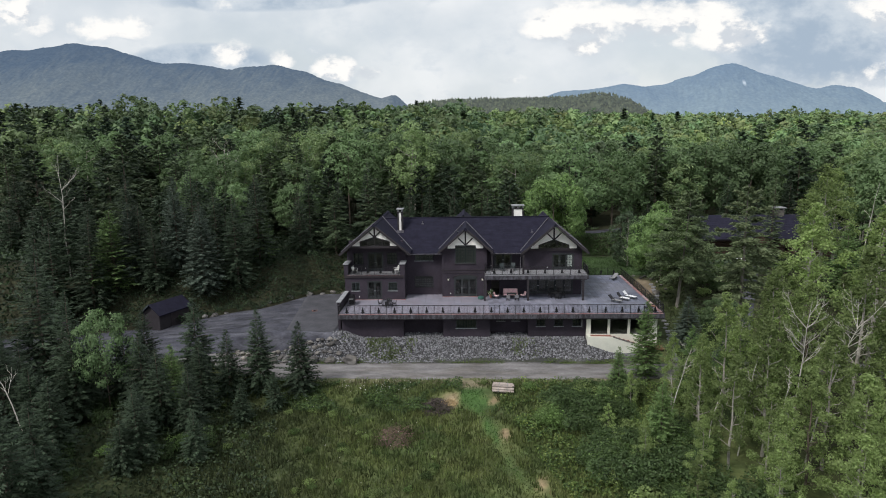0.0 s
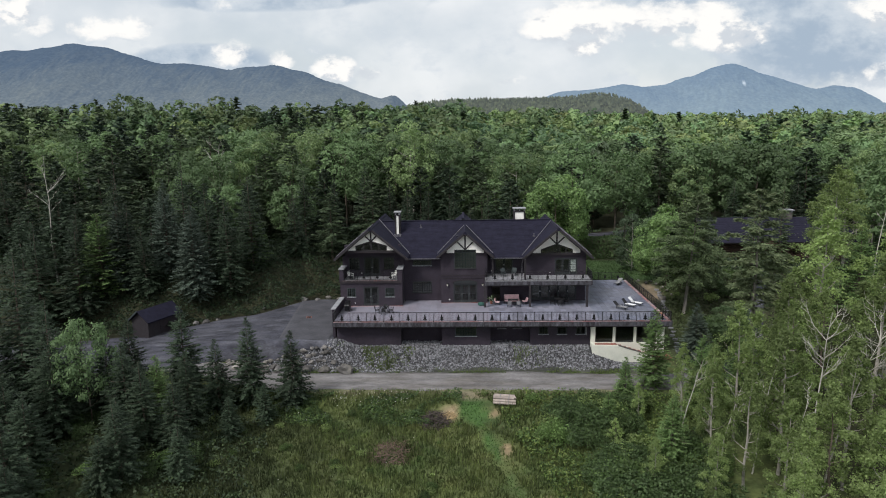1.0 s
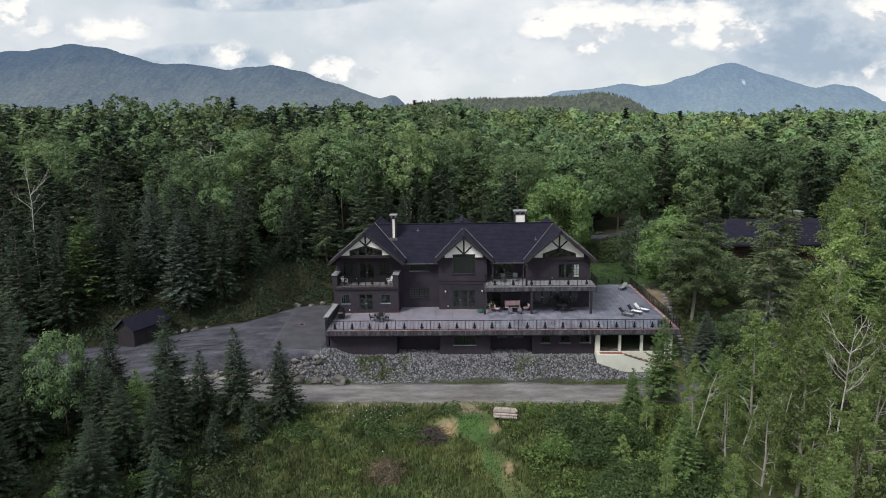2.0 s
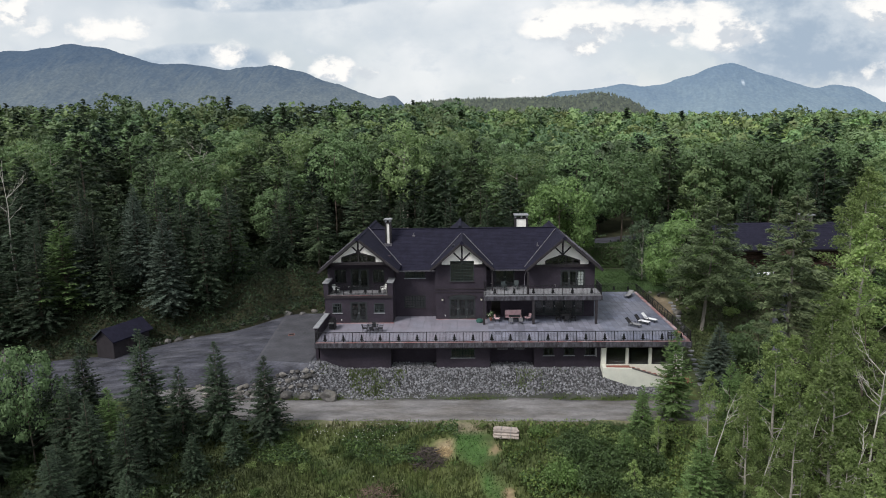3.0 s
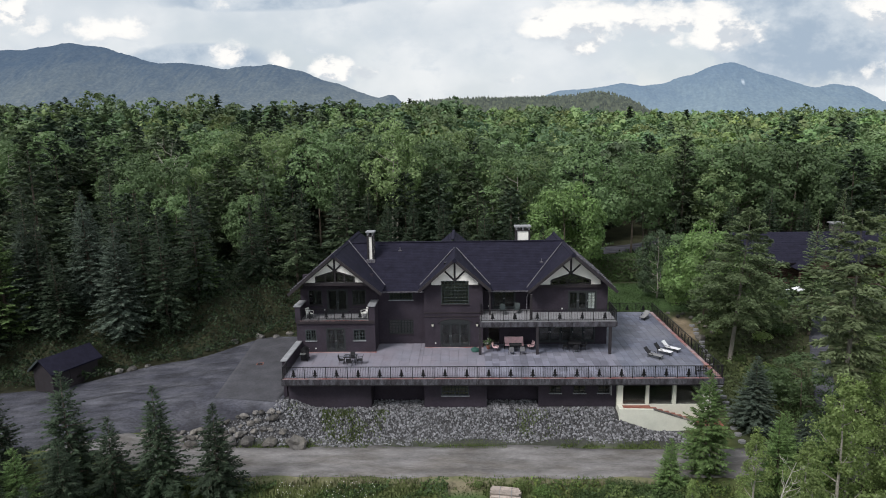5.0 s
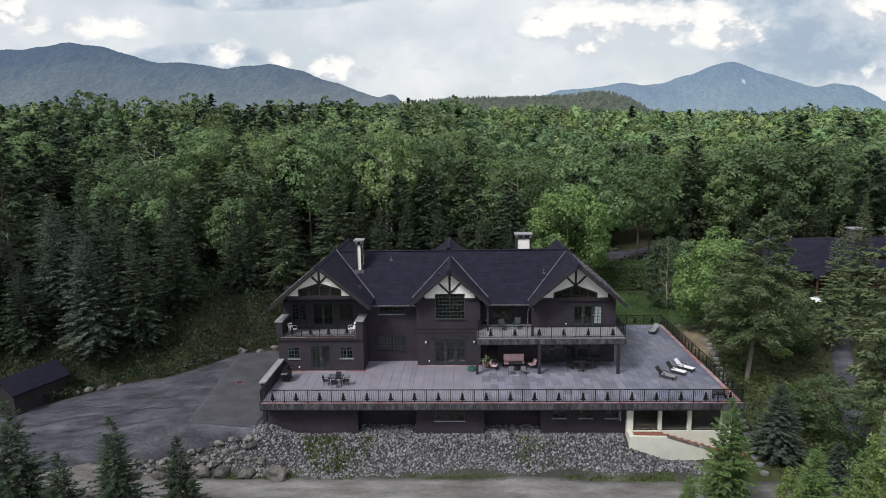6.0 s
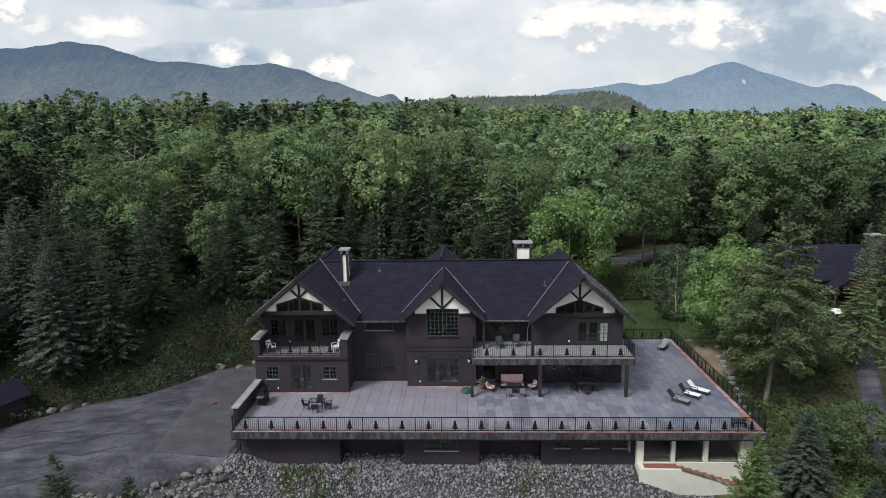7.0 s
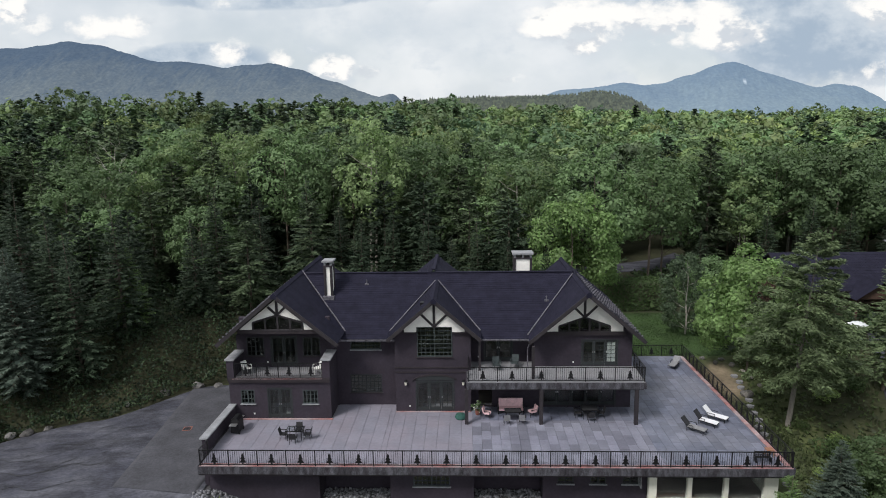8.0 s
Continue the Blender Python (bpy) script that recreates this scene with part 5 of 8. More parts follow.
def round_crown(H, R, low, n_leaf, r, clumps=30, limbs_every=2, flat=0.55):
    """Limbs, leaf centres and leaf directions of a domed broad-leaved crown: many flattened boughs of leaves over a lumpy dome."""
    limbs, cs, out = [], [], []
    lean = r.normal(size=2) * 0.02 * H
    trunk = np.array([(lean[0] * (k / 6) ** 2 + 0.06 * math.sin(k * 1.3), lean[1] * (k / 6) ** 2 + 0.06 * math.cos(k * 1.7), H * 0.86 * k / 6) for k in range(7)])
    tr = H * 0.0095
    limbs.append(([tuple(p) for p in trunk], [max(0.03, tr * (1 - 0.85 * k / 6)) for k in range(7)], 6))
    depth = H * (1 - low)
    mid = H - 0.58 * depth
    lop = r.uniform(0.78, 1.2, 7)
    share = r.uniform(0.6, 1.4, clumps)
    share = (share / share.sum() * n_leaf).astype(int)
    for i in range(clumps):
        u = -0.75 + 1.74 * (i + r.uniform(0.1, 0.9)) / clumps
        az = i * 2.399 + r.uniform(-0.5, 0.5)
        w = math.sqrt(max(0.02, 1 - u * u)) * lop[int((az % math.tau) / math.tau * 7)]
        k = r.uniform(0.62, 0.92)
        ax = lean * ((mid + u * depth * 0.5) / H) ** 2
        o = np.array((math.cos(az) * w, math.sin(az) * w, u))
        p = np.array((ax[0] + o[0] * R * k, ax[1] + o[1] * R * k, mid + o[2] * k * depth * (0.60 if u > 0 else 0.46)))
        if i % limbs_every == 0:
            j = min(5.99, max(0.5, (p[2] - 0.55 * R * w) / (H * 0.86) * 6))
            q = trunk[int(j)] * (1 - j + int(j)) + trunk[int(j) + 1] * (j - int(j))
            limbs.append(([tuple(q), tuple(q * 0.45 + p * 0.55 + (0, 0, -0.05 * R)), tuple(p)], [tr * 0.34, tr * 0.2, 0.015], 3))
        n = share[i]
        rad = R * r.uniform(0.26, 0.44)
        d = unit(r.normal(size=(n, 3)) * 0.8 + o * 0.75 + (0, 0, 0.25))
        rr = r.uniform(0.25, 1.0, (n, 1)) ** 0.45
        rr = np.where(r.uniform(size=(n, 1)) < 0.08, rr * r.uniform(1.05, 1.45, (n, 1)), rr)
        cs.append(p + d * rr * rad * (1, 1, flat))
        out.append(d * 1.5)
    return limbs, np.concatenate(cs), np.concatenate(out)


def fan_boughs(H, R, low, boughs, n_leaf, r, full=0.6, droop=0.18, ragged=0.35, clear=0.12):
    """Boughs, spray centres and spray directions of a soft conifer: flat fans of fine sprays on level or slightly hanging boughs."""
    limbs, cs, out = [], [], []
    per = max(6, n_leaf // boughs)
    for i in range(boughs):
        f = ((i + r.uniform(0, 1)) / boughs) ** 1.12
        z0 = H * (low + (0.99 - low) * f)
        az = i * 2.399 + r.uniform(-0.5, 0.5)
        ln = (R * (1 - f) ** full * min(1.0, 0.62 + 1.6 * f) + 0.12) * r.uniform(1 - ragged, 1 + 0.5 * ragged)
        d, sd = np.array((math.cos(az), math.sin(az), 0)), np.array((-math.sin(az), math.cos(az), 0))
        lift = r.uniform(0.0, 0.22) + 0.75 * f ** 3
        n = max(5, int(per * (0.25 + 1.25 * ln / R)))
        q = r.uniform(clear, 1, n) ** 0.7
        lat = np.clip(r.normal(size=n) * 0.5, -1.1, 1.1) * (0.36 * ln * (1.18 - q) + 0.10)
        z = ln * (lift * q - droop * q * q) - 0.22 * np.abs(lat) + r.normal(size=n) * 0.035 * ln
        cs.append((0, 0, z0) + d * (ln * q)[:, None] + sd * lat[:, None] + np.stack([0 * z, 0 * z, z], 1))
        out.append(unit(d * r.uniform(0.45, 1.0, (n, 1)) + sd * (np.sign(lat) * r.uniform(0.2, 0.95, n))[:, None] + r.normal(size=(n, 3)) * 0.18 + (0, 0, -0.12)))
        if f < 0.75 and i % 2 == 0:
            limbs.append(([(0, 0, z0), tuple(d * ln * 0.75 + (0, 0, z0 + ln * (lift * 0.75 - droop * 0.56)))], [0.015 + 0.011 * ln, 0.008], 3))
    return limbs, np.concatenate(cs), np.concatenate(out)


def spray_tris(c, way, size, slim, r):
    """Slim pointed needle sprays at c that point along way, lying nearly level."""
    n = len(c)
    b = unit(np.cross(way, r.normal(size=(n, 3)) * 0.45 + (0, 0, 1.0)))
    s = (size * r.uniform(0.65, 1.35, n))[:, None]
    return np.stack([c + way * s * 0.6, c - way * s * 0.4 + b * s * slim, c - way * s * 0.4 - b * s * slim], 1).reshape(-1, 3)


def soft_conifer(name, H, R, low, boughs, n_leaf, leaf, needle, bark, label, seed, at, group="", full=0.6, droop=0.18, ragged=0.35, clear=0.12):
    r = np.random.default_rng(seed)
    limbs, c, o = fan_boughs(H, R, low, boughs, n_leaf, r, full, droop, ragged, clear)
    lean = r.normal(size=2) * 0.01 * H
    t = thing(name, label, "tree", group, at=at)
    part("trunk", Geo().tube([(lean[0] * (k / 6) ** 2, lean[1] * (k / 6) ** 2, H * k / 6) for k in range(7)], [H * 0.0145 * (1 - k / 6.3) for k in range(7)], 7), bark, t, "straight bare trunk")
    for path, radii, sides in limbs[:: 3 if leaf < 0.5 else 12]:
        part("bough", Geo().tube(path, radii, sides), bark, t)
    part("crown", tris_mesh("crown", spray_tris(c, o, leaf, 0.24, r)), needle, t, "soft fans of fine needles")
    return t


def limb_geo(limbs):
    g = Geo()
    for path, radii, sides in limbs:
        g.tube(path, radii, sides)
    return g


def broad_tree(name, H, R, low, n_leaf, leaf, leafmat, bark, label, seed, at, turn=0.0, airy=0.0, point=0.5, group="", twin=False, domed=False):
    r = np.random.default_rng(seed)
    def crown(h, w, n):
        return round_crown(h, w, low, n, r, 34, 5, point) if domed else broad_crown(h, w, low, n, leaf, r, airy, point)

    limbs, c, o = crown(H, R, n_leaf)
    if twin:
        l2, c2, o2 = crown(H * 0.93, R * 0.8, n_leaf // 2)
        limbs = limbs + [([np.array(p) + (0.5 + 0.05 * np.array(p)[2], 0.2, 0) for p in path], radii, s) for path, radii, s in l2]
        c, o = np.concatenate([c, c2 + (0.5 + 0.04 * H, 0.2, 0)]), np.concatenate([o, o2])
    t = thing(name, label, "tree", group, at=at, turn=turn)
    for path, radii, sides in limbs:
        part("trunk" if sides > 5 else "limb", Geo().tube(path, radii, sides), bark, t)
    part("crown", tris_mesh("crown", leaf_tris(c, leaf, 0.35, o, 0.7, r=r, loose=0.55 if domed else 0.8)), leafmat, t, "crown of many small leaves")
    return t


def needle_sprays(H, R, low, gap, per, sprays, r, droop=0.25, ragged=0.2, full=0.85, tuft=1.0, slim=0.26):
    """Trunk path, twigs and needle sprays of a conifer: whorls of drooping boughs with side sprays."""
    boughs, quads = [], []
    z = low * H
    up = np.array((0, 0, 1.0))
    k = 0
    while z < H * 0.985:
        f = (z / H - low) / (1 - low)
        reach = R * (1 - f) ** full * min(1.0, 0.55 + 3.0 * f) + 0.06
        for i in range(per if f < 0.8 else max(4, per - 3)):
            az = k * 0.7 + i * math.tau / per + r.uniform(-0.3, 0.3)
            ln = reach * r.uniform(1 - ragged, 1 + ragged)
            d = np.array((math.cos(az), math.sin(az), 0))
            s = np.array((-d[1], d[0], 0))
            z0 = z + r.uniform(-0.3, 0.3) * gap
            lift = 0.55 * f - 0.05

            def bough(q):
                return d * ln * q + up * (z0 + ln * (lift * q - droop * q * q * (1.3 - f) + 0.12 * q ** 3))

            if f < 0.6 and i % 4 == 0:
                boughs.append(([bough(0), bough(0.8)], [0.02 + 0.012 * ln, 0.008], 3))
            m = max(3, int(sprays * (0.35 + 0.65 * ln / R)))
            for j in range(m):
                q = 0.22 + 0.78 * (j + r.uniform(0, 0.8)) / m
                c = bough(min(q, 1.0))
                for side in (-1, 1):
                    sl = (0.34 * ln * (1.15 - 0.85 * q) + 0.12) * r.uniform(0.75, 1.25) * tuft
                    w = (d * r.uniform(0.55, 0.95) + s * side * r.uniform(0.6, 0.9) + up * r.uniform(-0.42, 0.10))
                    w = w / np.linalg.norm(w)
                    b = np.cross(w, up + 0.5 * r.normal(size=3))
                    b = b / (np.linalg.norm(b) + 1e-9) * sl * slim
                    e = c + w * sl
                    quads.append((c + w * sl * 0.12 - b * 1.15, e, c + w * sl * 0.12 + b * 1.15))
            e = bough(1.0)
            b = s * 0.09 * tuft
            quads.append((bough(0.75) - b, e + d * 0.12, bough(0.75) + b))
        z += gap * (1 - 0.45 * f)
        k += 1
    for i in range(8):
        a = i * math.tau / 8
        d = np.array((math.cos(a), math.sin(a), 0.9)) * 0.2
        p = np.array((0, 0, H * (0.93 + 0.008 * i)))
        quads.append((p + (0, 0, 0.06), p + d, p - (0, 0, 0.06)))
    return boughs, np.array(quads).reshape(-1, 3)


def conifer(name, H, R, low, gap, per, sprays, needle, bark, label, seed, at, turn=0.0, droop=0.25, ragged=0.2, full=0.85, tuft=1.0, group="", slim=0.2):
    r = np.random.default_rng(seed)
    boughs, q = needle_sprays(H, R, low, gap, per, sprays, r, droop, ragged, full, tuft, slim)
    lean = r.normal(size=2) * 0.01 * H
    limbs = [([(lean[0] * (k / 6) ** 2, lean[1] * (k / 6) ** 2, H * k / 6) for k in range(7)], [H * 0.013 * (1 - k / 6.3) for k in range(7)], 7)] + boughs
    t = thing(name, label, "tree", group, at=at, turn=turn)
    part("trunk", limb_geo(limbs), bark, t, "straight trunk with boughs")
    part("crown", tris_mesh("crown", q), needle, t, "tiers of needle sprays")
    return t


def put(proto, x, y, scale=1.0, turn=0.0, wide=1.0, sink=0.05):
    """Another of a kind of tree, standing on the ground."""
    return copy_thing(proto, pose(x, y, float(ground_z(x, y)) - sink, 0, 0, turn) @ Matrix.Diagonal((scale * wide, scale * wide, scale, 1)))


def spot(x, y):
    return (x, y, float(ground_z(x, y)) - 0.05)


# --- prototypes, each standing at a place of its own ---
NEAR = "young trees below the lane"
WOODS = "trees at the edge of the woods"
sp_near = [conifer("spruce", 8.5, 2.2, 0.03, 0.27, 9, 12, NEEDLE, BARK, "young dark green spruce with pointed top below the lane", 11, spot(-6.3, -9.3), tuft=0.72, ragged=0.3, group=NEAR),
           conifer("spruce", 7.4, 2.0, 0.03, 0.27, 9, 12, NEEDLE, BARK, "young dark green spruce, slightly ragged, below the lane", 12, spot(-2.3, -9.4), ragged=0.38, tuft=0.72, group=NEAR)]
blue = conifer("blue_spruce", 12.2, 3.3, 0.03, 0.31, 10, 14, NEEDLE_BLUE, BARK, "dense blue-green spruce beside the drive", 21, spot(-20.8, 12.9), droop=0.22, tuft=0.72, ragged=0.25)
fir = conifer("fir", 8.0, 2.0, 0.05, 0.26, 9, 12, FIR_NEEDLE, BARK, "light green young fir beside the terrace corner", 31, spot(31.9, -6.3), droop=0.1, ragged=0.4, tuft=0.7)
hem = soft_conifer("hemlock", 14.6, 5.1, 0.26, 110, 30000, 0.28, HEMLOCK, BARK_GREY, "tall hemlock with a bare grey lower trunk", 41, spot(40.1, 9.5), full=0.62, ragged=0.3)
hem.rotation_euler = (0, radians(4.5), 0)
tall_hem = soft_conifer("hemlock", 19.6, 3.3, 0.44, 70, 13000, 0.34, HEMLOCK_PALE, BARK_GREY, "tall light green hemlock with a long bare trunk below the path", 43, spot(39.9, -8.4), full=0.5, ragged=0.45)
spire = conifer("spruce", 13.0, 1.9, 0.08, 0.36, 8, 10, HEMLOCK, BARK, "slender green spruce beside the log cabin", 51, spot(49.7, 13.8), droop=0.3, ragged=0.35, tuft=0.8)
maple = broad_tree("maple", 10.5, 3.6, 0.10, 12500, 0.26, LEAF_SILVER, BARK, "rounded maple with pale green leaves beside the lawn", 61, spot(40.0, 16.4), point=0.95, domed=True)
broad_tree("young_willow", 8.2, 2.5, 0.08, 7500, 0.17, LEAF_DULL, BARK_PALE, "upright grey-green willow with many pale stems beside the hedge", 64, spot(37.9, 25.4), airy=0.35, point=0.45)
asp = [broad_tree("aspen", 13.5, 2.0, 0.22, 6400, 0.17, LEAF_LIGHT, BARK_PALE, "slim light green aspen with a pale trunk", 71, spot(40.4, -13.6), airy=0.35, point=0.8, group=NEAR),
       broad_tree("aspen", 11.5, 1.9, 0.14, 6200, 0.17, LEAF_LIGHT, BARK_PALE, "light green aspen, airy crown, pale trunk", 72, spot(37.5, -19.5), airy=0.4, point=0.7, group=NEAR),
       broad_tree("aspen", 9.5, 1.9, 0.06, 6000, 0.165, LEAF_LIGHT, BARK, "bushy young broad-leaved tree below the lane", 73, spot(38.6, -16.8), airy=0.3, point=0.6, group=NEAR)]
oak = [broad_tree("maple", 18.5, 4.9, 0.3, 3700, 0.40, LEAF, BARK, "tall green maple at the edge of the woods", 81, spot(-7.2, 44.5), point=0.75, group=WOODS, domed=True),
       broad_tree("birch", 20.0, 3.7, 0.3, 2900, 0.38, LEAF_BIRCH, BARK_PALE, "tall birch with pale trunks at the edge of the woods", 82, spot(4.3, 40.8), point=0.85, group=WOODS, twin=True, domed=True),
       broad_tree("ash_tree", 17.0, 3.9, 0.42, 2300, 0.36, LEAF, BARK_PALE, "tall slim ash tree at the edge of the woods", 83, spot(22.9, 43.0), point=0.75, group=WOODS, domed=True),
       broad_tree("beech", 17.5, 5.4, 0.2, 4200, 0.42, LEAF, BARK, "broad dense beech at the edge of the woods", 84, spot(43.0, 50.0), point=0.75, group=WOODS, domed=True)]
wood_sp = [conifer("spruce", 13.0, 3.0, 0.06, 0.58, 8, 6, NEEDLE, BARK, "dark spruce at the edge of the woods", 91, spot(-2.6, 38.0), group=WOODS, ragged=0.35, tuft=1.2, slim=0.22),
           soft_conifer("pine", 15.0, 3.9, 0.15, 62, 2700, 0.78, NEEDLE, BARK, "soft dark green pine at the edge of the woods", 92, spot(-46.0, 36.0), WOODS, full=0.5, droop=0.0),
           soft_conifer("hemlock", 19.0, 4.8, 0.12, 76, 3300, 0.82, NEEDLE_SOFT, BARK, "tall dark hemlock at the edge of the woods", 93, spot(49.0, 50.4), WOODS, full=0.55)]

sp_mid = conifer("spruce", 13.0, 2.9, 0.04, 0.40, 9, 9, NEEDLE, BARK, "dark spruce above the drive", 95, spot(-17.2, 15.2), group=WOODS, ragged=0.32, tuft=0.8)
# --- single trees where they stand ---
for x, y, s, w in ((-8.9, -10.6, 0.92, 1.0), (-12.2, -9.9, 1.2, 1.0), (-14.3, -16.1, 1.05, 1.0), (-10.3, -13.6, 0.8, 1.1), (-17.4, -9.6, 0.95, 1.0), (-17.0, -14.0, 0.9, 1.1), (-21.5, -11.5, 0.9, 1.1),
                   (-6.4, -14.5, 0.45, 1.2), (-12.8, -20.0, 0.7, 1.1), (-24.0, -17.5, 0.9, 1.1), (-4.2, -11.8, 0.5, 1.1)):
    put(sp_near[int(rng.integers(2))], x, y, s, rng.uniform(0, 360), w)
for p, x, y, s, w in ((blue, -25.3, 15.4, 1.03, 0.85), (blue, -30.5, 13.0, 0.9, 0.95), (sp_mid, -21.2, 18.8, 0.86, 0.95), (sp_mid, -11.0, 25.0, 0.75, 1.0), (sp_mid, -15.5, 19.5, 1.0, 1.0), (sp_mid, -25.0, 20.0, 1.1, 0.9),
                      (oak[3], -17.7, -15.7, 0.58, 0.7), (fir, -32.5, 12.0, 1.35, 1.45), (sp_mid, -29.5, 13.4, 0.85, 1.1), (sp_mid, -34.0, 9.4, 0.95, 1.1), (sp_mid, -26.8, 12.0, 0.7, 1.2), (sp_mid, -38.5, 8.5, 1.0, 1.1), (sp_mid, -25.6, -12.4, 1.15, 1.15), (sp_mid, -21.6, -14.6, 0.85, 1.15), (sp_mid, -28.6, -16.5, 1.1, 1.15), (sp_mid, -15.0, -31.5, 0.75, 1.2), (sp_mid, -22.6, -21.5, 0.8, 1.2), (sp_mid, -9.6, -17.6, 0.5, 1.2), (sp_mid, -12.2, -17.4, 0.55, 1.2), (sp_mid, -7.8, -21.0, 0.35, 1.3), (sp_mid, -11.5, -22.5, 0.5, 1.3), (sp_mid, -31.8, 15.5, 1.0, 1.1), (fir, -12.4, -14.6, 0.8, 1.1), (fir, -15.2, 20.5, 1.0, 1.0)):
    put(p, x, y, s, rng.uniform(0, 360), w)
for p, x, y, s, w in ((fir, 28.6, -8.8, 0.55, 1.1), (fir, 34.8, -10.6, 0.95, 1.0), (fir, 37.4, -6.4, 0.62, 1.15), (fir, 29.8, -18.5, 0.75, 1.1), (fir, 26.3, -12.5, 0.42, 1.2), (fir, 39.0, -9.0, 0.9, 1.0),
                      (blue, 37.9, -0.6, 0.52, 1.25), (blue, 40.5, -3.6, 0.3, 1.5), (asp[0], 50.0, -1.0, 1.2, 1.2), (asp[1], 49.5, -11.0, 1.3, 1.1), (asp[0], 54.5, -5.0, 1.25, 1.2), (asp[1], 46.8, -2.6, 0.95, 1.2), (oak[3], 41.0, 29.0, 0.45, 1.05), (spire, 58.0, 24.0, 1.0, 1.0), (asp[1], 58.5, 15.0, 1.05, 1.25), (oak[3], 42.3, 0.8, 0.34, 1.25), (asp[0], 62.5, 19.0, 1.1, 1.3), (asp[1], 67.5, 25.0, 1.25, 1.2), (fir, 60.0, 9.0, 1.3, 1.2)):
    put(p, x, y, s, rng.uniform(0, 360), w)
STAND_A = [(41.2, -21.2, 0.85), (45.5, -17.0, 0.7), (35.4, -24.4, 0.9), (33.0, -17.8, 0.85), (46.0, -24.0, 1.15), (39.5, -28.0, 0.95), (33.5, -30.0, 0.9), (29.5, -27.5, 0.75),
          (43.5, -9.0, 1.0), (36.2, -14.6, 0.9), (49.0, -18.0, 1.1), (42.0, -33.5, 0.95), (36.5, -36.0, 0.85), (50.0, -29.0, 1.0), (27.5, -22.0, 0.6), (31.5, -34.5, 0.7),
          (26.0, -16.5, 0.5), (47.5, -6.5, 1.0), (34.0, -21.5, 0.95),]
STAND_B = [(38.5, -24.0, 1.0), (31.0, -24.0, 0.8), (28.0, -33.0, 0.6), (39.4, -17.5, 0.85), (46.5, -36.0, 1.0), (53.0, -12.0, 1.1), (39.0, -11.0, 0.85), (46.0, -12.0, 0.75),
          (35.0, -27.5, 0.9), (43.5, -25.5, 0.7), (37.4, -31.5, 0.9), (32.5, -12.5, 0.75), (29.0, -12.0, 0.55), (51.5, -22.0, 1.05), (33.8, -15.4, 0.8), (47.0, -20.5, 1.0),
          (30.2, -31.0, 0.7), (41.0, -37.5, 0.95), (34.0, -39.0, 0.8),]
for i, (x, y, s) in enumerate(STAND_A + STAND_B):
    put(asp[i % 3 if y > -16 else (i * 2) % 3], x, y, s * (0.62 + 0.38 * float(ease(30, 37, x + 0.2 * (y + 14)))), rng.uniform(0, 360))
for x, y, s, w in ((-16.5, -27.0, 0.9, 1.1), (-20.0, -22.0, 1.0, 1.1), (-24.5, -26.5, 1.2, 1.0), (-29.0, -16.0, 1.25, 1.0), (-33.0, -9.5, 1.2, 1.0), (-19.0, -31.0, 1.1, 1.1), (-27.0, -9.5, 0.9, 1.1), (-38.0, -14.0, 1.3, 1.0),
                   (-22.5, -30.5, 1.2, 1.0), (-30.0, -24.0, 1.3, 1.0), (-34.0, -19.0, 1.3, 1.0), (-17.5, -23.5, 0.8, 1.2), (-24.0, -20.0, 1.1, 1.0), (-41.0, -6.0, 1.2, 1.0), (-19.8, -17.0, 0.95, 1.1), (-12.0, -24.0, 0.6, 1.2),
                   (-38.0, -9.0, 1.2, 1.0), (-14.5, -29.5, 0.7, 1.2), (-36.0, -25.0, 1.3, 1.0)):
    put(sp_near[int(rng.integers(2))], x, y, s, rng.uniform(0, 360), w)


def in_view(x, y, pad=4):
    return abs(x - 13) < 0.735 * (y + 66) + pad


def crowded(x, y, taken, gap):
    return any((x - a) ** 2 + (y - b) ** 2 < gap * gap for a, b in taken)


# --- the edge of the woods, tree by tree ---
taken = [(o.location.x, o.location.y) for o in scene.objects if o.parent is None and o.get("category") == "tree"]
fixed = ((oak[0], -12.1, 62.0, 1.0), (oak[2], 15.0, 50, 0.98), (oak[1], 12.5, 58, 0.95), (oak[0], 31.5, 38.5, 1.0), (oak[3], 59.0, 62, 0.98), (oak[3], 66.7, 51.4, 1.05), (oak[0], 75.0, 57.0, 0.98),
         (wood_sp[2], -21.0, 56.0, 1.0), (wood_sp[2], -34.0, 52.5, 0.98), (wood_sp[2], -36.5, 24.0, 0.95), (wood_sp[1], -27.0, 27.0, 0.72), (wood_sp[1], -18.0, 26.0, 0.7), (oak[3], -24.0, 33.0, 0.62), (oak[3], -13.5, 33.0, 0.62), (oak[0], -32.0, 38.0, 0.7),
         (sp_mid, 55.0, 46.0, 0.8), (sp_mid, 60.0, 45.0, 0.9), (sp_mid, 66.0, 46.5, 0.75), (sp_mid, 71.0, 45.5, 0.9), (sp_mid, 77.0, 46.5, 0.8), (sp_mid, 46.0, 44.0, 0.6),
         (sp_mid, 8.0, 33.0, 0.75), (sp_mid, 12.0, 31.0, 0.8), (sp_mid, 17.5, 32.0, 0.85), (sp_mid, 20.5, 30.0, 0.7), (sp_mid, 2.0, 34.0, 0.8), (sp_mid, -6.5, 32.0, 0.85),
         (sp_mid, -11.0, 31.0, 0.95), (maple, 28.0, 33.8, 1.25), (oak[3], -29.0, 42, 0.85), (sp_mid, 24.5, 28.5, 0.65), (sp_mid, 5.0, 29.5, 0.75), (sp_mid, 14.6, 28.5, 0.7))
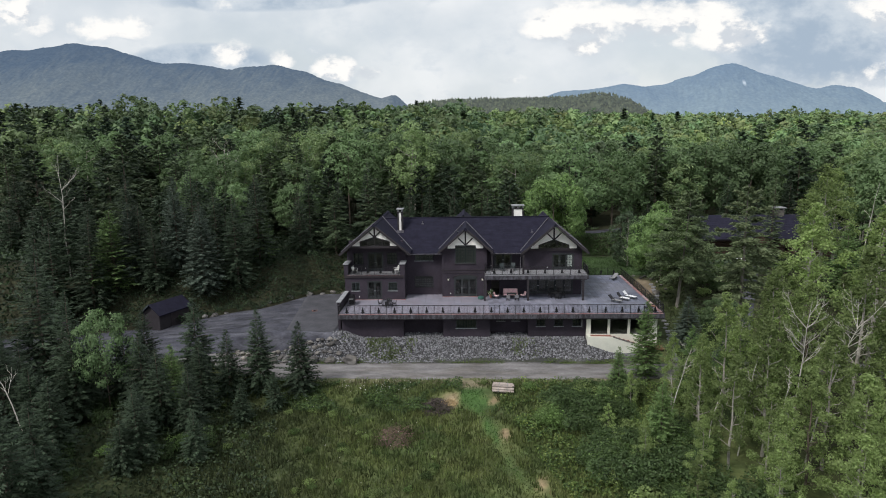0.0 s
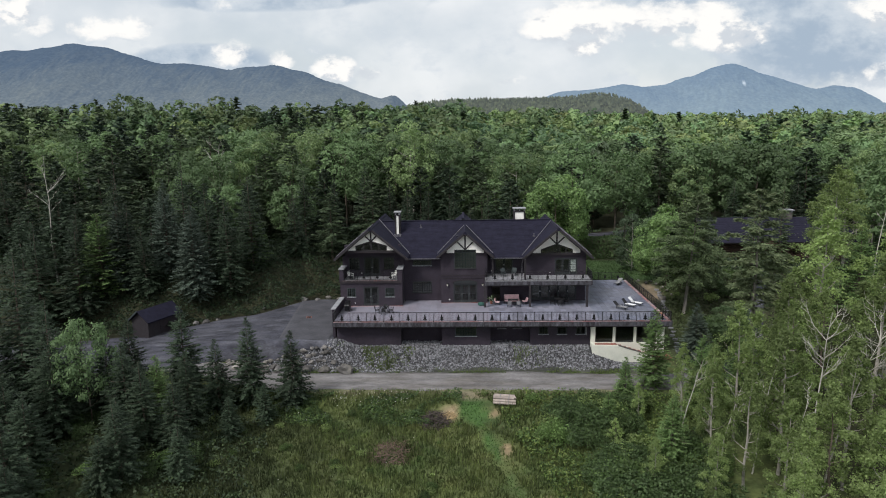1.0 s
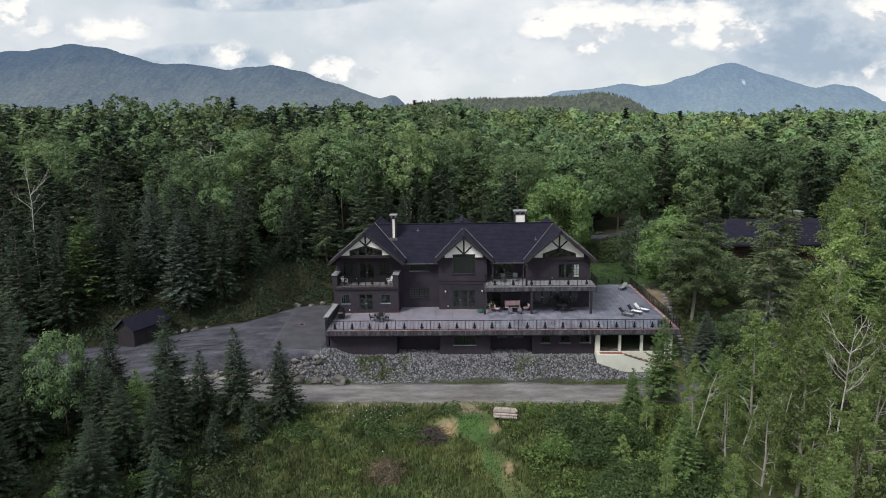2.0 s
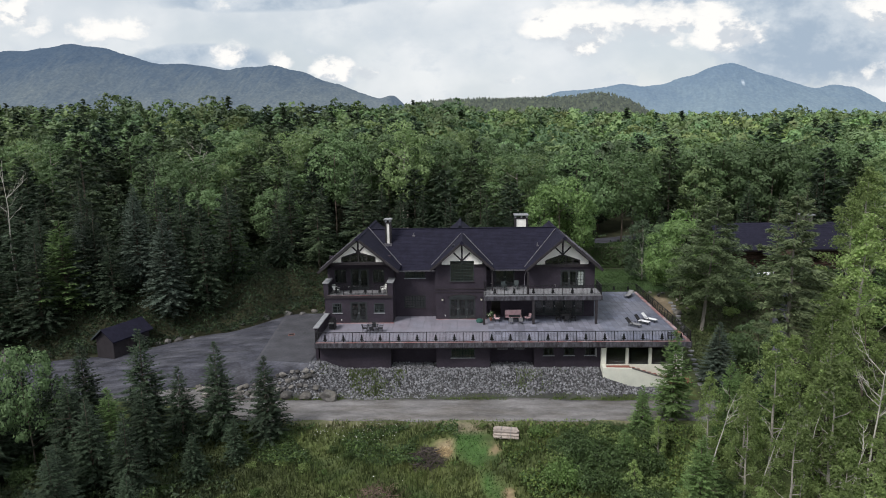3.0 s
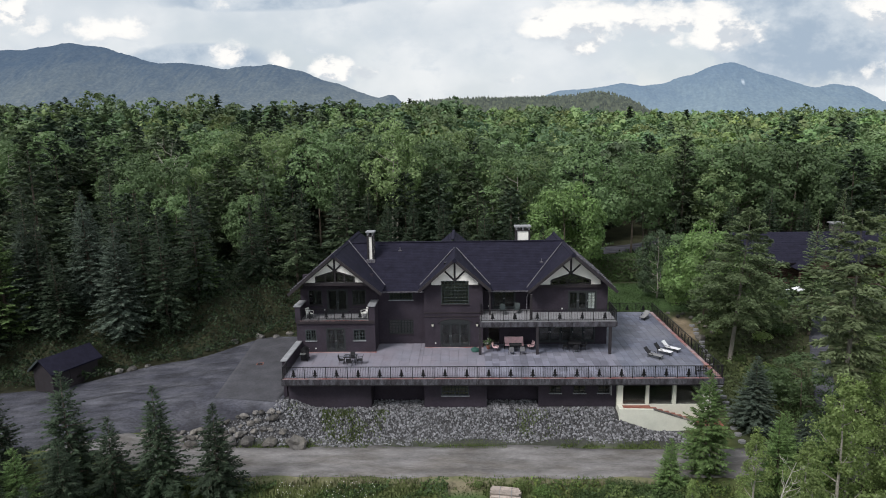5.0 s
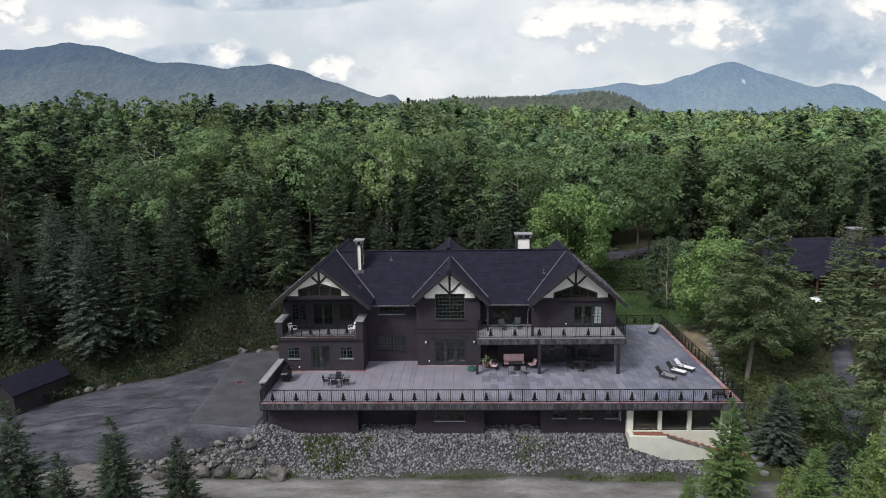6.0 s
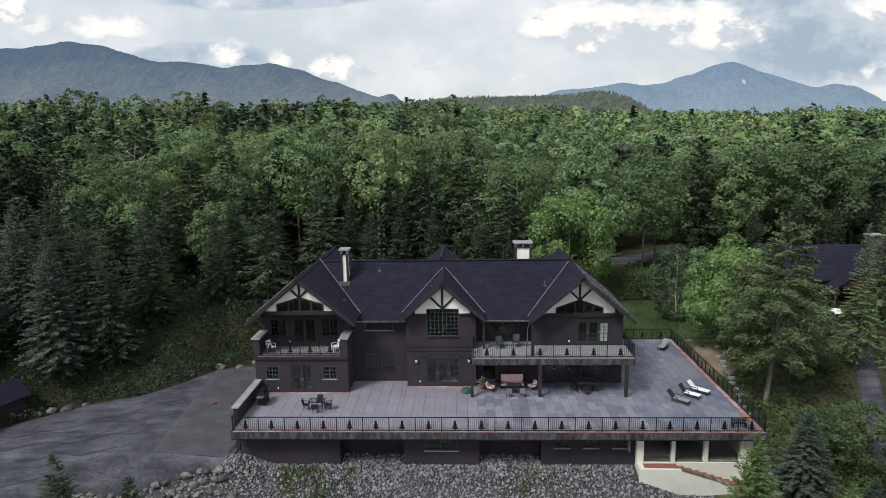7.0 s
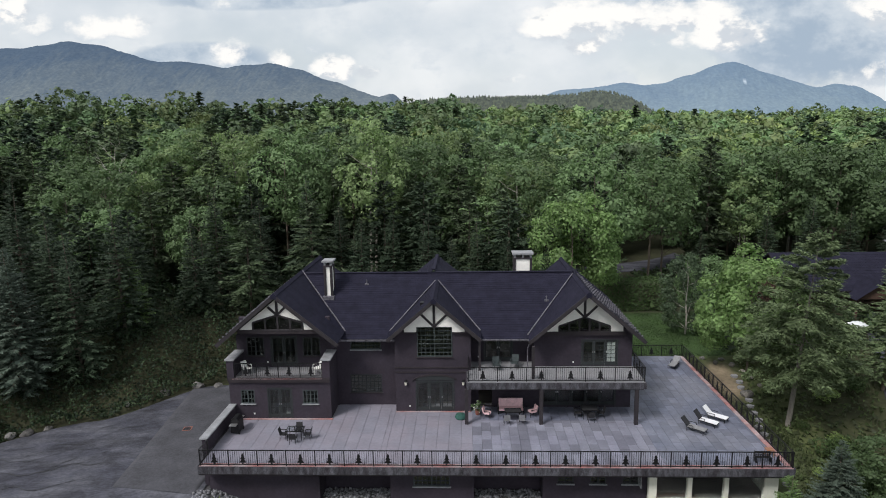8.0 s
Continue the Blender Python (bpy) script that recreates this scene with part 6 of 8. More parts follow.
for p, x, y, s in fixed:
    put(p, x, y, s, rng.uniform(0, 360))
    taken.append((x, y))
made = 0
while made < 205:
    x, y = rng.uniform(-75, 110), rng.uniform(-20, 72)
    if not in_view(x, y) or crowded(x, y, taken, 3.6):
        continue
    if y < 27 and -1 < x < 52 or y < 46 and 23 < x < 46:
        continue
    if x < 0 and y < drive_back(x) + 6.5 and y > -9:
        continue
    if y < 0 and -27 < x < 52:
        continue
    if 36 < x < 78 and y < 31.5 + 12 * (x > 53):
        continue
    if y < 66 and 26 < x < 52 and y > 44 and abs(y - 50 - 14 * ((x - 28) / 22) ** 2) < 5:
        continue
    broad = rng.uniform() < (0.66 if y > 38 else 0.42) - 0.42 * (x < -18 and y < 46) + 0.2 * (x > 45) - 0.5 * (y < 41 and -4 <= x < 25)
    broad = broad and not (-18 < x < 4 and y < 36)
    p = oak[int(rng.integers(4))] if broad else wood_sp[1 + int(rng.integers(2))]
    if not broad and y < 37 and x < 25:
        p = (sp_mid, wood_sp[1], wood_sp[2], wood_sp[1])[int(rng.integers(4))]
    tall = (8.0 + 9.5 * float(ease(18, 58, y)) if x < 25 else 17.0) * rng.uniform(0.85, 1.12)
    s = tall / {sp_mid: 13.0, wood_sp[0]: 13.0, wood_sp[1]: 15.0, wood_sp[2]: 19.0, oak[0]: 18.5, oak[1]: 20.0, oak[2]: 17.0, oak[3]: 17.5}[p]
    turn, wide = rng.uniform(0, 360), rng.uniform(0.9, 1.15) * min(1.35, s ** -0.35)
    if not (36 < x < 53 and y < 43.5):   # the clearing behind the lawn stays open
        put(p, x, y, s, turn, wide)
    taken.append((x, y))
    made += 1

# --- the forest beyond, too many to count ---


def forest_kind(kind, n, leaf, r):
    if kind < 5:
        H, R = r.uniform(14, 18.5), r.uniform(4.2, 6.0)
        _, c, o = round_crown(H, R, r.uniform(0.3, 0.45), n, r, 22, 99, r.uniform(0.65, 0.9))
        return leaf_tris(c, leaf, 0.3, o, 0.85, r, 0.42)
    _, c, o = fan_boughs(r.uniform(15, 19.5), r.uniform(3.4, 4.6), 0.25, 40, n, r, 0.6, 0.12)
    return spray_tris(c, o, leaf * 1.55, 0.27, r)


GREENS = np.array([(0.082, 0.128, 0.062), (0.096, 0.148, 0.068), (0.114, 0.168, 0.072), (0.136, 0.192, 0.080), (0.162, 0.216, 0.086)])
DARKS = np.array([(0.042, 0.068, 0.040), (0.052, 0.080, 0.046), (0.040, 0.062, 0.038)])


def forest(name, y0, y1, pitch, n, leaf, label):
    """A stretch of the closed woods: domed broad-leaved crowns with soft conifers between them."""
    kinds = [forest_kind(k, n, leaf, np.random.default_rng(200 + k)) for k in range(9)]
    vs, cs = [], []
    y = y0
    while y < y1:
        half = 0.735 * (y + 66) + 5
        for k in range(int(2 * half / pitch)):
            x = 13 - half + (k + rng.uniform(-0.1, 1.1)) * pitch
            yy = y + rng.uniform(-0.5, 0.5) * pitch
            if yy > float(crest_y(x)) + 14 or crowded(x, yy, taken, 3.0) and yy < 76:
                continue
            con = rng.uniform() < 0.58 - 0.44 * float(ease(-70, 20, x)) + 0.16 * float(wave(np.array(x), np.array(yy), 22)) - 0.10 * float(ease(90, 160, yy)) - 0.2 * float(ease(-40, -10, yy - float(crest_y(x))))
            # greens get lighter towards +x, with sunlight there put into their colour
            sunlit_east = float(ease(-40, 110, x))
            q = kinds[int(rng.integers(5, 9))] if con else kinds[int(rng.integers(0, 5))]
            s, a = rng.uniform(0.72, 1.06) * (1 - 0.14 * con * float(ease(-60, -20, yy - float(crest_y(x))))) * (1.10 if con and rng.uniform() < 0.05 else 1.0), rng.uniform(0, math.tau)
            ca, sa = math.cos(a) * s, math.sin(a) * s
            w = np.stack([q[:, 0] * ca - q[:, 1] * sa + x, q[:, 0] * sa + q[:, 1] * ca + yy, q[:, 2] * s + float(ground_z(x, yy))], 1)
            vs.append(w.astype(np.float32))
            col = (DARKS[int(rng.integers(3))] if con else GREENS[int(min(4, rng.integers(0, 4) + round(rng.uniform(0, 1.6) * sunlit_east)))]) * rng.uniform(0.6, 1.45) * (1 + 0.25 * sunlit_east) * (1 + rng.uniform(-0.12, 0.12, 3) * (1, 0.3, 1))
            cs.append(np.tile(col, (len(w), 1)))
        y += pitch * 0.9
    ob = part(name, tris_mesh(name, np.concatenate(vs), np.concatenate(cs)), FOREST)
    tagged(ob, label, "forest", kind="stuff")


forest("forest", 72, 110, 6.2, 800, 0.76, "dense mixed green forest behind the lodge")
forest("forest", 110, 180, 6.8, 430, 1.02, "dense mixed green forest on the rising slope")
forest("forest", 180, 345, 7.8, 230, 1.4, "distant mixed green forest up to the crest")


# ---- shrubs, hedge, grass ----
def shrub(name, R, H, n, leaf, material, label, seed, at, group="shrubs"):
    """A low bush: a few stems and clumps of leaves."""
    r = np.random.default_rng(seed)
    g, cs, out = Geo(), [], []
    for i in range(9):
        a, q = i * 2.4, R * math.sqrt((i + 0.3) / 9) * 0.8
        p = np.array((math.cos(a) * q, math.sin(a) * q, H * r.uniform(0.45, 0.85) * (1 - 0.35 * q / R)))
        g.tube([(p[0] * 0.15, p[1] * 0.15, 0), tuple(p * (0.6, 0.6, 0.6)), tuple(p)], [0.03, 0.02, 0.008], 3)
        d = unit(r.normal(size=(n // 9, 3)))
        cs.append(p + d * r.uniform(0.3, 1, (n // 9, 1)) ** 0.5 * (R * 0.42, R * 0.42, H * 0.32))
        out.append(d)
    t = thing(name, label, "shrub", group, at=at)
    part("woody_base", g, BARK, t)
    part("foliage", tris_mesh("foliage", leaf_tris(np.concatenate(cs), leaf, 0.5, np.concatenate(out) * 0.8, 0.7, r)), material, t)
    return t


bush = [shrub("shrub", 1.5, 1.9, 1100, 0.17, LEAF_SHRUB, "bushy green shrub in the meadow", 301, spot(24.5, -15.5)),
        shrub("shrub", 1.3, 1.4, 750, 0.18, LEAF_LIGHT, "low light green shrub in the meadow", 302, spot(21.5, -12.0)),
        shrub("shrub", 1.9, 2.2, 2200, 0.15, LEAF_HEDGE, "dense dark green shrub", 303, spot(41.9, 2.4))]
put(bush[2], 42.0, 5.4, 0.9, 40, 1.15)
put(bush[2], 43.0, -0.6, 1.0, 120, 1.1)
for i in range(95):
    while True:
        x, y = rng.uniform(18.5, 34), rng.uniform(-40, -9)
        if x > 19 + 0.28 * (-9 - y) + rng.uniform(0, 3) and not (x > 30.5 and y > -6):
            break
    put(bush[int(rng.integers(3))], x, y, rng.uniform(0.55, 1.15), rng.uniform(0, 360), rng.uniform(0.9, 1.2))
for x, y, s, k in ((1.6, -13.2, 0.45, 1), (4.8, -11.4, 0.35, 0), (7.0, -10.6, 0.3, 0), (-8.5, -19.5, 0.5, 1), (18.6, -8.2, 0.5, 1), (20.0, -8.9, 0.5, 0), (15.6, -7.9, 0.3, 1), (-14.0, -22.5, 0.6, 0), (22.6, -9.2, 0.5, 0),
                   (25.2, -8.8, 0.6, 2)):
    put(bush[k], x, y, s, rng.uniform(0, 360))
for i in range(70):
    x, y = rng.uniform(-9, 13), rng.uniform(-34, -10)
    if np.hypot(x - 11.5, y + 11.0) > 2.6:
        put(bush[int(rng.integers(2))], x, y, rng.uniform(0.16, 0.36), rng.uniform(0, 360), rng.uniform(0.9, 1.4))
for i in range(60):
    x, y = rng.uniform(-34, -6), rng.uniform(-38, -10)
    if x < 1 - 0.35 * (y + 16) - 8:
        put(bush[2 if rng.uniform() < 0.8 else 0], x, y, rng.uniform(0.4, 0.8), rng.uniform(0, 360), rng.uniform(0.9, 1.2))
for x, y, s in ((40.6, 14.0, 0.4), (40.9, 9.0, 0.4), (39.8, 4.4, 0.4), (44.2, -6.6, 0.8), (48.5, 2.0, 0.7), (47.0, 13.5, 0.7), (39.2, 22.5, 0.6), (40.5, 26.5, 0.8), (43.5, 20.5, 0.8), (46.0, 15.5, 0.9), (44.4, 12.5, 0.8), (49.0, 19.5, 0.9), (53.5, 10.0, 0.9), (44.0, 17.5, 0.9), (42.6, 7.5, 0.6), (43.4, 4.0, 0.7)):
    put(bush[int(rng.integers(3))], x, y, s, rng.uniform(0, 360))


def undergrowth(name, x0, x1, y0, y1, keep, n, leaf, high, colours, label):
    """Low growth over a stretch of ground, uneven in height."""
    x, y = rng.uniform(x0, x1, n), rng.uniform(y0, y1, n)
    m = keep(x, y)
    x, y = x[m], y[m]
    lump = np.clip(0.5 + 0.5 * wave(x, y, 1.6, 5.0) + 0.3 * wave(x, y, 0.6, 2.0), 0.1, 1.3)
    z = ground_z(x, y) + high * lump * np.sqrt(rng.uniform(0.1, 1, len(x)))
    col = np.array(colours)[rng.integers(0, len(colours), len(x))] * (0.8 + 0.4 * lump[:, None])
    v = leaf_tris(np.stack([x, y, z], 1), leaf, 0.7, None, 0.7)
    tagged(part(name, tris_mesh(name, v, np.repeat(col, 3, 0)), FOREST), label, "undergrowth", kind="stuff")


def bank_edge(x, y):
    return y > drive_back(x) + 0.15 + 0.4 * wave(x, y, 1.5)


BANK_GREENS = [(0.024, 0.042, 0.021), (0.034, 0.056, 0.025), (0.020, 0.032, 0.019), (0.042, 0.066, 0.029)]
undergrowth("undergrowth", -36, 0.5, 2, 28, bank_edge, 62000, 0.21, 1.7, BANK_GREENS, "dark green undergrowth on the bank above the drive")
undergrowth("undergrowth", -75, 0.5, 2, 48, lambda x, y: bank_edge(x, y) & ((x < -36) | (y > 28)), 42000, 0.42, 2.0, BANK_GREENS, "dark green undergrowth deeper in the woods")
undergrowth("undergrowth", 0.5, 110, 19.5, 60, lambda x, y: ~((x > 27) & (x < 40) & (y < 33.5)) & ~((x > 27) & (x < 52) & (np.abs(y - 50 - 14 * ((x - 28) / 22) ** 2) < 4.5)) & (np.abs(x - 13) < 0.735 * (y + 66)), 36000, 0.5, 1.6,
            [(0.05, 0.08, 0.035), (0.065, 0.10, 0.04), (0.04, 0.06, 0.035)], "dark green undergrowth beneath the trees")
undergrowth("undergrowth", 36.2, 62, -9, 20, lambda x, y: ~((np.abs(x - 42.9 - 15 * np.clip((y + 4) / 32, 0, 1) ** 1.1) < 1.4)) & (x > 37.5 + 0.1 * y), 9000, 0.3, 0.6,
            [(0.06, 0.085, 0.035), (0.08, 0.11, 0.04), (0.05, 0.06, 0.03)], "low plants and litter on the shady slope")


undergrowth("meadow_plants", -4, 13.5, -12.6, -7.9, lambda x, y: (wave(x, y, 1.7, 7.0) + 0.35 * wave(x, y, 5.0, 1.0) > -0.15) & (np.hypot(x - 12.0, y + 10.9) > 1.9), 15000, 0.16, 0.75,
            [(0.065, 0.105, 0.036), (0.095, 0.145, 0.045), (0.05, 0.08, 0.034)], "dark leafy plants beside the lane")
undergrowth("meadow_plants", 16.3, 33, -30, -7.9, lambda x, y: (wave(x, y, 1.9, 3.0) > -0.35 + 0.06 * (19 - x)) & (x > 16.6 + 0.27 * (-9 - y)) & (np.hypot(x - 17.1, y + 9.0) > 1.5), 34000, 0.17, 1.0,
            [(0.075, 0.12, 0.036), (0.11, 0.165, 0.045), (0.055, 0.09, 0.032), (0.15, 0.195, 0.055)], "tangled leafy green plants at the edge of the meadow")
# greens darkened to carry the shade between the young spruces
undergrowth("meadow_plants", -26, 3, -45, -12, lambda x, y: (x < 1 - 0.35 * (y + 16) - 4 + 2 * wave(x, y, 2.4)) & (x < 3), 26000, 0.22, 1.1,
            [(0.040, 0.060, 0.027), (0.056, 0.084, 0.033), (0.032, 0.048, 0.025)], "leafy plants between the young spruces, shade put into their colour")


def blades(name, x, y, lo, hi, wide, label, tint=None):
    n = len(x)
    z = ground_z(x, y)
    h = rng.uniform(lo, hi, n) * (0.75 + 0.35 * wave(x, y, 1.3, 3.0))
    a = rng.uniform(0, math.tau, n)
    dx, dy = np.cos(a) * wide / 2, np.sin(a) * wide / 2
    lx, ly = rng.normal(size=n) * 0.22 * h, rng.normal(size=n) * 0.22 * h
    v = np.stack([np.stack([x - dx, y - dy, z], 1), np.stack([x + dx, y + dy, z], 1), np.stack([x + lx, y + ly, z + h], 1)], 1).reshape(-1, 3)
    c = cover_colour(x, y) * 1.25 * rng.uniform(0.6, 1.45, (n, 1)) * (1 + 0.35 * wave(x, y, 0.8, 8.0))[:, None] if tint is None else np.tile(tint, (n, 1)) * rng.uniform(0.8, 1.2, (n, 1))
    tagged(part(name, tris_mesh(name, v, np.repeat(c, 3, 0)), GRASS), label, "grass", kind="stuff")


def mown(x, y):
    return (np.abs(x - 14.4 - 0.25 * (-9 - y)) < 1.0 + 0.5 * wave(x, y, 1.5, 2.0) + 0.7 * ease(-13, -10, y) - 0.035 * (-9 - y)) & (y > -26)


x, y = rng.uniform(-12, 34, 95000), rng.uniform(-46, -7.6, 95000)
m = (~mown(x, y)) & (rng.uniform(size=len(x)) < np.minimum(np.minimum(ease(-12, -6, x), ease(34, 29, x)), ease(-46, -36, y)) * 1.0 + 0.02) & (np.hypot(x - 12.3, y + 10.6) > 1.3) & ((np.abs(x - 15.9 - 0.24 * (-9 - y) + 0.6 * wave(x, y, 4, 2.2)) > 0.4) | (wave(x, y, 1.1, 9.0) < 0.2))
g = mown(x, y)
g_x, g_y = x[g], y[g]
blades("mown_grass", g_x, g_y, 0.06, 0.2, 0.10, "short trodden grass on the mown track")
blades("meadow_grass", x[m], y[m], 0.25, 0.75, 0.10, "tall uneven meadow grass with seed heads")
x, y = rng.uniform(-9, 30, 15000), np.where(rng.uniform(size=15000) < 0.6, rng.uniform(-2.75, -1.6, 15000), -6.7 - 1.6 * rng.uniform(0, 1, 15000) ** 0.7)
m = wave(x, y, 2.4, 1.0) + 0.6 * wave(x, y, 0.7, 2.0) > -0.1
blades("verge_grass", x[m], y[m], 0.08, 0.28, 0.08, "short green grass on the verges of the lane", (0.11, 0.15, 0.05))
x, y = rng.uniform(0, 27, 30000), rng.uniform(-1.9, 0.3, 30000)
m = (ease(2.4, 0.3, np.hypot((x - 4.6) / 2.2, y + 0.8) + 1.1 * wave(x, y, 1.3, 2.0)) * 0.9 + ease(1.8, 0.2, np.hypot((x - 20.5) / 2.6, y + 0.6) + 0.6 * wave(x, y, 0.9, 3.0)) * 0.5) * (0.55 + 0.7 * wave(x, y, 0.7)) > rng.uniform(0.12, 1, len(x))
blades("bank_weeds", x[m], y[m], 0.22, 0.42, 0.12, "patches of weeds between the rubble stones", (0.115, 0.145, 0.06))
x, y = rng.uniform(28.5, 40, 11000), rng.uniform(19.2, 33, 11000)
blades("lawn_grass", x, y, 0.05, 0.11, 0.09, "short green lawn beside the terrace", (0.042, 0.076, 0.025))
x, y = rng.uniform(37.2, 40, 3000), rng.uniform(0, 12, 3000)
blades("slope_grass", x, y, 0.1, 0.3, 0.08, "thin grass on the slope beside the terrace", (0.06, 0.078, 0.032))


def flowers(n, x0, x1, y0, y1, label):
    x, y = rng.uniform(x0, x1, n), rng.uniform(y0, y1, n)
    c = np.stack([x, y, ground_z(x, y) + rng.uniform(0.45, 0.85, n)], 1)
    tagged(part("wildflowers", tris_mesh("wildflowers", leaf_tris(c, 0.05, 1.5, None, 1.0)), FLOWER), label, "flowers", kind="stuff")


flowers(170, 1.5, 8.5, -10.2, -8.3, "small white blossoms on plants beside the lane")
flowers(60, -2, 11, -30, -9, "scattered white wildflower heads in the meadow")

# clipped hedge behind the lawn
h = thing("hedge", "clipped dense green hedge behind the lawn", "hedge", at=(33.0, 35.0, float(ground_z(33, 35))))
n = 11000
u, w = rng.uniform(-5.6, 5.6, n), rng.uniform(0, 1, n)
top = rng.uniform(size=n) < 0.4
hy = np.where(top, rng.uniform(-1.5, 1.5, n), np.where(rng.uniform(size=n) < 0.8, -1.5, 1.5)) + rng.normal(size=n) * 0.08
hz = np.where(top, 3.3 - 0.16 * (hy / 1.5) ** 2, w * 3.2) + 0.12 * wave(u, hy, 1.2) + rng.normal(size=n) * 0.05
out = np.where(top[:, None], (0.0, 0.0, 1.0), np.stack([np.zeros(n), np.sign(hy), np.zeros(n)], 1))
part("foliage", tris_mesh("foliage", leaf_tris(np.stack([u, hy + 0.35 * np.sin(u * 0.3), hz], 1), 0.17, 0.5, out, 0.7)), LEAF_HEDGE, h)
part("core", Geo().box(-5.3, -1.0, 0, 5.3, 1.4, 2.9), BARK, h, "dark twiggy inside")


# ---- dead wood ----
def snag(at, H, seed, label, lean=0.1, boughs=9, fork=0.5):
    """A bare dead tree: a slim leaning trunk, rising forked limbs and many thin twigs."""
    r = np.random.default_rng(seed)
    g = Geo()
    path = [(lean * H * (k / 6) ** 1.5 + 0.08 * math.sin(k * 2.1), 0.08 * math.cos(k * 1.7), H * k / 6) for k in range(7)]
    g.tube(path, [0.006 * H * (1 - k / 6.5) + 0.008 for k in range(7)], 6)
    for i in range(boughs):
        k = min(5.9, 6 * (fork + (1 - fork) * r.uniform(0, 0.95)))
        j = int(k)
        p = np.array(path[j]) * (1 - k + j) + np.array(path[j + 1]) * (k - j)
        a, l = r.uniform(0, math.tau), r.uniform(0.09, 0.2) * H
        out = np.array((math.cos(a) + lean, math.sin(a), 0))
        q = p + out * l * 0.4 + (0, 0, l * r.uniform(0.2, 0.5))
        e = q + out * l * 0.35 + (0, 0, l * r.uniform(0.3, 0.8))
        g.tube([p, q, e], [0.0021 * H, 0.0014 * H, 0.005], 4)
        for s in range(4):
            u = q + (e - q) * r.uniform(0, 0.8)
            b = a + r.uniform(-1.2, 1.2)
            t = l * r.uniform(0.25, 0.5)
            g.tube([u, u + (math.cos(b) * t * 0.6, math.sin(b) * t * 0.6, t * 0.4), u + (math.cos(b) * t * 0.8, math.sin(b) * t * 0.8, t)], [0.014, 0.01, 0.005], 3)
    t = thing("dead_tree", label, "tree", "dead trees", at=at)
    part("trunk", g, BARK_DEAD, t)


snag(spot(-39.2, 13.0), 16.5, 401, "bare bleached dead trunk among dark trees", 0.02)
snag(spot(-30.5, 45.9), 16.0, 402, "bare dead tree with twisted boughs in the woods", 0.05, 14)
snag(spot(39.9, -21.2), 12.0, 403, "bare white dead birch leaning over young trees", 0.26, 14, 0.68)
snag(spot(39.0, -20.6), 13.2, 404, "bare pale dead tree with forked boughs", 0.05, 14, 0.62)
snag(spot(31.0, -16.5), 8.0, 410, "thin bare dead sapling with pale twigs", 0.2, 6, 0.6)
snag(spot(35.6, -19.5), 8.5, 411, "slim pale dead birch among young trees", 0.12, 6, 0.5)
snag(spot(36.8, -22.0), 7.5, 405, "bare pale dead sapling", 0.15, 6)
snag(spot(33.5, -18.5), 7.0, 406, "thin bare dead sapling leaning over", 0.2, 4)
snag(spot(-19.0, -23.8), 9.5, 407, "leaning bleached dead trunk in the meadow's edge", -0.34, 5)
snag(spot(-20.0, -25.4), 8.0, 408, "leaning bleached dead trunk beside dark spruces", -0.3, 3)
snag(spot(66.0, 16.0), 13.0, 409, "pale bare birch trunk beside the cabin", 0.1, 4)
snag(spot(67.2, 15.4), 12.0, 412, "pale slim birch trunk beside the cabin", 0.16, 4)


def brush_pile(name, at, R, H, n, material, label, seed):
    r = np.random.default_rng(seed)
    g = Geo()
    for i in range(n):
        a, q = r.uniform(0, math.tau), R * math.sqrt(r.uniform())
        z = H * (1 - (q / R) ** 1.5) * r.uniform(0.2, 1)
        p = Vector((math.cos(a) * q, math.sin(a) * q, z))
        b = r.uniform(0, math.pi)
        d = Vector((math.cos(b), math.sin(b), r.uniform(-0.25, 0.3))) * r.uniform(0.3, 0.75) * R * 0.6
        g.tube([p - d, p, p + d + Vector((0, 0, 0.05))], [0.018, 0.032, 0.01], 3)
    t = thing(name, label, "brush pile", at=at)
    part("brush", g, material, t)


brush_pile("brush_pile", spot(11.0, -11.5), 1.5, 1.05, 260, TWIG, "heap of dark dead branches in the meadow", 501)
brush_pile("straw_heap", spot(12.3, -10.6), 0.75, 0.25, 160, STRAW, "heap of tan dry straw beside the branches", 502)
brush_pile("dead_bush", spot(7.9, -16.4), 1.9, 0.4, 260, DEAD_STALK, "low reddish-brown dead bush in the meadow", 503)
w = thing("log_stack", "short stack of pale split logs held by two straps", "log stack", at=(17.5, -8.95, float(ground_z(17.5, -8.95))), turn=-8)
for k in range(15):
    row, i = (0, k) if k < 6 else (1, k - 6) if k < 11 else (2, k - 11)
    c = (i - 2.5) * 0.22 + 0.11 * row
    part("log", Geo().tube([(-1.0 - 0.07 * (k % 2), c, 0.11 + 0.2 * row), (0, c, 0.115 + 0.2 * row), (1.05 - 0.08 * (k % 3), c, 0.11 + 0.2 * row)], [0.115, 0.12, 0.105], 7), SPLIT_LOG, w)
for a in (-0.4, 0.4):
    part("strap", Geo().tube([(a, -0.7, 0.02), (a, -0.69, 0.22), (a, -0.36, 0.645), (a, 0.36, 0.645), (a, 0.69, 0.22), (a, 0.7, 0.02)], [0.022] * 6, 4), GREY_FABRIC, w)


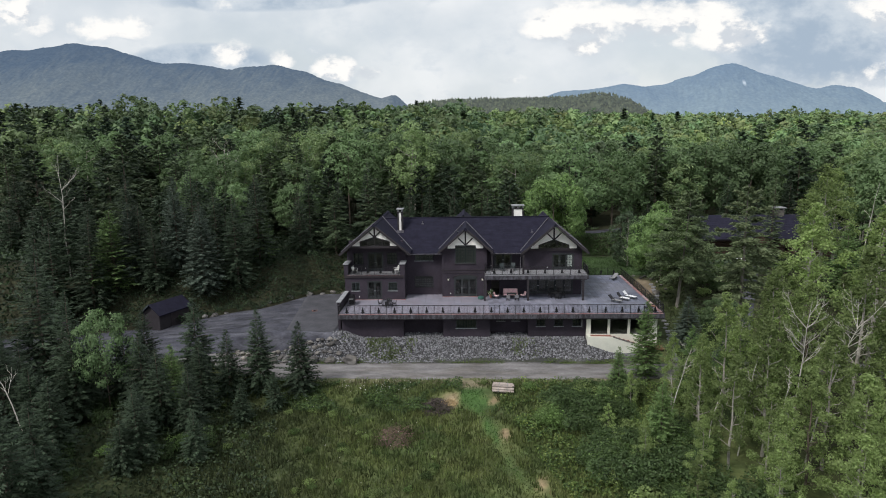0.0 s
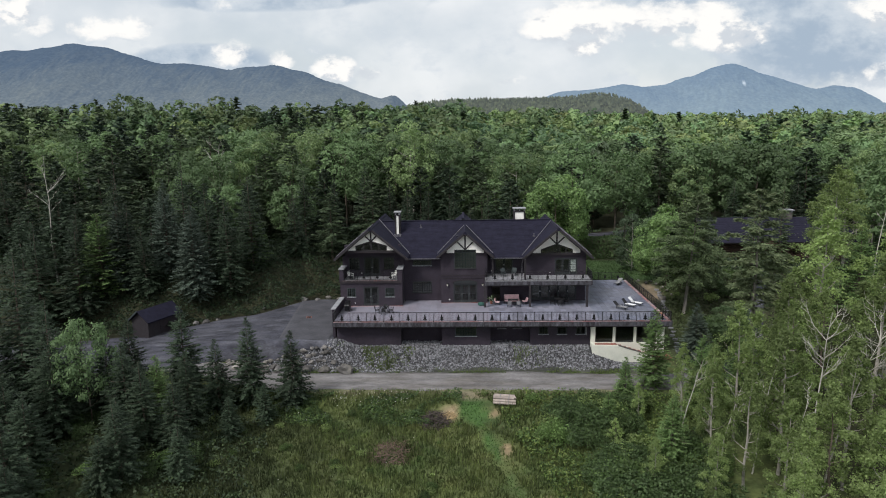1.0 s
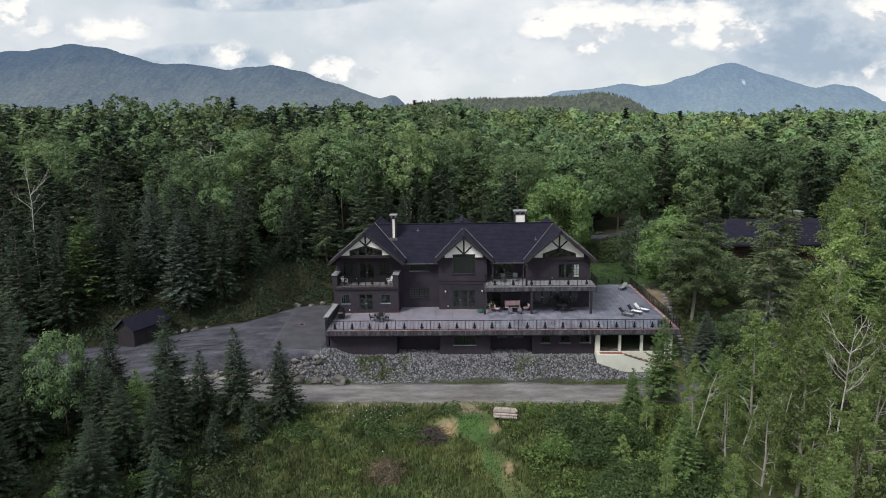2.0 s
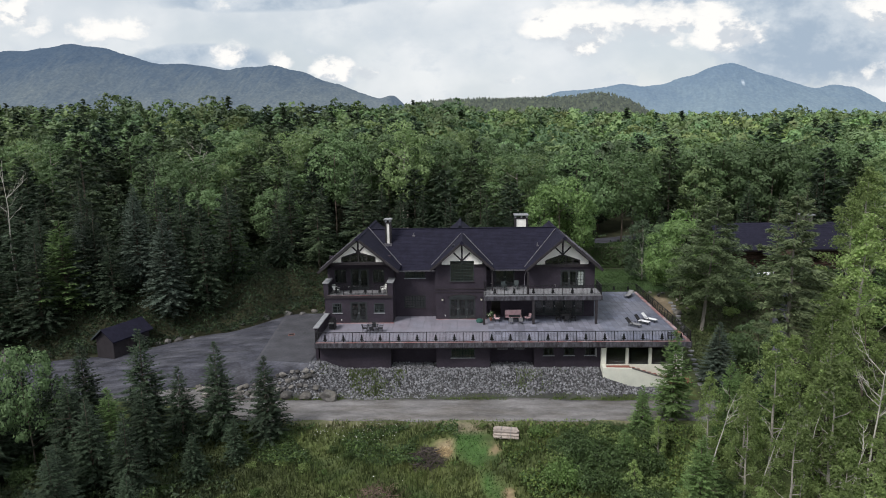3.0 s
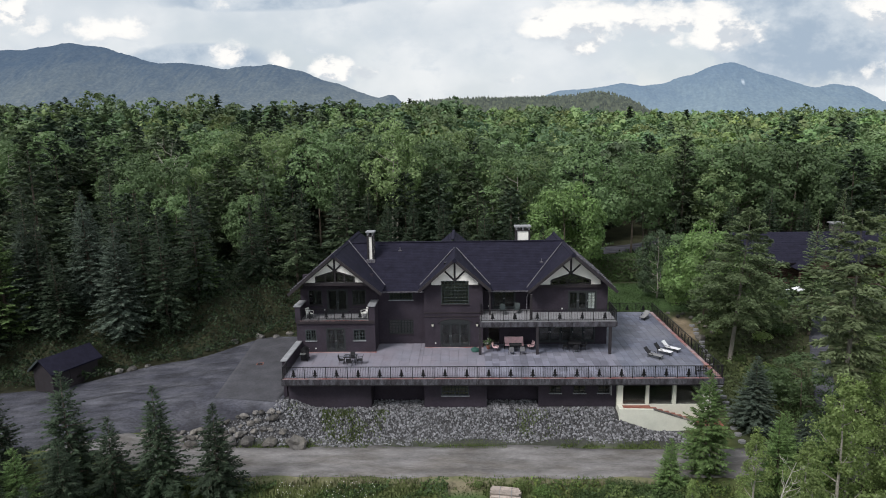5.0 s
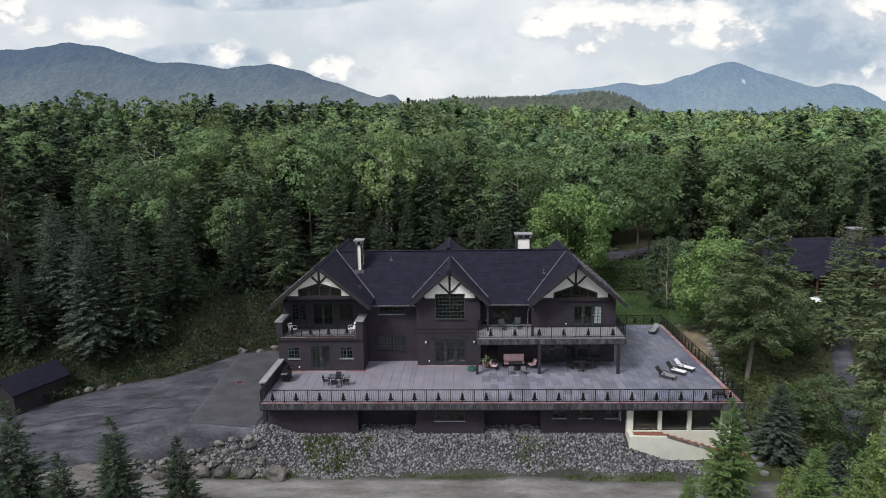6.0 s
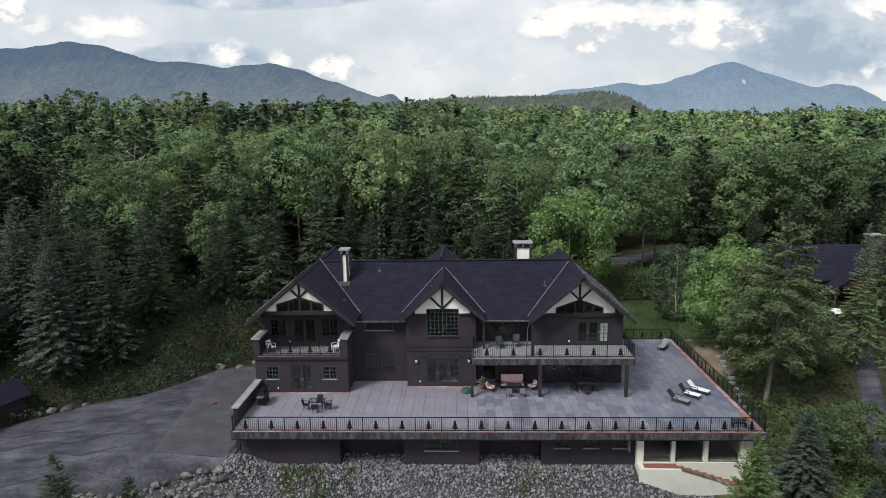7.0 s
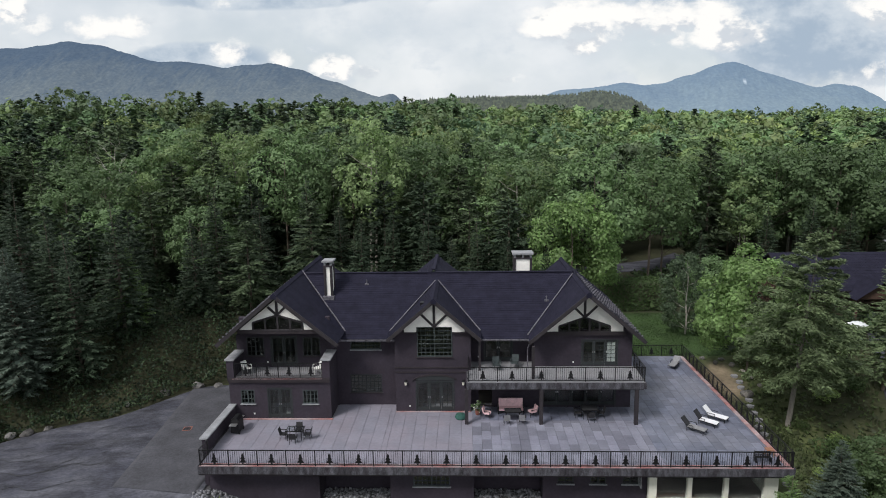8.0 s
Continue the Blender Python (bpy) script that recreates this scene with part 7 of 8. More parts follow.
def stone_mesh(name, seed, flat=0.75, rough=0.28, fine=False):
    bm = bmesh.new()
    bmesh.ops.create_icosphere(bm, subdivisions=2 if fine else 1, radius=0.5)
    r = random.Random(seed)
    off = Vector((r.uniform(0, 50), r.uniform(0, 50), r.uniform(0, 50)))
    for v in bm.verts:
        k = 1 + rough * noise.noise(v.co * 2.2 + off) + rough * 0.7 * noise.noise(v.co * 5 + off)
        v.co = Vector((v.co.x * k * r.uniform(0.95, 1.05) * 1.15, v.co.y * k, v.co.z * k * flat))
    me = bpy.data.meshes.new(name)
    bm.to_mesh(me)
    bm.free()
    return me


boulders = [stone_mesh("boulder", 600 + k, 0.8, 0.45, True) for k in range(6)]
for me in boulders:
    me.materials.append(BOULDER)


def boulder(x, y, z, s, k, label="rounded grey lichen-spotted boulder"):
    ob = new("boulder", boulders[k % 6])
    ob.location, ob.scale, ob.rotation_euler = (x, y, z), (s, s * 0.9, s * 0.95), (0.2 * math.sin(k), 0.15 * math.cos(k * 2), k * 1.3)
    tagged(ob, label, "boulder", "boulders along the drive")


for i in range(46):
    x = -0.7 - 0.23 * i + 0.1 * math.sin(i * 5.1)
    y = float(drive_front(x)) - 0.2 - 0.34 * (i % 3) + 0.1 * math.sin(i * 2.2)
    boulder(x, y, float(ground_z(x, y)) + 0.12 + 0.06 * (i % 2), 0.36 + 0.3 * abs(math.sin(i * 1.7)), i, "small rounded stone in the dry edge of the drive")
for i, (x, y, s) in enumerate(((1.3, -2.4, 1.5), (-1.0, -2.1, 1.15), (-2.9, -2.1, 1.2), (-4.4, -2.2, 1.25), (-5.9, -2.4, 0.8), (-7.2, -2.9, 0.9), (-8.8, -3.3, 0.8), (-0.2, -1.3, 0.7), (-3.6, -1.4, 0.6), (-6.6, -1.9, 0.7), (-9.9, -3.4, 0.8), (-8.1, -2.3, 0.6))):
    boulder(x, y, float(ground_z(x, y)) + s * 0.22, s, i + 2, "large rounded grey boulder beside the lane")
for i, (x, y, s) in enumerate(((-8.0, 17.0, 0.9), (-6.2, 17.2, 0.7), (-10.2, 15.6, 0.8), (-18.4, 9.5, 0.9), (-19.6, 9.2, 0.8), (-20.4, 8.6, 0.7), (-17.2, 10.2, 0.6), (-5.0, 18.2, 0.8), (-3.4, 17.6, 0.6), (-12.5, 13.5, 0.6),
                               (38.6, 13.0, 0.9), (37.8, 17.5, 0.5), (38.5, 18.1, 0.45), (39.1, 17.2, 0.5), (39.5, 16.2, 0.45), (39.9, 15.2, 0.5), (40.2, 14.2, 0.5), (37.0, 18.4, 0.45), (36.3, 18.9, 0.4), (44.6, -1.8, 0.8), (45.2, -0.9, 0.6),
                               (41.5, -4.4, 0.5), (39.8, -4.6, 0.5), (38.4, -4.4, 0.45), (40.6, -4.2, 0.5))):
    boulder(x, y, float(ground_z(x, y)) + s * 0.2, s, i, "small pale boulder among plants")

# ---- shed, gate pillar, log cabin ----
s = thing("shed", "low dark wooden shed with a shallow dark roof beside the drive", "shed", at=(-23.5, 7.2, -3.35), turn=-20)
s.scale = (0.76, 0.78, 1.25)
part("wall", Geo().box(-1.7, -3.0, 0, -1.6, 3.0, 1.75).box(1.5, -3.0, 0, 1.6, 3.0, 1.6).box(-1.6, 2.9, 0, 1.5, 3.0, 1.7), TIMBER, s)
part("wall", Geo().slab([(-1.6, -3.0, 0), (1.5, -3.0, 0), (1.5, -3.0, 1.6), (0, -3.0, 2.45), (-1.6, -3.0, 1.7)], (0, 0.1, 0)), TIMBER, s)
part("roof", Geo().slab([(0, -3.4, 2.62), (2.1, -3.4, 1.62), (2.1, -3.4, 1.52), (0, -3.4, 2.52)], (0, 6.8, 0)), SHINGLE, s, "dark shingled roof slope")
part("roof", Geo().slab([(0.0, -3.4, 2.62), (-2.1, -3.4, 1.62), (-2.1, -3.4, 1.52), (0.0, -3.4, 2.52)], (0, 6.8, 0)), SHINGLE, s, "dark shingled roof slope")
part("roof_edge", Geo().beam((-2.12, -3.42, 1.6), (0, -3.42, 2.62), 0.06, 0.16), SASH, s, "grey-green roof edge board")
part("door", Geo().box(1.605, -0.8, 0.05, 1.66, 0.8, 1.5), TRIM, s)
p = thing("gate_pillar", "square stone gate pillar with a pale cap beside the drive", "pillar", at=(-34.4, 3.8, float(ground_z(-34.4, 3.8))))
part("shaft", Geo().box(-0.35, -0.35, 0, 0.35, 0.35, 1.95), BOULDER, p)
part("cap", Geo().box(-0.5, -0.5, 1.95, 0.5, 0.5, 2.1).add([(-0.5, -0.5, 2.1), (0.5, -0.5, 2.1), (0.5, 0.5, 2.1), (-0.5, 0.5, 2.1), (0, 0, 2.4)], [(0, 1, 4), (1, 2, 4), (2, 3, 4), (3, 0, 4)]), TRIM, p)

cabin = thing("log_cabin", "dark brown log cabin with a blue-black roof and stone chimney", "house", at=(0, 0, 0))
CZ = -0.6
for k in range(13):
    z = CZ + 0.15 + 0.28 * k
    part("log", Geo().tube([(51.5, 31.6, z), (72.0, 31.6, z)], [0.15, 0.15], 7), LOG, cabin)
    part("log", Geo().tube([(51.7, 31.3, z + 0.13), (51.7, 40.0, z + 0.13)], [0.15, 0.15], 7), LOG, cabin)
g = Geo()
course_faces(g, (50.5, 30.2, 3.0), (73.0, 30.2, 3.0), (50.5, 35.8, 6.1), (73.0, 35.8, 6.1), 14)
part("roof", g, SHINGLE, cabin, "blue-black shingled front slope")
part("roof_deck", Geo().slab([(50.5, 30.2, 2.95), (73.0, 30.2, 2.95), (73.0, 35.8, 6.05), (50.5, 35.8, 6.05)], (0, 0.06, -0.16)), TIMBER, cabin)
part("roof_back", Geo().slab([(50.5, 41.4, 3.0), (73.0, 41.4, 3.0), (73.0, 35.8, 6.1), (50.5, 35.8, 6.1)], (0, -0.06, -0.16)), SHINGLE, cabin)
part("gable_wall", Geo().slab([(51.6, 31.0, 3.0), (51.6, 40.6, 3.0), (51.6, 35.8, 5.7)], (0.15, 0, 0)), LOG, cabin)
g = Geo()
for side in (-1, 1):
    a0, a1, b0, b1 = (58.6 + side * 2.6, 28.2, 2.5), (58.6 + side * 2.6, 32.5, 2.5), (58.6, 28.2, 4.3), (58.6, 32.5, 4.3)
    course_faces(g, a0 if side < 0 else a1, a1 if side < 0 else a0, b0 if side < 0 else b1, b1 if side < 0 else b0, 8)
part("porch_roof", g, SHINGLE, cabin)
part("porch_gable", Geo().slab([(56.3, 28.6, 2.5), (60.9, 28.6, 2.5), (58.6, 28.6, 4.15)], (0, 0.12, 0)), LOG, cabin)
for a in (56.4, 60.8):
    part("porch_post", Geo().tube([(a, 28.7, CZ - 0.4), (a, 28.7, 2.5)], [0.14, 0.13], 8), LOG, cabin)
part("porch_rail", Geo().box(60.9, 28.6, 0.5, 72, 28.7, 0.6).box(60.9, 28.6, 0.0, 72, 28.7, 0.1), LOG, cabin)
for k in range(12):
    part("window_pane" if k % 3 == 0 else "porch_baluster", Geo().box(61 + 0.95 * k, 31.40, 1.0, 61.75 + 0.95 * k, 31.44, 2.0) if k % 3 == 0 else Geo().box(61 + 0.95 * k, 28.62, 0.1, 61.08 + 0.95 * k, 28.68, 0.5), GLASS if k % 3 == 0 else LOG, cabin)
part("porch_floor", Geo().box(56.2, 28.3, CZ - 0.5, 72, 31.5, CZ + 0.1), FASCIA, cabin)
part("chimney", Geo().box(63.9, 35.3, 4.5, 65.3, 36.5, 6.9), BOULDER, cabin, "grey stone chimney")
part("chimney_cap", Geo().box(63.7, 35.1, 7.15, 65.5, 36.7, 7.3).box(63.9, 35.3, 6.9, 64.2, 36.5, 7.15).box(65.0, 35.3, 6.9, 65.3, 36.5, 7.15), CAPSTONE, cabin, "pale stone cap")
for k in range(26):
    yy = 31.6 + 0.38 * (k % 2)
    zz = 3.0 + (yy - 30.2) * 3.1 / 5.6
    part("snow_guard", Geo().box(60.5 + 0.45 * k, yy, zz, 60.6 + 0.45 * k, yy + 0.12, zz + 0.12), VALLEY, cabin)
t = thing("tarp", "crumpled white sheet over garden things beside the cabin", "tarp", at=(55.0, 26.0, float(ground_z(55.0, 26.0))))
bm_v, bm_f = [], []
for j in range(9):
    for i in range(13):
        a, b = (i - 6) * 0.22, (j - 4) * 0.22
        bm_v.append((a, b, 0.15 + 0.75 * math.exp(-(a * a + b * b) * 0.7) + 0.08 * math.sin(i * 1.9 + j * 2.3)))
for j in range(8):
    for i in range(12):
        bm_f.append((j * 13 + i, j * 13 + i + 1, j * 13 + i + 14, j * 13 + i + 13))
part("sheet", Geo().add(bm_v, bm_f), TARP, t)
part("heap", Geo().box(-0.8, -0.5, 0, 0.8, 0.5, 0.45), BARK, t)
# stepping stones down beside the terrace
for k in range(23):
    y = 15.6 - 0.8 * k
    x = 37.15 + 0.145 * (y - 3.5) - 0.04 * max(0, y - 13) ** 2 + 0.1 * math.sin(k * 2.1)
    z = float(ground_z(x, y)) + 0.14
    ring = [(x + (0.30 + 0.04 * math.sin(k * 3 + q)) * math.cos(q * math.tau / 7), y + (0.24 + 0.04 * math.cos(k * 2 + q)) * math.sin(q * math.tau / 7), z) for q in range(7)]
    tagged(part("stepping_stone", Geo().slab(ring, (0, 0, -0.3)), CONCRETE), "flat pale stepping stone on the slope beside the terrace", "stone", "stepping stones")


# ---- terrace furniture ----
def chair(name, at, turn, frame_mat, seat_mat, label, group, cushions=False):
    c = thing(name, label, "chair", group, at=at, turn=turn)
    for i, j in ((-1, -1), (1, -1), (1, 1), (-1, 1)):
        part("leg", Geo().tube([(0.24 * i, 0.24 * j, 0), (0.22 * i, 0.22 * j, 0.42)], [0.018, 0.018], 5), frame_mat, c)
    part("seat", Geo().box(-0.25, -0.25, 0.40, 0.25, 0.25, 0.52 if cushions else 0.44), seat_mat, c)
    part("backrest", Geo().slab([(-0.25, 0.22, 0.45), (0.25, 0.22, 0.45), (0.25, 0.34, 0.92), (-0.25, 0.34, 0.92)], (0, 0.09 if cushions else 0.025, 0)), seat_mat, c)
    for i in (-1, 1):
        part("armrest", Geo().beam((0.27 * i, -0.2, 0.64), (0.27 * i, 0.26, 0.66), 0.05, 0.035).beam((0.27 * i, -0.2, 0.64), (0.25 * i, -0.22, 0.42), 0.03, 0.03), frame_mat, c)
    return c


def table(name, at, w, d, top_mat, leg_mat, label, glass=False):
    t = thing(name, label, "table", at=at)
    part("tabletop", Geo().box(-w / 2, -d / 2, 0.70, w / 2, d / 2, 0.725), top_mat, t)
    rim = Geo()
    rim.beam((-w / 2, -d / 2, 0.71), (w / 2, -d / 2, 0.71), 0.05, 0.05).beam((-w / 2, d / 2, 0.71), (w / 2, d / 2, 0.71), 0.05, 0.05).beam((-w / 2, -d / 2, 0.71), (-w / 2, d / 2, 0.71), 0.05, 0.05).beam((w / 2, -d / 2, 0.71), (w / 2, d / 2, 0.71), 0.05, 0.05)
    part("rim", rim, leg_mat, t)
    for i, j in ((-1, -1), (1, -1), (1, 1), (-1, 1)):
        part("leg", Geo().tube([(i * (w / 2 - 0.08), j * (d / 2 - 0.08), 0), (i * (w / 2 - 0.08), j * (d / 2 - 0.08), 0.69)], [0.022, 0.022], 5), leg_mat, t)
    return t


G1, G2, G3 = "chairs round the small table", "red cushioned porch seats", "dark chairs on the porch"
table("patio_table", (4.75, 3.3, 0.006), 1.1, 0.75, GLASS, IRON, "small glass-topped patio table with a dark frame")
c0 = chair("patio_chair", (3.95, 3.3, 0.006), 90, IRON, BLACK_FABRIC, "dark metal patio chair on the terrace", G1)
c0.scale = (0.86, 0.86, 0.86)
for x, y, a in ((5.55, 3.3, -90), (4.75, 2.72, 180), (4.8, 3.88, 0)):
    copy_thing(c0, pose(x, y, 0.006, 0, 0, a))
# grill
gr = thing("grill", "black covered barbecue grill on a cart beside the parapet", "grill", at=(0.45, 4.3, 0.006), turn=90)
part("cart", Geo().box(-0.45, -0.28, 0.12, 0.45, 0.28, 0.8), IRON, gr)
part("lid", Geo().slab([(-0.4, -0.28, 0.8), (-0.4, 0.28, 0.8), (-0.4, 0.26, 1.0), (-0.4, 0.1, 1.16), (-0.4, -0.12, 1.14), (-0.4, -0.27, 0.98)], (0.8, 0, 0)), IRON, gr, "rounded black lid")
for a in (-0.85, 0.46):
    part("side_shelf", Geo().box(a, -0.24, 0.78, a + 0.39, 0.24, 0.82), STEEL, gr)
for i in (-1, 1):
    part("wheel", Geo().tube([(i * 0.38, -0.3, 0.1), (i * 0.38, -0.25, 0.1)], [0.1, 0.1], 10), IRON, gr)
# red glider and chairs on the porch
so = thing("garden_sofa", "faded red cushioned three-seat garden sofa on the porch", "sofa", G2, at=(19.3, 7.4, 0.006))
so.scale = (0.92, 0.9, 0.85)
part("frame", Geo().box(-1.02, -0.4, 0.14, -0.95, 0.42, 0.64).box(0.95, -0.4, 0.14, 1.02, 0.42, 0.64).box(-0.95, 0.34, 0.15, 0.95, 0.4, 0.98).box(-0.95, -0.38, 0.24, 0.95, 0.34, 0.3), IRON, so)
for i in (-1, 0, 1):
    part("seat_cushion", Geo().box(i * 0.63 - 0.31, -0.4, 0.31, i * 0.63 + 0.31, 0.2, 0.47), RED_FABRIC, so)
    part("back_cushion", Geo().slab([(i * 0.63 - 0.31, 0.14, 0.48), (i * 0.63 + 0.31, 0.14, 0.48), (i * 0.63 + 0.31, 0.24, 1.12), (i * 0.63 - 0.31, 0.24, 1.12)], (0, 0.13, 0)), RED_FABRIC, so)
for i, j in ((-0.98, -0.36), (0.98, -0.36), (0.98, 0.38), (-0.98, 0.38)):
    part("leg", Geo().box(i - 0.03, j - 0.03, 0, i + 0.03, j + 0.03, 0.14), IRON, so)
r0 = chair("garden_chair", (17.6, 6.5, 0.006), 75, IRON, RED_FABRIC, "garden chair with faded red cushions on the porch", G2, True)
r0.scale = (0.9, 0.9, 0.85)
for x, y, a in ((20.75, 6.75, -70),):
    copy_thing(r0, pose(x, y, 0.006, 0, 0, a))
k0 = chair("garden_chair", (18.9, 5.5, 0.006), 180, IRON, GREY_FABRIC, "thin black metal chair with a grey seat on the porch", G2)
k0.scale = (0.86, 0.86, 0.86)
copy_thing(k0, pose(19.95, 5.55, 0.006, 0, 0, 172))
table("coffee_table", (19.35, 6.15, 0.006), 1.1, 0.65, BLACK_FABRIC, IRON, "dark metal porch table between red seats")
pl = thing("potted_plant", "potted plant with white blossoms beside the porch post", "plant", at=(16.9, 7.0, 0.006))
part("pot", Geo().tube([(0, 0, 0), (0, 0, 0.35)], [0.14, 0.2], 10), REDTILE, pl)
part("foliage", tris_mesh("foliage", leaf_tris(np.random.default_rng(9).normal(size=(120, 3)) * 0.18 + (0, 0, 0.62), 0.14, 0.5)), LEAF, pl)
part("blossom", tris_mesh("blossom", leaf_tris(np.random.default_rng(10).normal(size=(26, 3)) * 0.2 + (0, 0, 0.72), 0.1, 0.5)), FLOWER, pl)
table("porch_table", (24.75, 6.6, 0.006), 1.1, 0.9, BLACK_FABRIC, IRON, "dark porch dining table in shade")
d0 = chair("porch_chair", (23.95, 6.6, 0.006), 90, IRON, BLACK_FABRIC, "dark metal chair at the porch table", G3)
d0.scale = (0.86, 0.86, 0.86)
for x, y, a in ((25.55, 6.6, -90), (24.75, 5.95, 180), (24.75, 7.25, 0)):
    copy_thing(d0, pose(x, y, 0.006, 0, 0, a))
b0 = chair("balcony_chair", (18.3, 7.6, F2 + 0.022), 10, SASH, SASH, "green-grey slatted chair on the upper balcony", "balcony chairs")
copy_thing(b0, pose(19.6, 8.0, F2 + 0.022, 0, 0, -15))
w0 = chair("balcony_chair", (0.4, 7.0, F2 + 0.002), 60, WHITE_PAINT, WHITE_PAINT, "white folding chair on the small balcony", "balcony chairs")
copy_thing(w0, pose(5.45, 7.05, F2 + 0.002, 0, 0, -60))


def lounger(at, turn, fabric, label, tilt=38, head=None):
    l = thing("sun_lounger", label, "lounger", "sun loungers on the terrace", at=at, turn=turn)
    l.scale = (0.9, 0.9, 0.9)
    part("frame", Geo().beam((-0.32, -1.0, 0.3), (-0.32, 0.35, 0.3), 0.04, 0.04).beam((0.32, -1.0, 0.3), (0.32, 0.35, 0.3), 0.04, 0.04).beam((-0.32, -1.0, 0.3), (0.32, -1.0, 0.3), 0.04, 0.04), IRON, l)
    part("mattress", Geo().box(-0.3, -1.0, 0.30, 0.3, 0.3, 0.36), fabric, l)
    c, s = math.cos(radians(tilt)), math.sin(radians(tilt))
    part("backrest", Geo().slab([(-0.3, 0.3, 0.31), (0.3, 0.3, 0.31), (0.3, 0.3 + 0.75 * c, 0.31 + 0.75 * s), (-0.3, 0.3 + 0.75 * c, 0.31 + 0.75 * s)], (0, -0.05 * s, 0.05 * c)), head or fabric, l)
    for i, j in ((-0.32, -0.9), (0.32, -0.9), (0.32, 0.3), (-0.32, 0.3)):
        part("leg", Geo().tube([(i, j, 0), (i, j, 0.29)], [0.022, 0.022], 5), IRON, l)
    for i in (-1, 1):
        part("armrest", Geo().beam((i * 0.34, -0.15, 0.5), (i * 0.34, 0.4, 0.5), 0.05, 0.03).beam((i * 0.34, -0.15, 0.3), (i * 0.34, -0.15, 0.5), 0.03, 0.03), IRON, l)
    return l


lounger((31.25, 4.65, 0.006), 48, GREY_FABRIC, "dark-framed sun lounger with grey mesh, back raised", 45, BLACK_FABRIC)
lounger((32.4, 5.65, 0.006), 48, WHITE_FABRIC, "sun lounger with a white pad and black raised back", 50, BLACK_FABRIC)
lounger((33.35, 6.4, 0.006), 48, WHITE_FABRIC, "white sun lounger with its back raised", 45)
lounger((33.9, 16.4, 0.006), -35, GREY_FABRIC, "grey sun lounger with its back raised near the lawn", 35)
be = thing("bench", "black iron bench beside the corner of the railing", "bench", at=(34.0, 0.6, 0.006))
be.scale = (0.75, 0.75, 0.75)
for i in (-0.6, 0.6):
    part("end", Geo().box(i - 0.03, -0.22, 0, i + 0.03, 0.22, 0.42).box(i - 0.03, 0.18, 0.42, i + 0.03, 0.24, 0.85), IRON, be)
for k in range(4):
    part("slat", Geo().box(-0.57, -0.22 + 0.11 * k, 0.42, 0.57, -0.14 + 0.11 * k, 0.45), IRON, be)
for k in range(3):
    part("slat", Geo().box(-0.57, 0.2, 0.5 + 0.12 * k, 0.57, 0.23, 0.58 + 0.12 * k), IRON, be)
sq = thing("wooden_stool", "small orange-stained wooden stool beside the bench", "stool", at=(34.7, 1.3, 0.006))
part("seat", Geo().box(-0.22, -0.22, 0.42, 0.22, 0.22, 0.46), ORANGE_WOOD, sq)
for i, j in ((-1, -1), (1, -1), (1, 1), (-1, 1)):
    part("leg", Geo().tube([(0.2 * i, 0.2 * j, 0), (0.17 * i, 0.17 * j, 0.42)], [0.022, 0.022], 5), ORANGE_WOOD, sq)
um = thing("folded_parasol", "folded dark green parasol with base beside the porch post", "parasol", at=(15.7, 6.4, 0.006))
part("base", Geo().tube([(0, 0, 0), (0, 0, 0.1)], [0.35, 0.3], 14), GREEN_PLASTIC, um)
part("cover", Geo().tube([(0, 0, 0.1), (0, 0, 0.28), (0.02, 0, 0.4)], [0.42, 0.36, 0.05], 12), GREEN_PLASTIC, um)


def wall_lamp(x, y, z):
    l = thing("wall_lantern", "small wall lantern with frosted glass beside the arched door", "lamp", "wall lanterns", at=(x, y, z))
    part("bracket", Geo().box(-0.05, -0.04, -0.12, 0.05, -0.004, 0.2).box(-0.02, -0.16, 0.16, 0.02, -0.04, 0.2), IRON, l)
    part("shade", Geo().tube([(0, -0.16, -0.14), (0, -0.16, 0.1)], [0.07, 0.11], 6), LAMP_GLASS, l)
    part("hood", Geo().tube([(0, -0.16, 0.105), (0, -0.16, 0.2)], [0.14, 0.03], 6), IRON, l)


wall_lamp(11.75, CY, 2.2)
wall_lamp(15.9, CY, 2.2)
for x, y, z in ((0.95, LY, 0.35), (12.0, CY, 0.4), (23.85, RY, F2 + 0.35), (17.05, 9.35, F2 + 0.4), (1.5, LU, F2 + 0.4)):
    part("power_outlet", Geo().box(x - 0.05, y - 0.03, z - 0.06, x + 0.05, y - 0.002, z + 0.06), WHITE_PAINT, lodge, "small white outdoor socket")

# ---- pieces: rubble bank and terrace pavers ----
stones = [stone_mesh("stone", 700 + k, 0.8, 0.3) for k in range(8)]
bank = thing("rubble_bank", "bank of loose grey angular rubble below the house", "rubble", kind="structure")
for me in stones:
    me.materials.append(ROCK)


def on_bank(x, y):
    wall_y = 2.2 if (6.9 < x < 11.2 or 16.6 < x < 20.8) else 0.75
    if not (-1.2 < x < 32.4) or not (-2.35 + 0.25 * math.sin(x * 0.9) + (0.6 if x > 10.5 else 0.0) < y < wall_y):
        return False
    if x > 27 and y > -0.45:
        return False
    return True


def rubble_spot(x, y):
    """Rubble lies on the bank and, farther out, between the boulders under the drive."""
    return on_bank(x, y) or (-9.5 < x < -1.2 and float(drive_front(x)) - 1.6 < y < float(drive_front(x)) - 0.1)


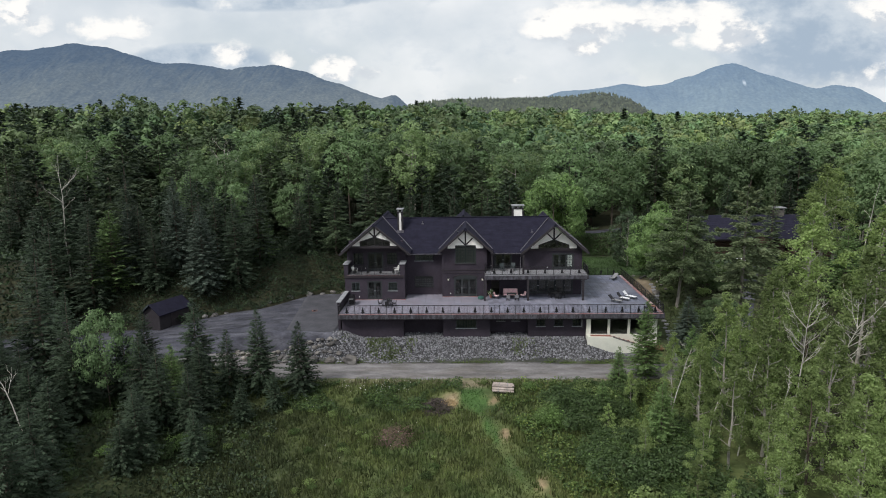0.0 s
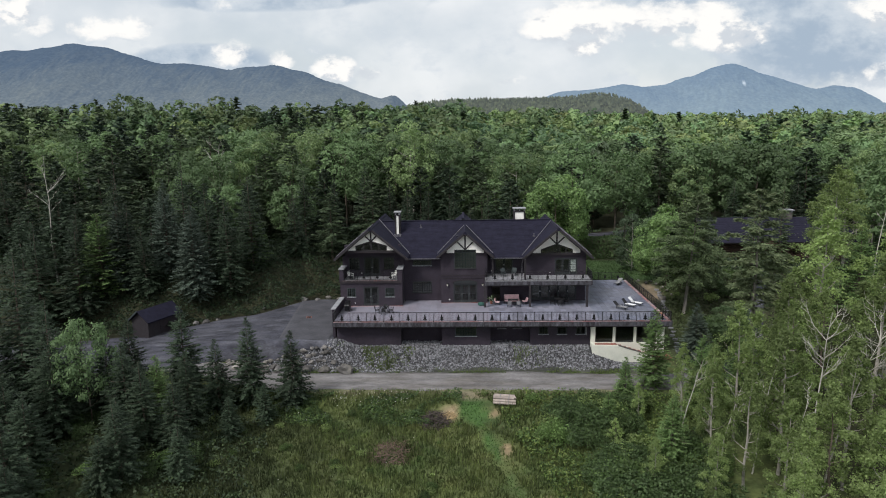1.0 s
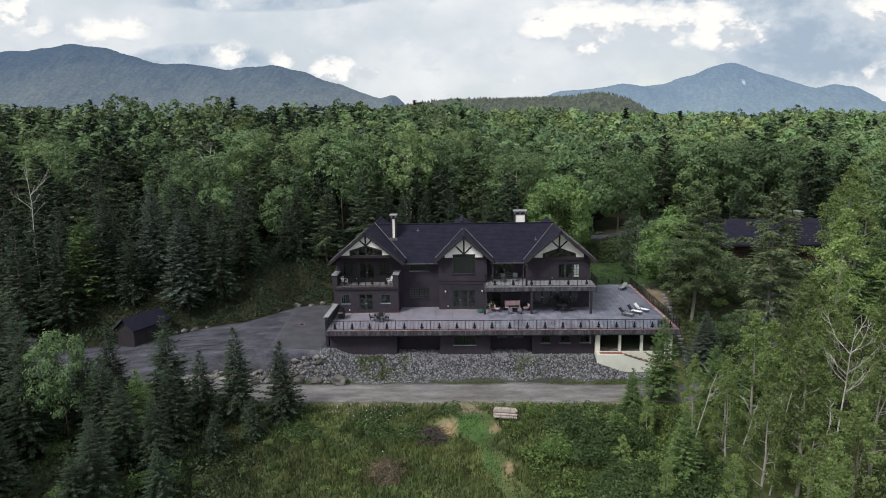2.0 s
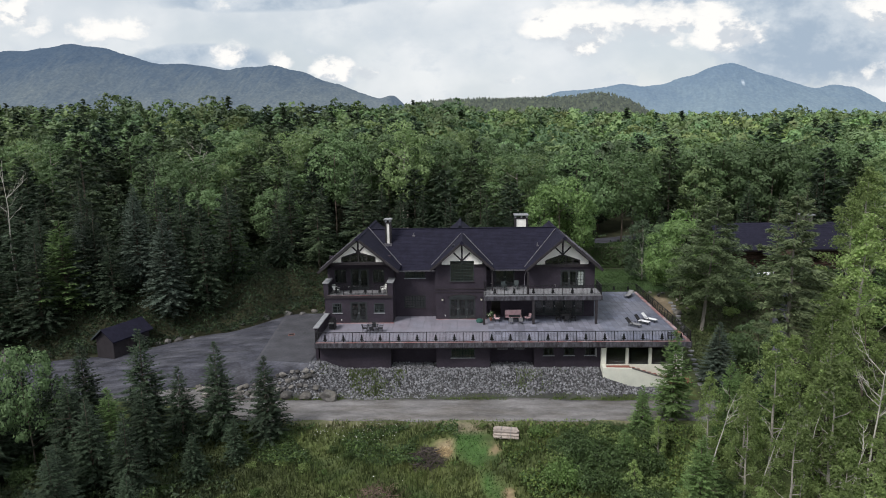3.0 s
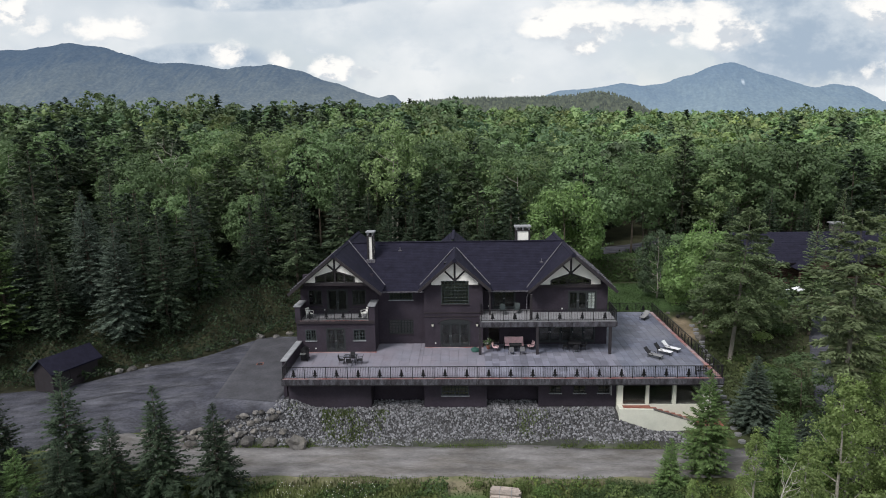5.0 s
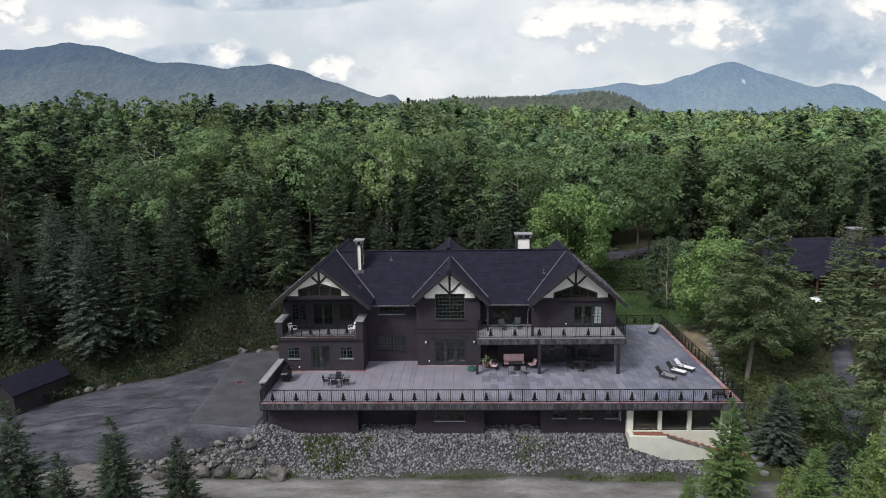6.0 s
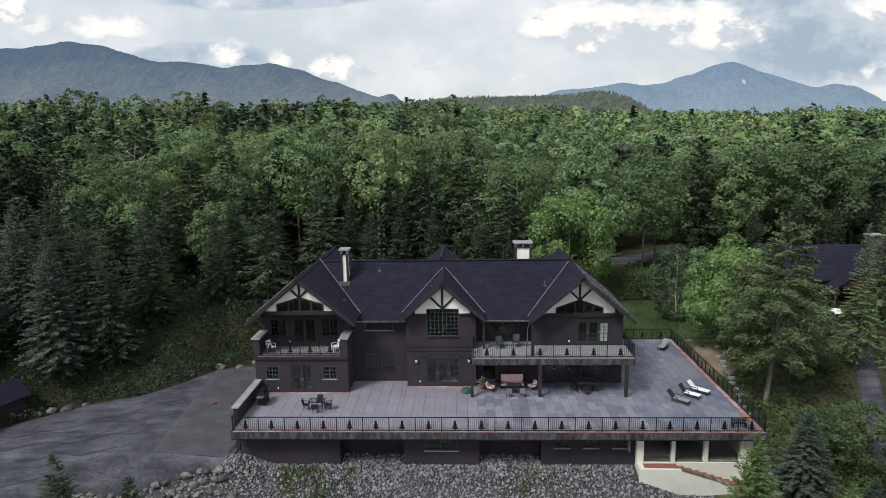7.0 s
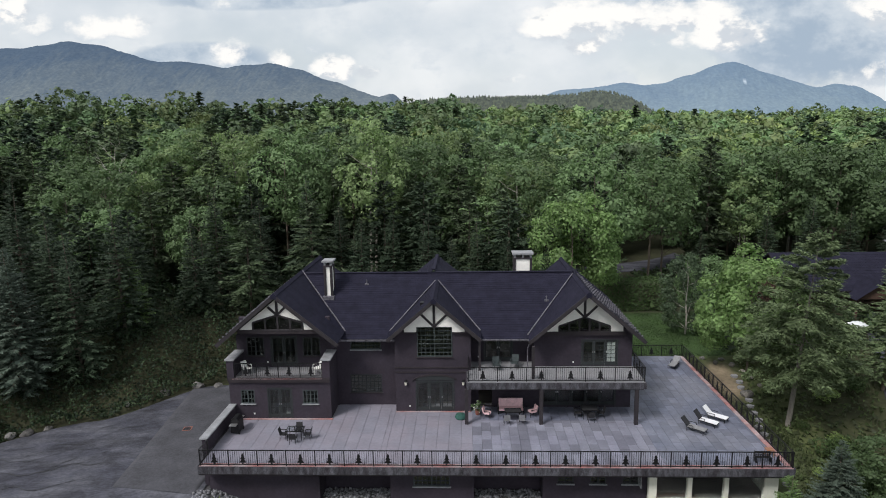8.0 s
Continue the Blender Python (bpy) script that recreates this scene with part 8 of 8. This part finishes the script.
count, rest_v, rest_f, r = 0, [], [], random.Random(5)
proto = [(np.array([v.co for v in me.vertices]), np.array([tuple(p.vertices) for p in me.polygons])) for me in stones]
for k in range(21500):
    x, y = r.uniform(-9.5, 32.4), r.uniform(-3.2, 2.2)
    if not rubble_spot(x, y):
        continue
    s = r.choice((0.11, 0.13, 0.15, 0.18, 0.24))
    z = float(ground_z(x, y)) + r.uniform(-0.04, 0.07)
    e = Euler((r.uniform(0, 6), r.uniform(0, 6), r.uniform(0, 6)))
    if count < 300 and 11 < x < 15.5 and y < 0.6 and r.random() < 0.9:
        ob = new("stone", stones[k % 8])
        ob.parent, ob.location, ob.rotation_euler, ob.scale = bank, (x, y, z), e, (s, s, s)
        count += 1
    else:
        v, f = proto[k % 8]
        M = np.array(e.to_matrix()) * s
        rest_f.append(f + len(proto[0][0]) * len(rest_v))
        rest_v.append(v @ M.T + (x, y, z))
me = bulk_mesh("loose_stones", np.concatenate(rest_v), np.concatenate(rest_f))
tagged(part("loose_stones", me, ROCKS, bank), "many loose angular grey stones", kind="stuff")

paver_sizes = {}


def paver(w, d, material=PAVER):
    key = (round(w, 3), round(d, 3), material.name)
    if key not in paver_sizes:
        b = 0.006
        g = Geo().add([(b, b, 0), (w - b, b, 0), (w - b, d - b, 0), (b, d - b, 0), (0, 0, -0.008), (w, 0, -0.008), (w, d, -0.008), (0, d, -0.008), (0, 0, -0.04), (w, 0, -0.04), (w, d, -0.04), (0, d, -0.04)],
                      [(0, 1, 2, 3)] + [(4 + i, 4 + (i + 1) % 4, (i + 1) % 4, i) for i in range(4)] + [(8 + i, 8 + (i + 1) % 4, 4 + (i + 1) % 4, 4 + i) for i in range(4)])
        me = g.mesh("paver")
        me.materials.append(material)
        paver_sizes[key] = me
    return paver_sizes[key]


def deck_rows(x0, x1, y0, y1, w, d, shift):
    out, k, x = [], 0, x0
    while x < x1 - 0.05:
        ww = min(w, x1 - x)
        y = y0
        first = d * (0.5 if k % 2 else 1.0) if shift else d
        while y < y1 - 0.02:
            dd = min(first if y == y0 else d, y1 - y)
            out.append((x + 0.006, y + 0.006, ww - 0.012, dd - 0.012))
            y += dd
        x += ww
        k += 1
    return out


longs = deck_rows(-0.28, 6.62, 0.18, 6.1, 0.8, 2.6, True) + deck_rows(6.62, 10.95, 0.18, 8.7, 0.8, 2.6, True) + deck_rows(10.95, 16.5, 0.18, 7.38, 0.8, 2.6, True)
fronts = deck_rows(16.5, 28.1, 0.18, 6.1, 0.62, 1.24, True)
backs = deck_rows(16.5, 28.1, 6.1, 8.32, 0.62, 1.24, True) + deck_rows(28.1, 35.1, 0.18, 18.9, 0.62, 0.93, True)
for rows, material in ((longs, PAVER_LONG), (fronts, PAVER)):
    for x, y, w, d in rows:
        ob = new("paver", paver(w, d, material))
        ob.parent, ob.location = deck, (x, y, 0.002)
g = Geo()
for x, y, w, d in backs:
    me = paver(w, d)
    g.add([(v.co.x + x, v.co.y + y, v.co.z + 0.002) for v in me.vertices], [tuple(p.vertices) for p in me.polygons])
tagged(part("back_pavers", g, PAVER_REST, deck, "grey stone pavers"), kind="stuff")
